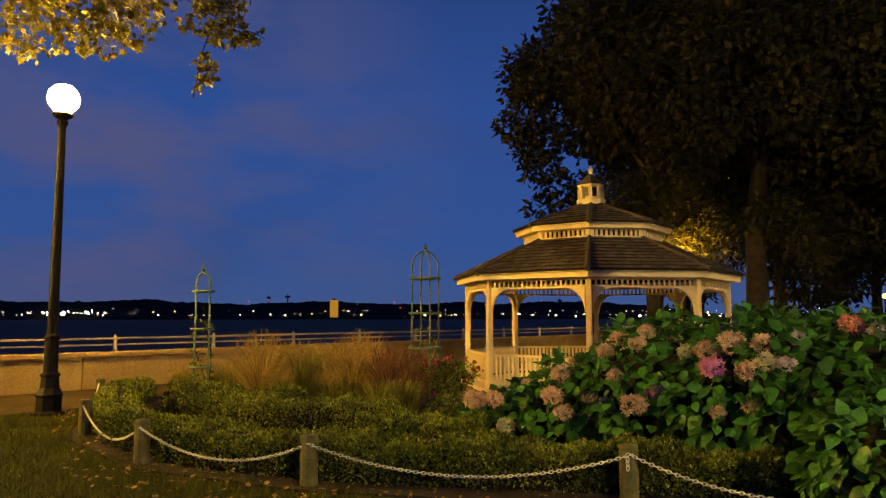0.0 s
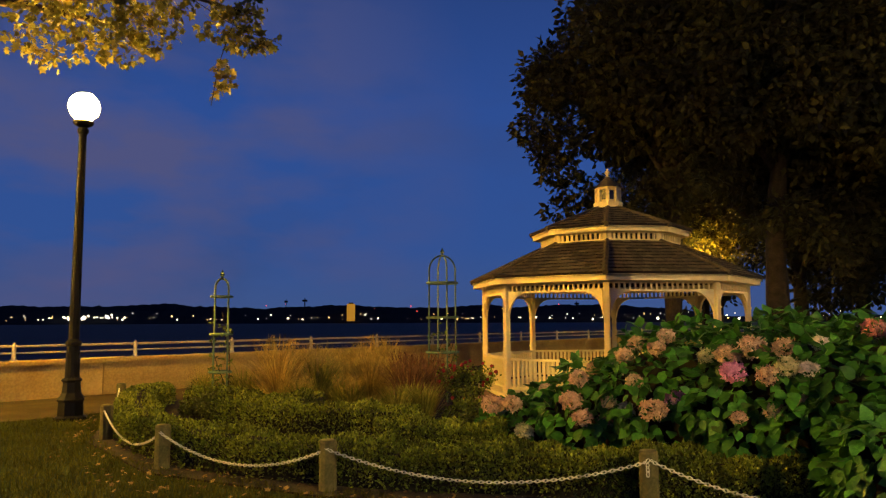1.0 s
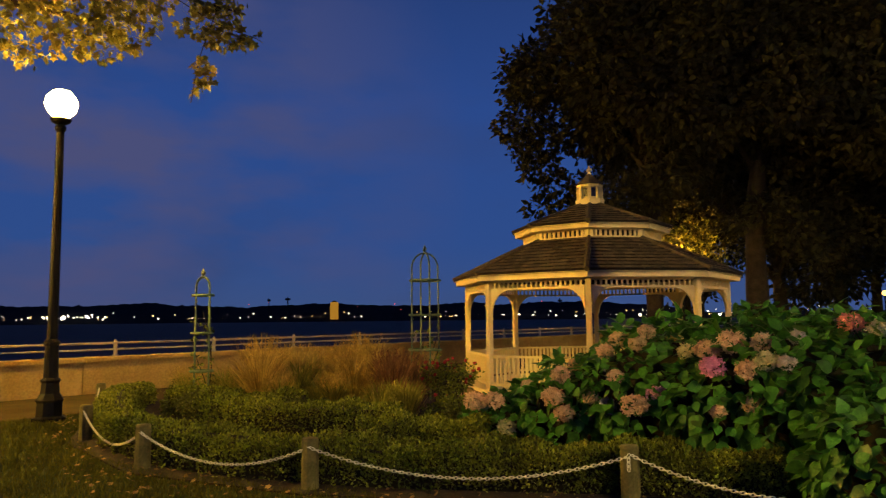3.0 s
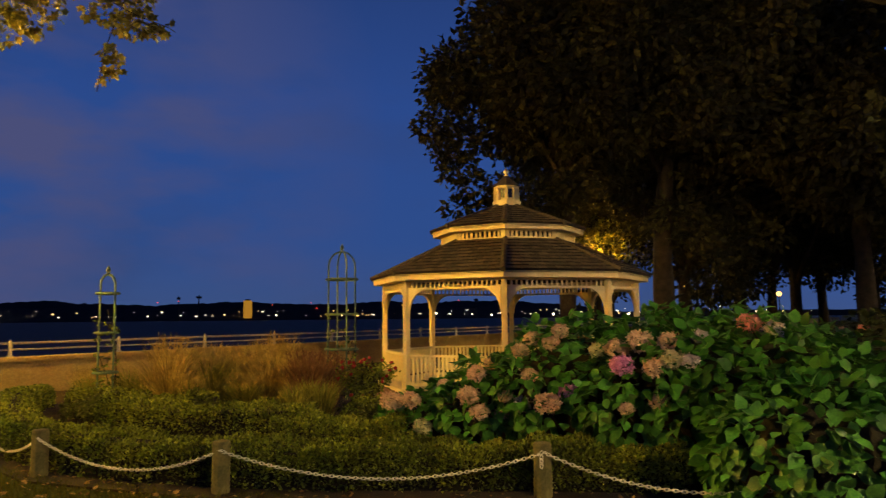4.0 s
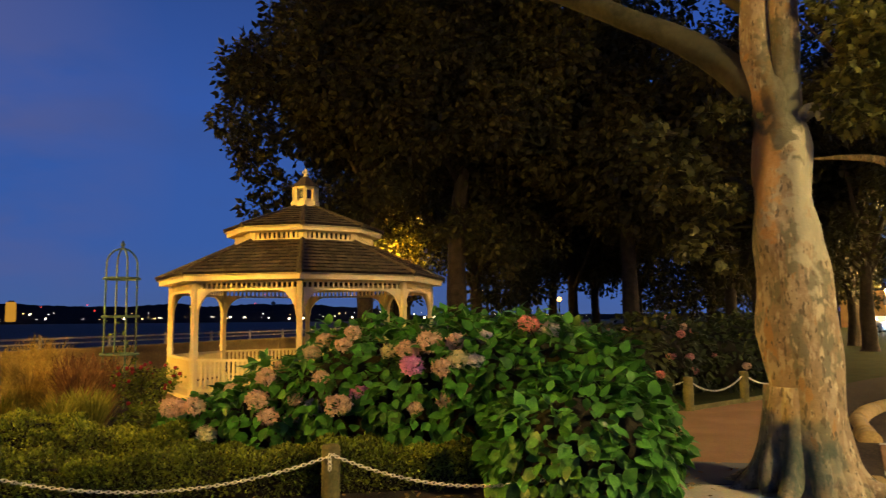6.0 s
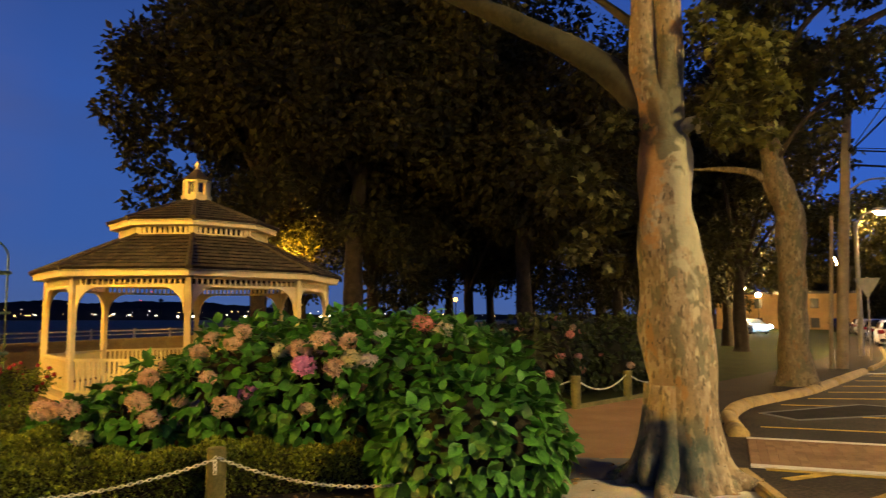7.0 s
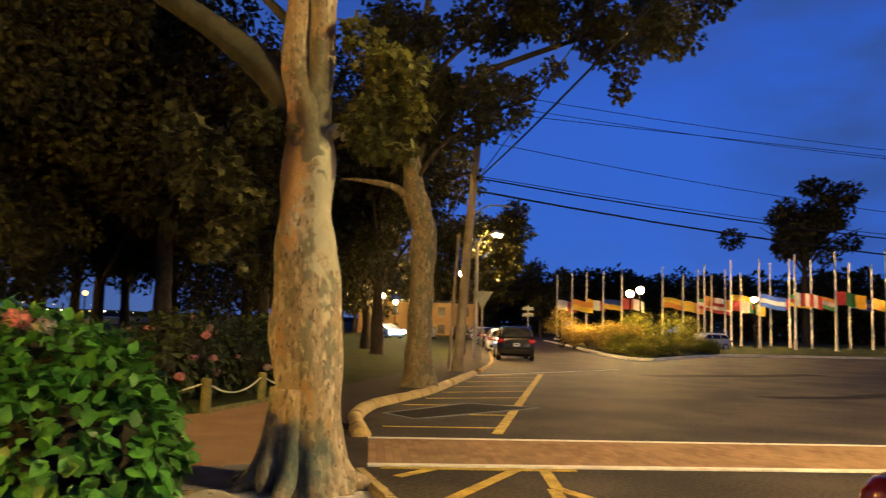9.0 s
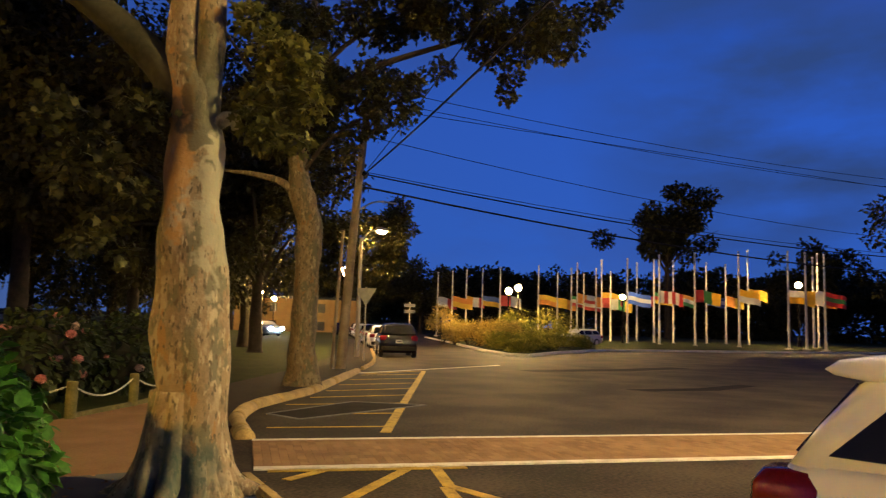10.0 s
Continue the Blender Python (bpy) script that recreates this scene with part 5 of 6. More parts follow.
def plane_far():
    t = thing("plane_tree", pose(15.2, 10.55, 0.05), "plane tree leaning over the street verge", "tree", "plane trees")

    def at(s, z, k=0.0):
        return (0.570 * s + 0.8215 * k, -0.8215 * s + 0.570 * k, z)
    bm = bmesh.new()
    bole = ((0.06, -0.1, 0.52), (0.05, 0.35, 0.40), (0.045, 0.9, 0.335), (0.05, 1.72, 0.295), (0.075, 2.8, 0.285), (0.08, 3.8, 0.31), (-0.06, 4.4, 0.30), (-0.24, 5.0, 0.235), (-0.34, 6.7, 0.185), (-0.2, 8.5, 0.13), (0.2, 11.0, 0.05))
    line = smooth_line([at(c, z) for c, z, r in bole], 6)
    tube(bm, line, np.interp(np.linspace(0, 10, len(line)), range(11), [b[2] for b in bole]).tolist(), 20, 0.28, 8)
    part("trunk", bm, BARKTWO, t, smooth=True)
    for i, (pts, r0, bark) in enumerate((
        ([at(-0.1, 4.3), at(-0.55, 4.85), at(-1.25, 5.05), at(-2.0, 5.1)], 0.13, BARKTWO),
        ([at(-0.25, 5.4), at(0.3, 6.8), at(1.4, 7.9), at(3.2, 8.7), at(5.0, 9.4), at(7.2, 10.2)], 0.12, DBARK),
        ([at(-0.3, 6.4), at(0.5, 8.2), at(2.2, 9.6)], 0.10, DBARK),
        ([at(-0.3, 6.0), at(-1.2, 7.2), at(-2.2, 8.6)], 0.10, DBARK),
        ([at(-0.25, 5.0), at(0.4, 5.9, -0.3), at(1.2, 6.5, -0.5)], 0.06, DBARK))):
        bm = bmesh.new()
        line = smooth_line(pts, 6)
        tube(bm, line, np.linspace(r0, 0.03, len(line)).tolist(), 10, 0.25, i)
        part("limb", bm, bark, t, smooth=True)
    b = np.concatenate([
        crown_blobs((0.1, -0.2, 8.6), (3.0, 3.2, 2.6), 22, 0.60, 41),
        crown_blobs((1.5, -3.3, 9.2), (2.0, 3.3, 1.5), 26, 0.52, 42),
        crown_blobs((-0.4, 0.5, 6.5), (1.8, 1.6, 0.8), 14, 0.40, 43),
        [(*at(5.0, 7.6), 0.30), (*at(5.1, 8.1), 0.35), (*at(6.6, 9.7), 0.55), (*at(7.3, 10.0), 0.5), (*at(7.8, 10.3), 0.35), (*at(6.0, 9.2), 0.5), (*at(5.4, 8.7), 0.4), (*at(2.4, 7.6), 0.45), (*at(3.2, 8.1), 0.4), (*at(1.5, 7.0), 0.4), (*at(1.3, 6.4), 0.45), (*at(0.8, 5.8), 0.4)]])
    link_mesh("crown", leaf_cloud("crown", b, 20000, 0.145, 44, (LOBED_V, LOBED_F), 0.4), MIDLF, t)


def overhang():
    """The maple on the lawn whose branches hang past the lamp."""
    t = thing("maple_tree", pose(-11.5, 7.5, 0), "broad maple with lamp-lit yellowing branches over the lawn", "tree")
    bm = bmesh.new()
    tube(bm, [(0, 0, -0.1), (0, 0, 1.5), (0.1, 0.1, 3.5), (0.3, 0.3, 6.0), (0.4, 0.4, 9.0)], [0.55, 0.36, 0.32, 0.25, 0.08], 14, 0.2, 5)
    part("trunk", bm, DBARK, t, smooth=True)
    for pts in ([(0.1, 0.1, 3.8), (2.5, 1.5, 6.0), (5.5, 3.2, 7.0), (8.2, 4.0, 6.6)], [(0.2, 0.1, 4.2), (2.6, 2.6, 6.4), (5.2, 4.2, 6.7), (6.4, 4.4, 6.1)], [(0.2, 0.2, 4.5), (1.5, 3.0, 6.8), (3.5, 4.5, 7.2)]):
        bm = bmesh.new()
        line = smooth_line(pts, 6)
        tube(bm, line, np.linspace(0.14, 0.015, len(line)).tolist(), 8, 0.2, 2)
        part("limb", bm, DBARK, t, smooth=True)
    for pts in ([(7.9, 3.95, 6.6), (7.75, 3.9, 6.1), (7.65, 3.87, 5.7), (7.55, 3.85, 5.05)], [(7.2, 3.8, 6.8), (7.9, 4.0, 6.4), (8.5, 4.15, 6.2)]):
        bm = bmesh.new()
        tube(bm, smooth_line(pts, 5), 0.008, 5)
        part("twig", bm, DBARK, t)
    low = [(7.75, 3.9, 5.45, 0.13), (7.7, 3.86, 5.68, 0.13), (7.62, 3.88, 5.28, 0.09), (7.9, 3.95, 6.12, 0.2), (7.6, 3.9, 6.3, 0.2), (8.2, 4.05, 6.15, 0.17), (8.45, 4.12, 6.2, 0.12), (7.4, 3.82, 6.3, 0.13), (8.0, 4.0, 6.45, 0.2), (7.7, 3.9, 6.7, 0.25), (8.1, 4.05, 6.75, 0.22)]
    mid = [(5.6, 3.2, 6.2, 0.4), (6.1, 3.4, 6.1, 0.36), (6.5, 3.55, 6.25, 0.36), (6.9, 3.65, 6.3, 0.26), (6.3, 3.45, 5.8, 0.28), (5.9, 3.3, 5.8, 0.3), (6.7, 3.6, 5.95, 0.2), (5.2, 3.0, 6.3, 0.45), (5.0, 3.0, 5.9, 0.35), (5.4, 3.1, 5.6, 0.25), (6.5, 3.6, 6.7, 0.5), (7.0, 3.7, 6.75, 0.35), (6.0, 3.4, 6.8, 0.55), (5.3, 3.2, 6.9, 0.6)]
    link_mesh("hanging_leaves", leaf_cloud("hanging_leaves", low, 420, 0.12, 51, (LOBED_V, LOBED_F), 0.7), YELLF, t)
    link_mesh("leaf_spray", leaf_cloud("leaf_spray", mid, 1500, 0.12, 52, (LOBED_V, LOBED_F), 0.6), YELLF, t)
    link_mesh("crown", leaf_cloud("crown", crown_blobs((2.5, 2.0, 9.5), (5.5, 4.0, 2.6), 40, 0.9, 53), 6000, 0.24, 54), PLANELF, t)


plane_near()
plane_far()
overhang()
dark = "tall dark park tree in dense leaf"
LOW_BOUGHS = [(2.3, 24, 7.9, 0.6), (2.9, 24, 8.2, 0.9), (2.8, 24, 7.0, 0.6), (3.3, 24, 6.5, 0.7), (3.4, 24, 7.4, 0.9), (3.2, 24, 5.2, 0.5), (3.8, 24, 5.0, 0.5), (3.9, 24, 5.9, 0.8), (3.6, 24, 4.6, 0.35), (4.8, 24, 5.5, 0.8), (3.0, 24, 9.3, 0.8), (3.2, 24, 10.2, 0.9), (5.8, 23.5, 5.4, 0.8), (6.6, 23.3, 5.3, 0.7), (7.1, 23.2, 5.9, 0.8)]
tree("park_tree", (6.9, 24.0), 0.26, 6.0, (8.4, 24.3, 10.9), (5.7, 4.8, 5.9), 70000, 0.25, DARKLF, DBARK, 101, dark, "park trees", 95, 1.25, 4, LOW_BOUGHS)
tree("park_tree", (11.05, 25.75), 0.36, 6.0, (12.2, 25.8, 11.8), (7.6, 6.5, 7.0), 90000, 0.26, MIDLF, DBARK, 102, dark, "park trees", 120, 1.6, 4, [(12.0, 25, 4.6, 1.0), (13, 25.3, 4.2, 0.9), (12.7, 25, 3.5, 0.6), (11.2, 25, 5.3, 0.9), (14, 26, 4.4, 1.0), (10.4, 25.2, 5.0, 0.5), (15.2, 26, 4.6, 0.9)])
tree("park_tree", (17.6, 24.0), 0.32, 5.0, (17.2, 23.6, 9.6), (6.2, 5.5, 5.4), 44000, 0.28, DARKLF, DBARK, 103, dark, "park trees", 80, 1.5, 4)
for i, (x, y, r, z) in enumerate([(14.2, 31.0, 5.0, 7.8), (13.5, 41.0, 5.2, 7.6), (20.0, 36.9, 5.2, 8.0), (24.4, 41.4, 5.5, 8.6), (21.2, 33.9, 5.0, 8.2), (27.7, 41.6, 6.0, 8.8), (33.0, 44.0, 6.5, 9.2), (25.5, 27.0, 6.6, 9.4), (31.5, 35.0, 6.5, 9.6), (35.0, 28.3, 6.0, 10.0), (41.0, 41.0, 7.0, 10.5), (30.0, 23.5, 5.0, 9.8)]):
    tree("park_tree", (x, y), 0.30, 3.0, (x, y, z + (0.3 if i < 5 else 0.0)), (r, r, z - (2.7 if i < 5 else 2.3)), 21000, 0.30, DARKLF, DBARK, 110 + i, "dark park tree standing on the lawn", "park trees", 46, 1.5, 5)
tree("yellow_tree", (13.4, 38.2), 0.16, 2.0, (13.4, 38.2, 5.2), (2.6, 2.0, 2.0), 5000, 0.20, YELLF, DBARK, 131, "small lamp-lit yellowing tree behind the gazebo", "small trees", 24, 0.6)
tree("street_tree", (33.5, 20.6), 0.22, 3.0, (33.7, 19.3, 5.9), (3.5, 3.7, 2.1), 10000, 0.22, MIDLF, DBARK, 132, "street tree lit yellow by the street lamp", "small trees", 30, 0.7)


# ---- street ----
def ring(y0, y1, w, z, rad, n=4):
    """A rounded rectangle in plan, as points."""
    out = []
    for cx, cy, a0 in ((w - rad, y1 - rad, 0), (-w + rad, y1 - rad, 90), (-w + rad, y0 + rad, 180), (w - rad, y0 + rad, 270)):
        for i in range(n + 1):
            a = math.radians(a0 + 90 * i / n)
            out.append((cx + rad * math.cos(a), cy + rad * math.sin(a), z))
    return out


def hull(bm, levels):
    rings = [[bm.verts.new(p) for p in ring(*l)] for l in levels]
    for a, b in zip(rings, rings[1:]):
        for i in range(len(a)):
            bm.faces.new((a[i], a[(i + 1) % len(a)], b[(i + 1) % len(a)], b[i]))
    bm.faces.new(rings[0][::-1])
    bm.faces.new(rings[-1])


def car(m, paint, label, L=4.5, H=1.5, W=0.89, spoiler=False, plate=True):
    """Rear at y = 0, front at y = L."""
    t = thing("car", m, label, "car", "parked cars")
    bm = bmesh.new()
    k = H / 1.5
    hull(bm, [(0.10, L - 0.10, W - 0.06, 0.24, 0.25), (0.02, L - 0.02, W, 0.40 * k, 0.3), (0.0, L, W, 0.62 * k, 0.34), (0.04, L - 0.08, W - 0.01, 0.84 * k, 0.24), (0.13, L - 0.45, W - 0.03, 0.95 * k, 0.2), (0.18, L - 1.05, W - 0.06, 1.00 * k, 0.18)])
    part("body", bm, paint, t, smooth=True)
    bm = bmesh.new()
    hull(bm, [(0.16, L - 1.0, W - 0.055, 0.985 * k, 0.18), (0.28, L - 1.35, W - 0.11, 1.16 * k, 0.16), (0.45, L - 1.75, W - 0.18, 1.36 * k, 0.16), (0.55, L - 2.0, W - 0.24, 1.455 * k, 0.28), (0.75, L - 2.25, W - 0.36, 1.50 * k, 0.28)])
    part("cabin", bm, paint, t, smooth=True)

    def pane(name, corners, mat=GLASS, label=""):
        bm = bmesh.new()
        f = bm.faces.new([bm.verts.new(c) for c in corners])
        bmesh.ops.recalc_face_normals(bm, faces=[f])
        ext = bmesh.ops.extrude_face_region(bm, geom=[f])
        n = f.normal.copy()
        bmesh.ops.translate(bm, verts=[v for v in ext["geom"] if isinstance(v, bmesh.types.BMVert)], vec=n * 0.012)
        part(name, bm, mat, t, label)
    for s in (-1, 1):
        x0, x1 = s * (W - 0.052), s * (W - 0.172)
        pane("side_window", [(x0, 0.36, 1.05 * k), (x0, 1.25, 1.03 * k), (x1, 1.25, 1.36 * k), (x1, 0.80, 1.36 * k), (x1 * 1.02, 0.64, 1.31 * k)])
        pane("side_window", [(x0, 1.33, 1.02 * k), (x0, 2.25, 1.02 * k), (x1, 2.25, 1.36 * k), (x1, 1.33, 1.36 * k)])
        pane("side_window", [(x0, 2.33, 1.02 * k), (x0, L - 1.25, 1.02 * k), (x1, L - 1.85, 1.36 * k), (x1, 2.33, 1.36 * k)])
        bm = bmesh.new()
        hull(bm, [(-0.01 + 0.02, 0.44, 0.155, 0.76 * k, 0.07), (-0.012, 0.33, 0.165, 0.80 * k, 0.09), (-0.005, 0.32, 0.163, 0.90 * k, 0.09), (0.05, 0.26, 0.14, 0.965 * k, 0.07)])
        tl = part("tail_lamp", bm, REDLENS, t, "red tail lamp", smooth=True)
        tl.location = (s * (W - 0.155), 0.02, 0)
        bm = bmesh.new()
        box(bm, (s * (W - 0.22), L - 0.12, 0.66 * k), (0.34, 0.16, 0.13), 0, 0.03)
        part("headlamp", bm, ALU, t)
        bm = bmesh.new()
        box(bm, (s * (W + 0.07), L - 1.45, 1.05 * k), (0.16, 0.09, 0.12), 0, 0.03)
        part("mirror", bm, paint, t)
        for y in (0.85, L - 0.85):
            bm = bmesh.new()
            lathe(bm, ((0.22, -0.11), (0.33, -0.10), (0.345, -0.05), (0.345, 0.05), (0.33, 0.10), (0.22, 0.11)), 24)
            wh = part("tyre", bm, RUBBER, t)
            wh.matrix_basis = pose(s * (W - 0.10), y, 0.345, 0, 90, 0)
            bm = bmesh.new()
            lathe(bm, ((0.21, -0.112), (0.20, 0.112), (0.06, 0.118)), 20)
            part("rim", bm, ALU, wh)
    pane("rear_window", [(-W + 0.22, 0.185, 1.04 * k), (W - 0.22, 0.185, 1.04 * k), (W - 0.32, 0.44, 1.37 * k), (-W + 0.32, 0.44, 1.37 * k)])
    pane("windscreen", [(-W + 0.2, L - 1.12, 1.03 * k), (W - 0.2, L - 1.12, 1.03 * k), (W - 0.30, L - 1.80, 1.38 * k), (-W + 0.30, L - 1.80, 1.38 * k)])
    bm = bmesh.new()
    box(bm, (0, -0.005, 0.42 * k), (2 * W - 0.14, 0.10, 0.20), 0, 0.04)
    part("bumper", bm, RUBBER, t)
    if plate:
        bm = bmesh.new()
        box(bm, (0, -0.015, 0.72 * k), (0.30, 0.02, 0.15), 0, 0.005)
        p = part("number_plate", bm, WHITEP, t)
        bm = bmesh.new()
        box(bm, (0, -0.028, 0.72 * k), (0.20, 0.006, 0.05))
        part("plate_bar", bm, IRON, p)
    if spoiler:
        bm = bmesh.new()
        hull(bm, [(0.48, 0.95, W - 0.24, 1.375 * k, 0.12), (0.34, 0.95, W - 0.19, 1.400 * k, 0.14), (0.30, 0.98, W - 0.19, 1.425 * k, 0.14), (0.36, 1.1, W - 0.22, 1.470 * k, 0.14), (0.55, 1.2, W - 0.30, 1.503 * k, 0.14)])
        part("roof_spoiler", bm, paint, t, smooth=True)
    return t


def utility_pole():
    t = thing("utility_pole", pose(21.3, 13.2, 0.05), "leaning weathered wooden utility pole with cables", "utility pole")
    bm = bmesh.new()
    tube(bm, [(0, 0, -0.3), (0.3, -0.08, 4), (0.95, -0.22, 10.7)], [0.17, 0.15, 0.11], 12, 0.05)
    part("shaft", bm, WOODP, t)
    bm = bmesh.new()
    tube(bm, [(-0.35, 0.12, -0.3), (-0.05, 0.05, 4.6)], [0.06, 0.05], 8)
    part("stub_post", bm, WOODP, t)
    bm = bmesh.new()
    tube(bm, smooth_line([(0.45, -0.1, 5.3), (1.2, -0.4, 5.75), (2.3, -0.7, 5.85)], 5), 0.03, 6)
    part("bracket", bm, RAILM, t)
    bm = bmesh.new()
    box(bm, (0.6, -0.3, 6.62), (0.25, 0.16, 0.16), 20, 0.03)
    part("splice_box", bm, IRON, t)
    return t


def cable(name, a, b, sag, r):
    a, b = Vector(a), Vector(b)
    bm = bmesh.new()
    tube(bm, [a.lerp(b, s) - Vector((0, 0, 4 * sag * s * (1 - s))) for s in np.linspace(0, 1, 25)], r, 5)
    tagged(part(name, bm, WIRE), "black overhead cable strung from the pole", "cable", "overhead cables")


def street_lamp(m, lens, label, h=8.5, reach=1.8):
    t = thing("street_lamp", m, label, "street lamp", "street lamps")
    bm = bmesh.new()
    tube(bm, [(0, 0, -0.2), (0, 0, h - 0.4)], [0.11, 0.07], 12)
    part("post", bm, RAILM, t)
    bm = bmesh.new()
    tube(bm, smooth_line([(0, 0, h - 0.6), (0, 0.5, h - 0.1), (0, reach, h + 0.1)], 5), 0.035, 8)
    part("arm", bm, RAILM, t)
    bm = bmesh.new()
    hull(bm, [(reach - 0.1, reach + 0.6, 0.15, h + 0.06, 0.1), (reach - 0.15, reach + 0.65, 0.17, h + 0.12, 0.12), (reach - 0.1, reach + 0.5, 0.1, h + 0.22, 0.08)])
    part("head", bm, RAILM, t)
    bm = bmesh.new()
    hull(bm, [(reach + 0.05, reach + 0.45, 0.08, h - 0.04, 0.06), (reach, reach + 0.5, 0.12, h + 0.055, 0.08)])
    part("lens", bm, lens, t, "glowing lamp lens")


def flag_mesh(w, h, seed):
    n, k = 12, 6
    v = [(w * i / n, 0.20 * (i / n) * math.sin(5 * i / n + seed), h * j / k - 0.16 * w * (i / n) ** 1.4 + 0.05 * math.sin(7 * i / n + seed)) for i in range(n + 1) for j in range(k + 1)]
    return v, n, k


def flagpole(x, y, z, h, colours, seed, label, fl=2.4):
    t = thing("flagpole", pose(x, y, z, 0, 0, -62 + 10 * math.sin(seed)), label, "flagpole", "flagpoles")
    bm = bmesh.new()
    tube(bm, [(0, 0, -0.3), (0, 0, h)], [0.13, 0.075], 10)
    part("pole", bm, ALU, t)
    bm = bmesh.new()
    bmesh.ops.create_icosphere(bm, subdivisions=1, radius=0.12)
    bmesh.ops.translate(bm, verts=bm.verts, vec=(0, 0, h + 0.1))
    part("ball", bm, ALU, t)
    bm = bmesh.new()
    lathe(bm, ((0.35, -0.05), (0.35, 0.05), (0.2, 0.12)), 10)
    part("foot", bm, CONCRETE, t)
    if colours:
        fh = fl * 0.52
        v, n, k = flag_mesh(fl, fh, seed)
        bands = len(colours)
        across = seed % 2
        z0 = h * 0.545 - fh * 0.5
        per = []
        for b in range(bands):
            bm = bmesh.new()
            vs = {}
            for i in range(n):
                for j in range(k):
                    q = (j * bands // k) if across else (i * bands // n)
                    if q != b:
                        continue
                    f = []
                    for a, c in ((i, j), (i + 1, j), (i + 1, j + 1), (i, j + 1)):
                        if (a, c) not in vs:
                            p = v[a * (k + 1) + c]
                            vs[(a, c)] = bm.verts.new((p[0] + 0.1, p[1], p[2] + z0))
                        f.append(vs[(a, c)])
                    bm.faces.new(f)
            bmesh.ops.solidify(bm, geom=bm.faces[:], thickness=0.01)
            per.append(part("flag", bm, FLAGS[colours[b]], t))


FLAGS = {c: surface("flag_" + n, tuple(0.8 * q + 0.03 for q in a), tuple(0.95 * q + 0.05 for q in a), scale=3, fine=40, rough=0.8, bump=0.1) for c, n, a in (
    ("y", "yellow", (0.75, 0.50, 0.04)), ("w", "white", (0.72, 0.72, 0.70)), ("b", "blue", (0.05, 0.12, 0.42)), ("r", "red", (0.50, 0.05, 0.05)), ("g", "green", (0.05, 0.28, 0.10)), ("o", "orange", (0.68, 0.28, 0.04)), ("k", "black", (0.03, 0.03, 0.03)))}

car(pose(5.14, 0.17, 0, 0, 0, 180 - 14), CARWHITE, "white hatchback SUV parked beside the sidewalk", 4.6, 1.53, 0.92, True)
for i, (a, b, paint, label) in enumerate(((0.0, 0.0, CARBLACK, "black hatchback parked at the kerb"), (9.5, 0.0, CARWHITE, "white car parked at the kerb"), (17.0, 0.1, CARBLACK, "dark car parked at the kerb"), (25.0, 0.2, CARSILVER, "silver car parked at the kerb"), (34.0, 0.2, CARSILVER, "silver car parked at the kerb"), (43.0, 0.2, CARWHITE, "white car parked at the kerb"), (50.0, 0.2, CARBLACK, "dark car parked at the kerb"))):
    car(pose(31.2 + a * 0.844 - b * 0.536, 16.15 + a * 0.536 + b * 0.844, 0, 0, 0, -57.6), paint, label, 4.4, 1.62 if i == 0 else 1.48)
car(pose(66.0, 14.5, 0.1, 0, 0, 60), CARSILVER, "silver car parked beside the planted island", 4.5, 1.5)
utility_pole()
for z0, z1, sag, r in ((6.70, 12.2, 3.0, 0.028), (6.25, 10.6, 3.0, 0.036), (6.78, 12.1, 2.8, 0.014), (8.05, 12.6, 3.0, 0.014), (9.1, 11.0, 0.1, 0.014), (9.85, 17.4, 2.6, 0.014), (9.4, 16.0, 2.2, 0.013)):
    cable("overhead_cable", (22.0, 13.0, z0), (90.0, -40.0, z1), sag, r)
cable("overhead_cable", (22.0, 12.9, 6.75), (2.0, -6.0, 8.5), 0.35, 0.030)
cable("overhead_cable", (22.1, 12.9, 6.9), (-1.0, -7.0, 9.6), 0.35, 0.016)
street_lamp(pose(11.0, -9.4, 0, 0, 0, 50), COBRA, "tall street lamp over the near roadway", 9.0)
LENSFAR = glow("street_lamp_far_lens", (1.0, 0.62, 0.22), 2200.0)
street_lamp(pose(28.8, 17.0, 0.05, 0, 0, -100), LENSFAR, "street lamp on the verge beyond the pole", 5.75, 1.2)
post_lamp(pose(37.71, 23.33, -0.76), GLOBEFAR, "distant post lamp with a glowing globe", "promenade lamps")
for x, y, z in ((57.1, 18.85, -0.6), (79.0, 14.5, -0.3), (56.3, 19.4, -0.9)):
    post_lamp(pose(x, y, z), GLOBEFAR, "post lamp glowing among the flagpoles", "promenade lamps")
post_lamp(pose(91.0, -2.6, 0.26) @ Matrix.Scale(1.28, 4), GLOBEFAR, "tall post lamp glowing among the flagpoles", "promenade lamps")
for x, y, z in ((63.5, 49.4, -0.85), (78.0, 58.5, -1.0)):
    post_lamp(pose(x, y, z), GLOBEFAR, "post lamp glowing in front of the far building", "promenade lamps")
post_lamp(pose(12.2, 37.0, -0.95), GLOBEDIM, "lamp glowing through the trees behind the gazebo", "promenade lamps")
for x, y, z in ((25.7, 55.3, -1.6), (42.0, 56.0, -1.5), (45.0, 75.0, -1.6), (58, 78, -1.4)):
    post_lamp(pose(x, y, z), GLOBESEEN, "distant promenade lamp with a bright globe", "promenade lamps")
# unseen lamp added to light the gazebo; the maple trunk shades the white car
post_lamp(pose(-14.5, 9.0, 0), GLOBELAWN, "unseen added lamp post with a glowing globe on the lawn", "promenade lamps")


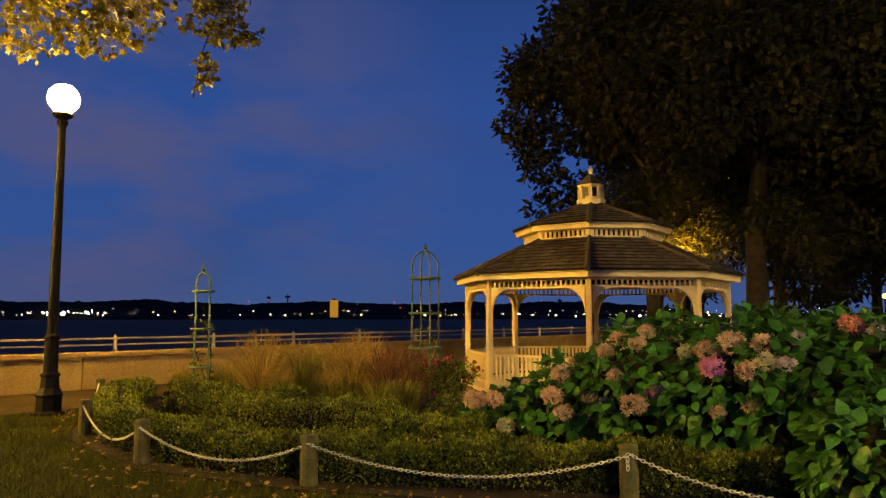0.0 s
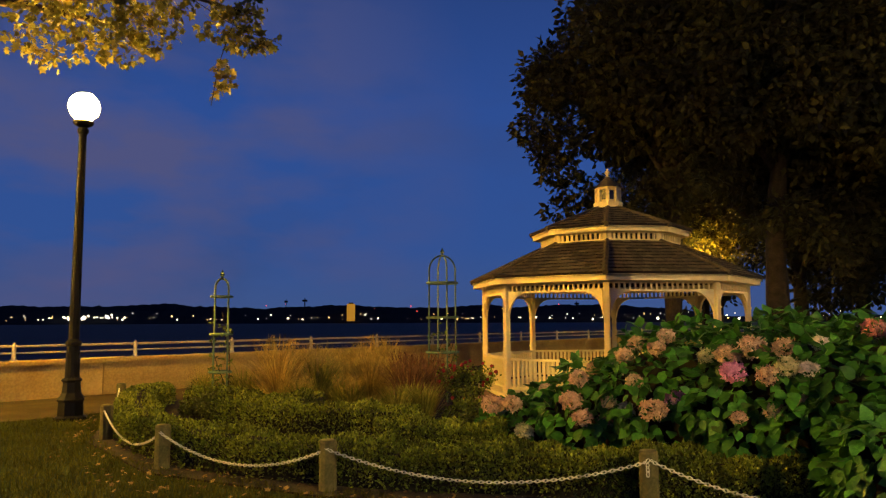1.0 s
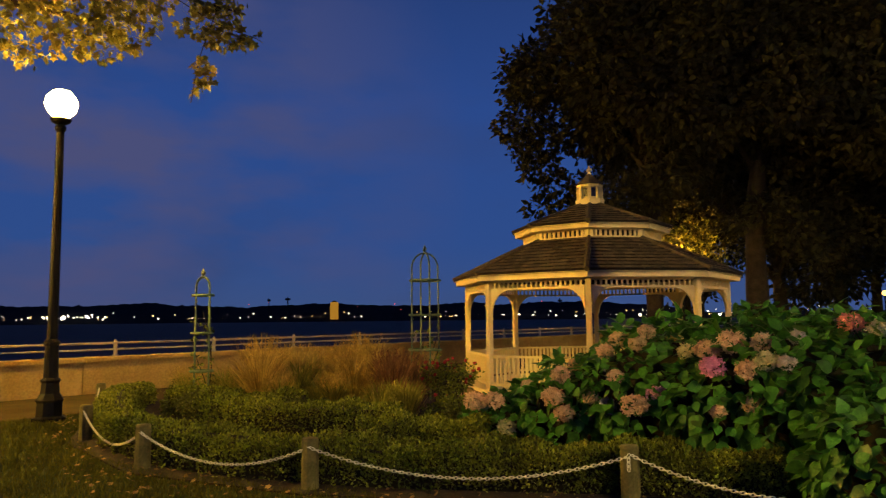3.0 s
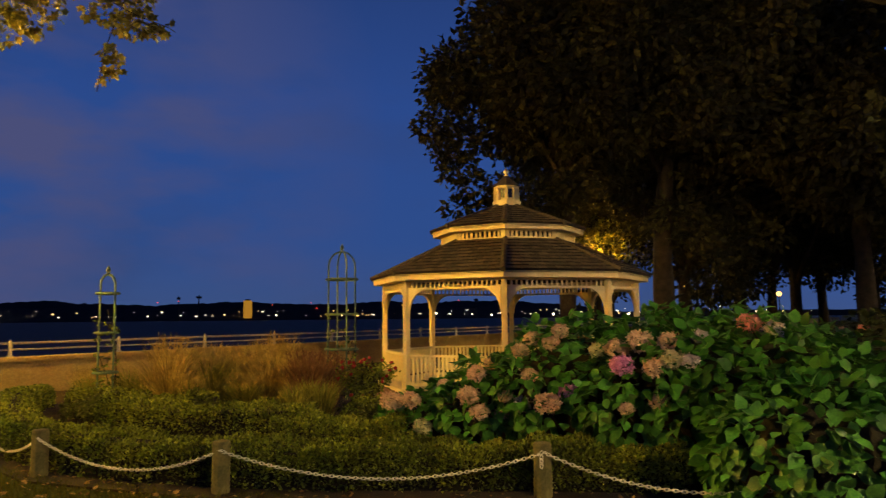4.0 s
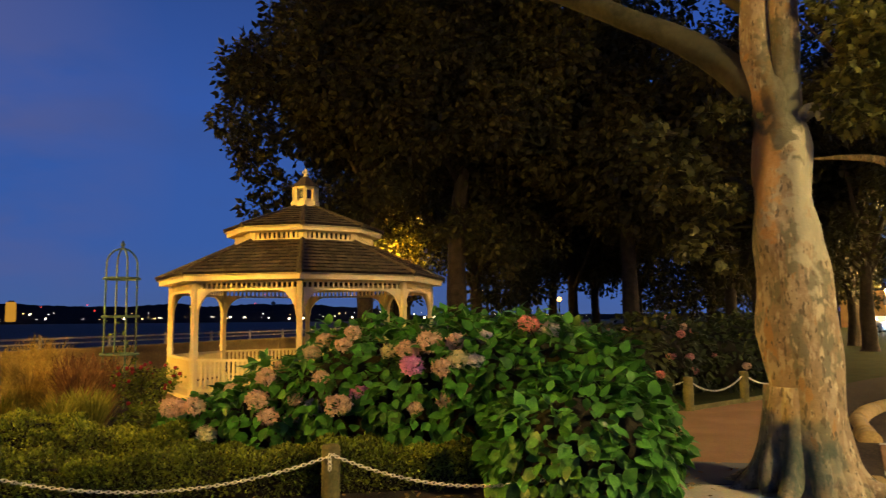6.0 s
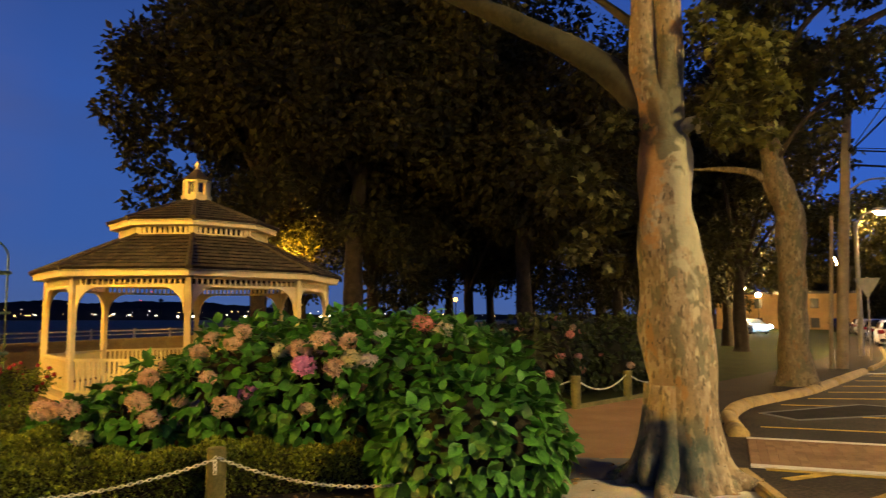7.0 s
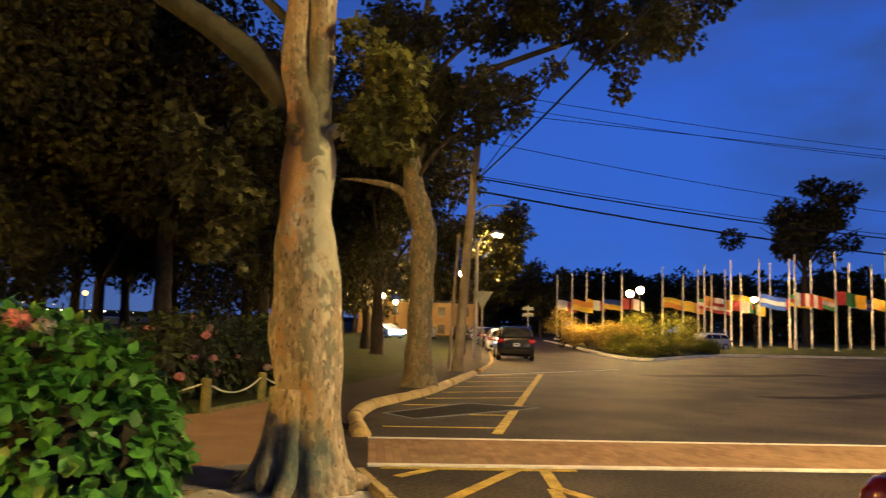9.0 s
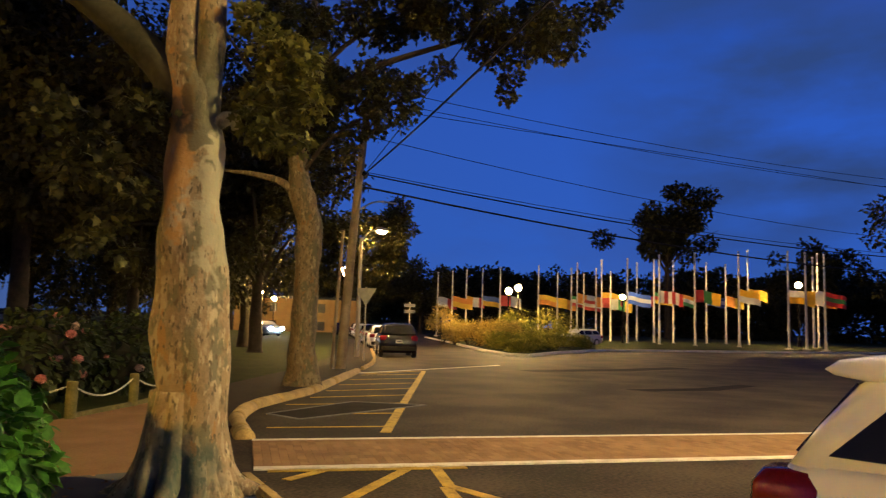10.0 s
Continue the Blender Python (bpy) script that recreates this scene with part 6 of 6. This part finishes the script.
# ---- beyond the street, the far garden and the far shore ----
def mound():
    bm = bmesh.new()
    outline = [(80.2, 38.2), (60, 26.3), (40.2, 14.1), (46, 13.0), (55.8, 11.9), (62.3, 7.0), (69.3, 1.6), (88, -11.4), (130, -30), (170, 20), (130, 60)]
    c = Vector((82, 14))
    inner = [Vector(p).lerp(c, 0.25) for p in outline]
    a = [bm.verts.new((x, y, 0.02)) for x, y in outline]
    a1 = [bm.verts.new((p.x, p.y, 0.28)) for p in inner]
    for i in range(len(a)):
        j = (i + 1) % len(a)
        bm.faces.new((a[i], a[j], a1[j], a1[i]))
    bm.faces.new(a1)
    tagged(part("island_lawn", bm, GRASS), "grass mound planted with flagpoles", "lawn", kind="structure")


mound()
TOPS = [(86.9, 39.5, 8.2), (81.2, 35.0, 7.9), (88.3, 36.1, 8.6), (89.1, 34.2, 8.8), (83.3, 29.7, 8.5), (91.4, 27.4, 9.4), (92.1, 25.1, 8.6), (92.5, 23.4, 9.1), (92.7, 22.7, 9.8), (92.9, 21.9, 8.4), (93.2, 20.4, 9.1), (86.5, 18.3, 9.6), (86.7, 17.3, 8.2), (77.2, 13.7, 8.8), (94.1, 15.5, 9.9), (87.5, 12.5, 9.7), (77.7, 10.6, 9.2), (87.8, 10.4, 9.5), (78.1, 7.2, 9.4), (95.1, 7.4, 9.9), (95.3, 5.2, 9.7), (78.3, 3.1, 9.5), (95.3, 2.7, 11.4), (78.4, -1.3, 9.5), (78.3, -2.8, 9.3), (88.3, -3.9, 9.8), (95.2, -4.7, 10.9), (78.2, -4.4, 9.1)]
STRIPES = ["wr", "yo", "ywr", "yb", "rw", "oy", "yo", "rwg", "ow", "rwr", "oro", "ry", "wgy", "bwb", "rbr", "yrg", "wrwrwr", "gwo", "rgy", "bwb", "oy", "wy", "yy", "yw", "ywo", "yb", "wbr", "rgr"]
for i, ((x, y, z), s) in enumerate(zip(TOPS, STRIPES)):
    flagpole(x, y, 0.2, z - 0.2, s, i, "tall white flagpole with a flag hanging at half height")


def shrub(x, y, r, h, material, seed, label, leaf=0.11, n=3600, group="island shrubs"):
    t = thing("shrub", pose(x, y, 0.1), label, "shrub", group)
    g = random.Random(seed)
    bl = [(g.uniform(-0.5, 0.5) * r, g.uniform(-0.5, 0.5) * r, h * g.uniform(0.3, 0.72), r * g.uniform(0.35, 0.55)) for _ in range(7)]
    bm = bmesh.new()
    for b in bl:
        tube(bm, ((b[0] * 0.2, b[1] * 0.2, -0.1), b[:3]), (0.05, 0.02), 5)
    part("stem", bm, DBARK, t)
    link_mesh("foliage", leaf_cloud("foliage", bl, n, leaf, seed, droop=0.0), material, t)


gi = random.Random(9)
for i, (x, y, r, h) in enumerate(((57.5, 25.6, 1.6, 3.0), (56, 23.8, 1.5, 1.7), (54.5, 22.0, 1.5, 1.8), (53, 20.6, 1.4, 1.6), (51.5, 19.2, 1.5, 2.0), (50, 17.6, 1.5, 1.4), (53.5, 17.8, 2.0, 2.6), (55.5, 15.6, 2.2, 2.7), (48, 16.6, 1.4, 0.9), (46.5, 15.0, 1.4, 0.7), (49.5, 14.6, 1.5, 0.9), (52.5, 13.8, 1.5, 1.0), (43.8, 14.6, 1.2, 0.5), (55.0, 13.2, 1.2, 0.8), (58, 19.5, 2.0, 2.2))):
    shrub(x, y, r * 1.1, h * 1.35, STRAW if h > 1.3 and i < 6 else GREENBL, 200 + i, "lamp-lit grassy shrub on the planted island")
for i, (x, y, r, h) in enumerate(((187, 78, 9, 17), (192, 66, 9, 18), (196, 54, 9, 19), (178, 90, 9, 17), (205, 42, 9, 17), (200, 30, 10, 16), (196, 20, 9, 15), (165, 105, 10, 17), (198, 8, 9, 15), (190, -4, 9, 15), (150, 120, 10, 17))):
    tree("far_tree", (x, y), 0.35, 3.0, (x, y, h * 0.52), (r, r, h * 0.46), 3200, 0.95, DARKLF, DBARK, 220 + i, "distant dark tree behind the flagpoles", "distant trees", 26, 2.2, 3)
tree("pine_tree", (129.4, 16.2), 0.5, 11.0, (129.4, 16.2, 19.0), (8.5, 11.0, 6.4), 9000, 0.75, DARKLF, DBARK, 240, "tall open-crowned pine against the sky", "distant trees", 40, 1.7, 9)
tree("far_tree", (150.0, -6.2), 0.5, 4.0, (150, -6.2, 12.0), (8, 9, 7.0), 3800, 0.8, DARKLF, DBARK, 241, "distant dark tree behind the flagpoles", "distant trees", 30, 1.9, 4)
tree("far_tree", (61.0, -9.5), 0.3, 4.0, (61.0, -9.9, 10.0), (3.6, 3.8, 6.0), 3600, 0.36, DARKLF, DBARK, 242, "dark tree beside the roundabout", "distant trees", 30, 1.0, 5)


for i, (x, y, r, h) in enumerate(((76, 66, 5.5, 10.5), (86, 72, 6.5, 12.0), (98, 70, 7.0, 12.5), (104, 60, 6.5, 12.0), (68, 68, 5.0, 10.0), (58, 62, 5.0, 10.0), (112, 54, 7.0, 12.0))):
    tree("far_tree", (x, y), 0.3, 3.0, (x, y, h * 0.62), (r, r, h * 0.38), 5000, 0.55, DARKLF, DBARK, 260 + i, "dark tree standing behind the lit building", "distant trees", 26, 1.5, 3)


def far_fence():
    pts = [(6.9, 11.6), (8.62, 10.17), (10.4, 10.75), (12.4, 11.5), (14.6, 12.6)]
    for x, y in pts:
        bollard(x, y, 0.58, 0.085)
    for a, b in zip(pts, pts[1:]):
        chain((*a, 0.53), (*b, 0.53), 0.24)
    for a, b in zip(pts[1:], pts[2:]):
        d = Vector(b) - Vector(a)
        bm = bmesh.new()
        box(bm, (0, 0, 0.04), (d.length - 0.1, 0.06, 0.10), 0, 0.01)
        o = part("edging_board", bm, POST)
        o.matrix_basis = pose((a[0] + b[0]) / 2, (a[1] + b[1]) / 2, 0, 0, 0, math.degrees(math.atan2(d.y, d.x)))
        tagged(o, "pale timber edging board along the bed", "edging", kind="structure")


def second_hydrangea(cx, cy, seed, label, mat, heads):
    t = thing("hydrangea_bush", label=label, category="bush", group="hydrangeas")
    g = np.random.default_rng(seed)
    lobes = np.array([(cx - 0.9, cy - 0.4, 0.62, 0.95, 0.72), (cx, cy, 0.78, 1.05, 0.85), (cx + 0.95, cy + 0.45, 0.7, 1.0, 0.8)])
    for i, b in enumerate(lobes):
        bm = bmesh.new()
        bmesh.ops.create_icosphere(bm, subdivisions=2, radius=1.0)
        for v in bm.verts:
            v.co = Vector((b[0] + v.co.x * b[3] * 0.75, b[1] + v.co.y * b[3] * 0.75, max(0.0, b[2] + v.co.z * b[4] * 0.75)))
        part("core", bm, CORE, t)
    p, d = bush_points(1700, lobes, g)
    way = unit(0.75 * d + 0.5 * g.normal(size=p.shape) + np.array([0, 0, -0.5]))
    link_mesh("leaves", scatter("leaves", BROAD_V, BROAD_F, p, way, unit(d + np.array([0, 0, 0.6]) + 0.35 * g.normal(size=p.shape)), 0.11 + 0.08 * g.random(len(p))), mat, t)
    q, e = bush_points(heads * 3, lobes, g, 0.5)
    k = 0
    for a, b in zip(q, e):
        if b[1] < 0.2 and k < heads:
            mophead(t, a, 0.085, CORALFL if k % 3 else DRYFL, "coral flower head" if k % 3 else "faded flower head", seed + k)
            k += 1


far_fence()
second_hydrangea(9.6, 12.6, 300, "shaded hydrangea bush with coral flower heads behind the fence", SHADEDBUSH, 16)
second_hydrangea(12.6, 13.4, 301, "leafy green hydrangea bush behind the chain fence", SHADEDBUSH, 3)
second_hydrangea(14.9, 14.6, 302, "leafy green hydrangea bush behind the chain fence", SHADEDBUSH, 3)


def building():
    t = thing("building", pose(93.0, 60.5, -0.6, 0, 0, -57), "two-storey tan building lit by street lamps", "building")
    bm = bmesh.new()
    box(bm, (-4, 3, 2.7), (18, 6, 5.4), 0, 0.03)
    part("wall", bm, BRICKW, t)
    bm = bmesh.new()
    box(bm, (-4, 3, 5.55), (18.6, 6.6, 0.35), 0, 0.05)
    part("roof", bm, DARKWIN, t)
    for i in range(5):
        for z in (1.5, 4.1):
            bm = bmesh.new()
            box(bm, (0, 0, 0), (1.2, 0.08, 1.6), 0, 0.02)
            w = part("window", bm, BRICKW, t)
            w.location = (-11.0 + i * 3.5, -0.02, z)
            bm = bmesh.new()
            box(bm, (0, -0.045, 0), (1.05, 0.03, 1.3))
            part("pane", bm, DARKWIN, w)


def signs():
    t = thing("yield_sign", pose(26.3, 15.2, 0.05, 0, 0, -60), "back of a triangular traffic sign on a steel post", "road sign")
    bm = bmesh.new()
    tube(bm, [(0, 0, -0.2), (0, 0, 3.0)], 0.03, 8)
    part("post", bm, RAILM, t)
    bm = bmesh.new()
    v = [(-0.42, 2.95), (0.42, 2.95), (0.0, 2.22)]
    a = [bm.verts.new((x, -0.035, z)) for x, z in v]
    b = [bm.verts.new((x, -0.03, z)) for x, z in v]
    bm.faces.new(a)
    bm.faces.new(b[::-1])
    for i in range(3):
        bm.faces.new((a[i], b[i], b[(i + 1) % 3], a[(i + 1) % 3]))
    part("plate", bm, SIGNM, t)
    t = thing("street_name_sign", pose(54.1, 27.1, 0.0, 0, 0, -60), "white street sign plates on a post", "road sign")
    bm = bmesh.new()
    tube(bm, [(0, 0, -0.2), (0, 0, 3.4)], 0.05, 8)
    part("post", bm, RAILM, t)
    for z in (3.1, 2.6):
        bm = bmesh.new()
        box(bm, (0, -0.06, z), (0.9, 0.03, 0.28), 0, 0.01)
        part("plate", bm, SIGNM, t)


building()
signs()
car(pose(63.6, 49.6, 0.0, 0, 0, 150), CARSILVER, "car with bright blue-white headlights on the far street", 4.4, 1.5)
bm = bmesh.new()
for dx in (-0.55, 0.55):
    bmesh.ops.create_icosphere(bm, subdivisions=2, radius=0.20, matrix=Matrix.Translation((61.1 + dx * 0.95, 45.35 - dx * 0.55, 0.75)))
tagged(part("headlight_glare", bm, BLUEW), "bright blue-white headlights of a far car", "headlights")
for i, (x, y, p) in enumerate(((69.0, 47.0, CARSILVER), (72.0, 44.5, CARBLACK), (58.0, 52.5, CARWHITE))):
    car(pose(x, y, 0, 0, 0, 120), p, "car parked along the far street", 4.4, 1.5)


def far_shore():
    g = np.random.default_rng(77)
    t = thing("far_shore", label="low dark wooded shore across the bay", category="shore", kind="structure")
    for name, dist, base_h, amp, seed in (("hill", 1650, 34, 12, 1), ("shore_woods", 1500, 25, 9, 2)):
        a = np.radians(np.linspace(-52, 62, 520))
        h = base_h + amp * np.array([noise.fractal(Vector((q * 9 + seed * 7, 0, 0)), 1.0, 2.0, 5) for q in a]) + 2.5 * np.array([noise.noise(Vector((q * 160, seed, 0))) for q in a])
        h = h * np.interp(np.degrees(a), (14, 20), (1.0, 0.28))
        v = []
        for q, z in zip(a, h):
            s, c = math.sin(q), math.cos(q)
            v += [(dist * s, dist * c, -3.0), ((dist + 5) * s, (dist + 5) * c, z), ((dist + 60) * s, (dist + 60) * c, z * 0.9), ((dist + 70) * s, (dist + 70) * c, -3.0)]
        f = [(4 * i + j, 4 * i + 4 + j, 4 * i + 5 + j, 4 * i + 1 + j) for i in range(len(a) - 1) for j in range(3)]
        link_mesh(name, raw_mesh(name, v, f), FAR, t)
    dia = ((1, 0, 0), (0, 1, 0), (-1, 0, 0), (0, -1, 0), (0, 0, 1), (0, 0, -1))
    fac = ((0, 1, 4), (1, 2, 4), (2, 3, 4), (3, 0, 4), (1, 0, 5), (2, 1, 5), (3, 2, 5), (0, 3, 5))

    def lights(name, az, z, size, mat, label):
        az = np.radians(az)
        p = np.column_stack([1480 * np.sin(az), 1480 * np.cos(az), z])
        n = len(p)
        me = scatter(name, dia, fac, p, np.tile((0, 1.0, 0), (n, 1)), np.tile((0, 0, 1.0), (n, 1)), size)
        tagged(link_mesh(name, me, mat), label, "town lights", kind="stuff")
    n = 40
    lights("harbour_lights", g.uniform(-28.5, -25.0, n), 10 + 2.5 * g.normal(size=n), 0.8 + 1.2 * g.random(n), TOWNL, "dense row of white harbour lights on the far shore")
    n = 95
    lights("town_lights", g.uniform(-33, 33, n), 6 + 12 * g.random(n) ** 1.8, 0.5 + 1.5 * g.random(n) ** 3, TOWNL, "scattered white town lights on the far shore")
    n = 60
    lights("town_lights", g.uniform(-33, 40, n), 5 + 12 * g.random(n) ** 1.8, 0.5 + 1.3 * g.random(n) ** 3, TOWNO, "scattered orange town lights on the far shore")
    n = 16
    lights("pier_lights", g.uniform(5, 34, n), 4 + 4 * g.random(n), 1.6 + 1.6 * g.random(n), TOWNL, "bright white pier lights low on the far shore")
    n = 9
    lights("mast_lights", g.uniform(-20, 30, n), g.uniform(20, 52, n), 0.7 + 0.5 * g.random(n), TOWNR, "small red mast lights on the far shore")
    for az, h, w in ((-11.9, 48, 2.2), (-13.3, 46, 1.5), (11.3, 58, 1.6), (9.0, 40, 2.0)):
        q = math.radians(az)
        t = thing("mast", pose(1500 * math.sin(q), 1500 * math.cos(q), 0), "thin dark mast on the far shore", "mast", "far masts")
        bm = bmesh.new()
        tube(bm, [(0, 0, -3), (0, 0, h)], [w, w * 0.4], 6)
        part("shaft", bm, FAR, t)
        bm = bmesh.new()
        box(bm, (0, 0, h - 5), (w * 4, w * 4, 4), 0, 0.3)
        part("tank", bm, FAR, t)
    q = math.radians(-8.4)
    t = thing("storage_tower", pose(1470 * math.sin(q), 1470 * math.cos(q), 0, 0, 0, 8), "floodlit yellow storage tower on the far shore", "tower")
    bm = bmesh.new()
    box(bm, (0, 0, 19), (16, 12, 34), 0, 1.0)
    # no floodlights here: their light is put in as the wall's own glow
    part("shaft", bm, glow("floodlit_wall_glow", (1.0, 0.45, 0.03), 0.42), t)
    bm = bmesh.new()
    box(bm, (0, 0, 37), (9, 8, 3), 0, 0.4)
    part("top", bm, FAR, t)


def far_woods():
    g = np.random.default_rng(90)
    n = 260
    az, dist = np.radians(g.uniform(56, 112, n)), g.uniform(190, 235, n)
    top = 13 + 6 * np.array([noise.noise(Vector((a * 14, 3.0, 0))) for a in az]) + 2 * g.random(n)
    b = np.column_stack([dist * np.sin(az), dist * np.cos(az), top * g.random(n) ** 0.7, 3.2 + 1.8 * g.random(n)])
    tagged(link_mesh("far_woods", leaf_cloud("far_woods", b, 64000, 1.5, 91), DARKLF), "dark line of distant woods behind the flagpoles", "woods", kind="stuff")


far_woods()
far_shore()
crosswalk()
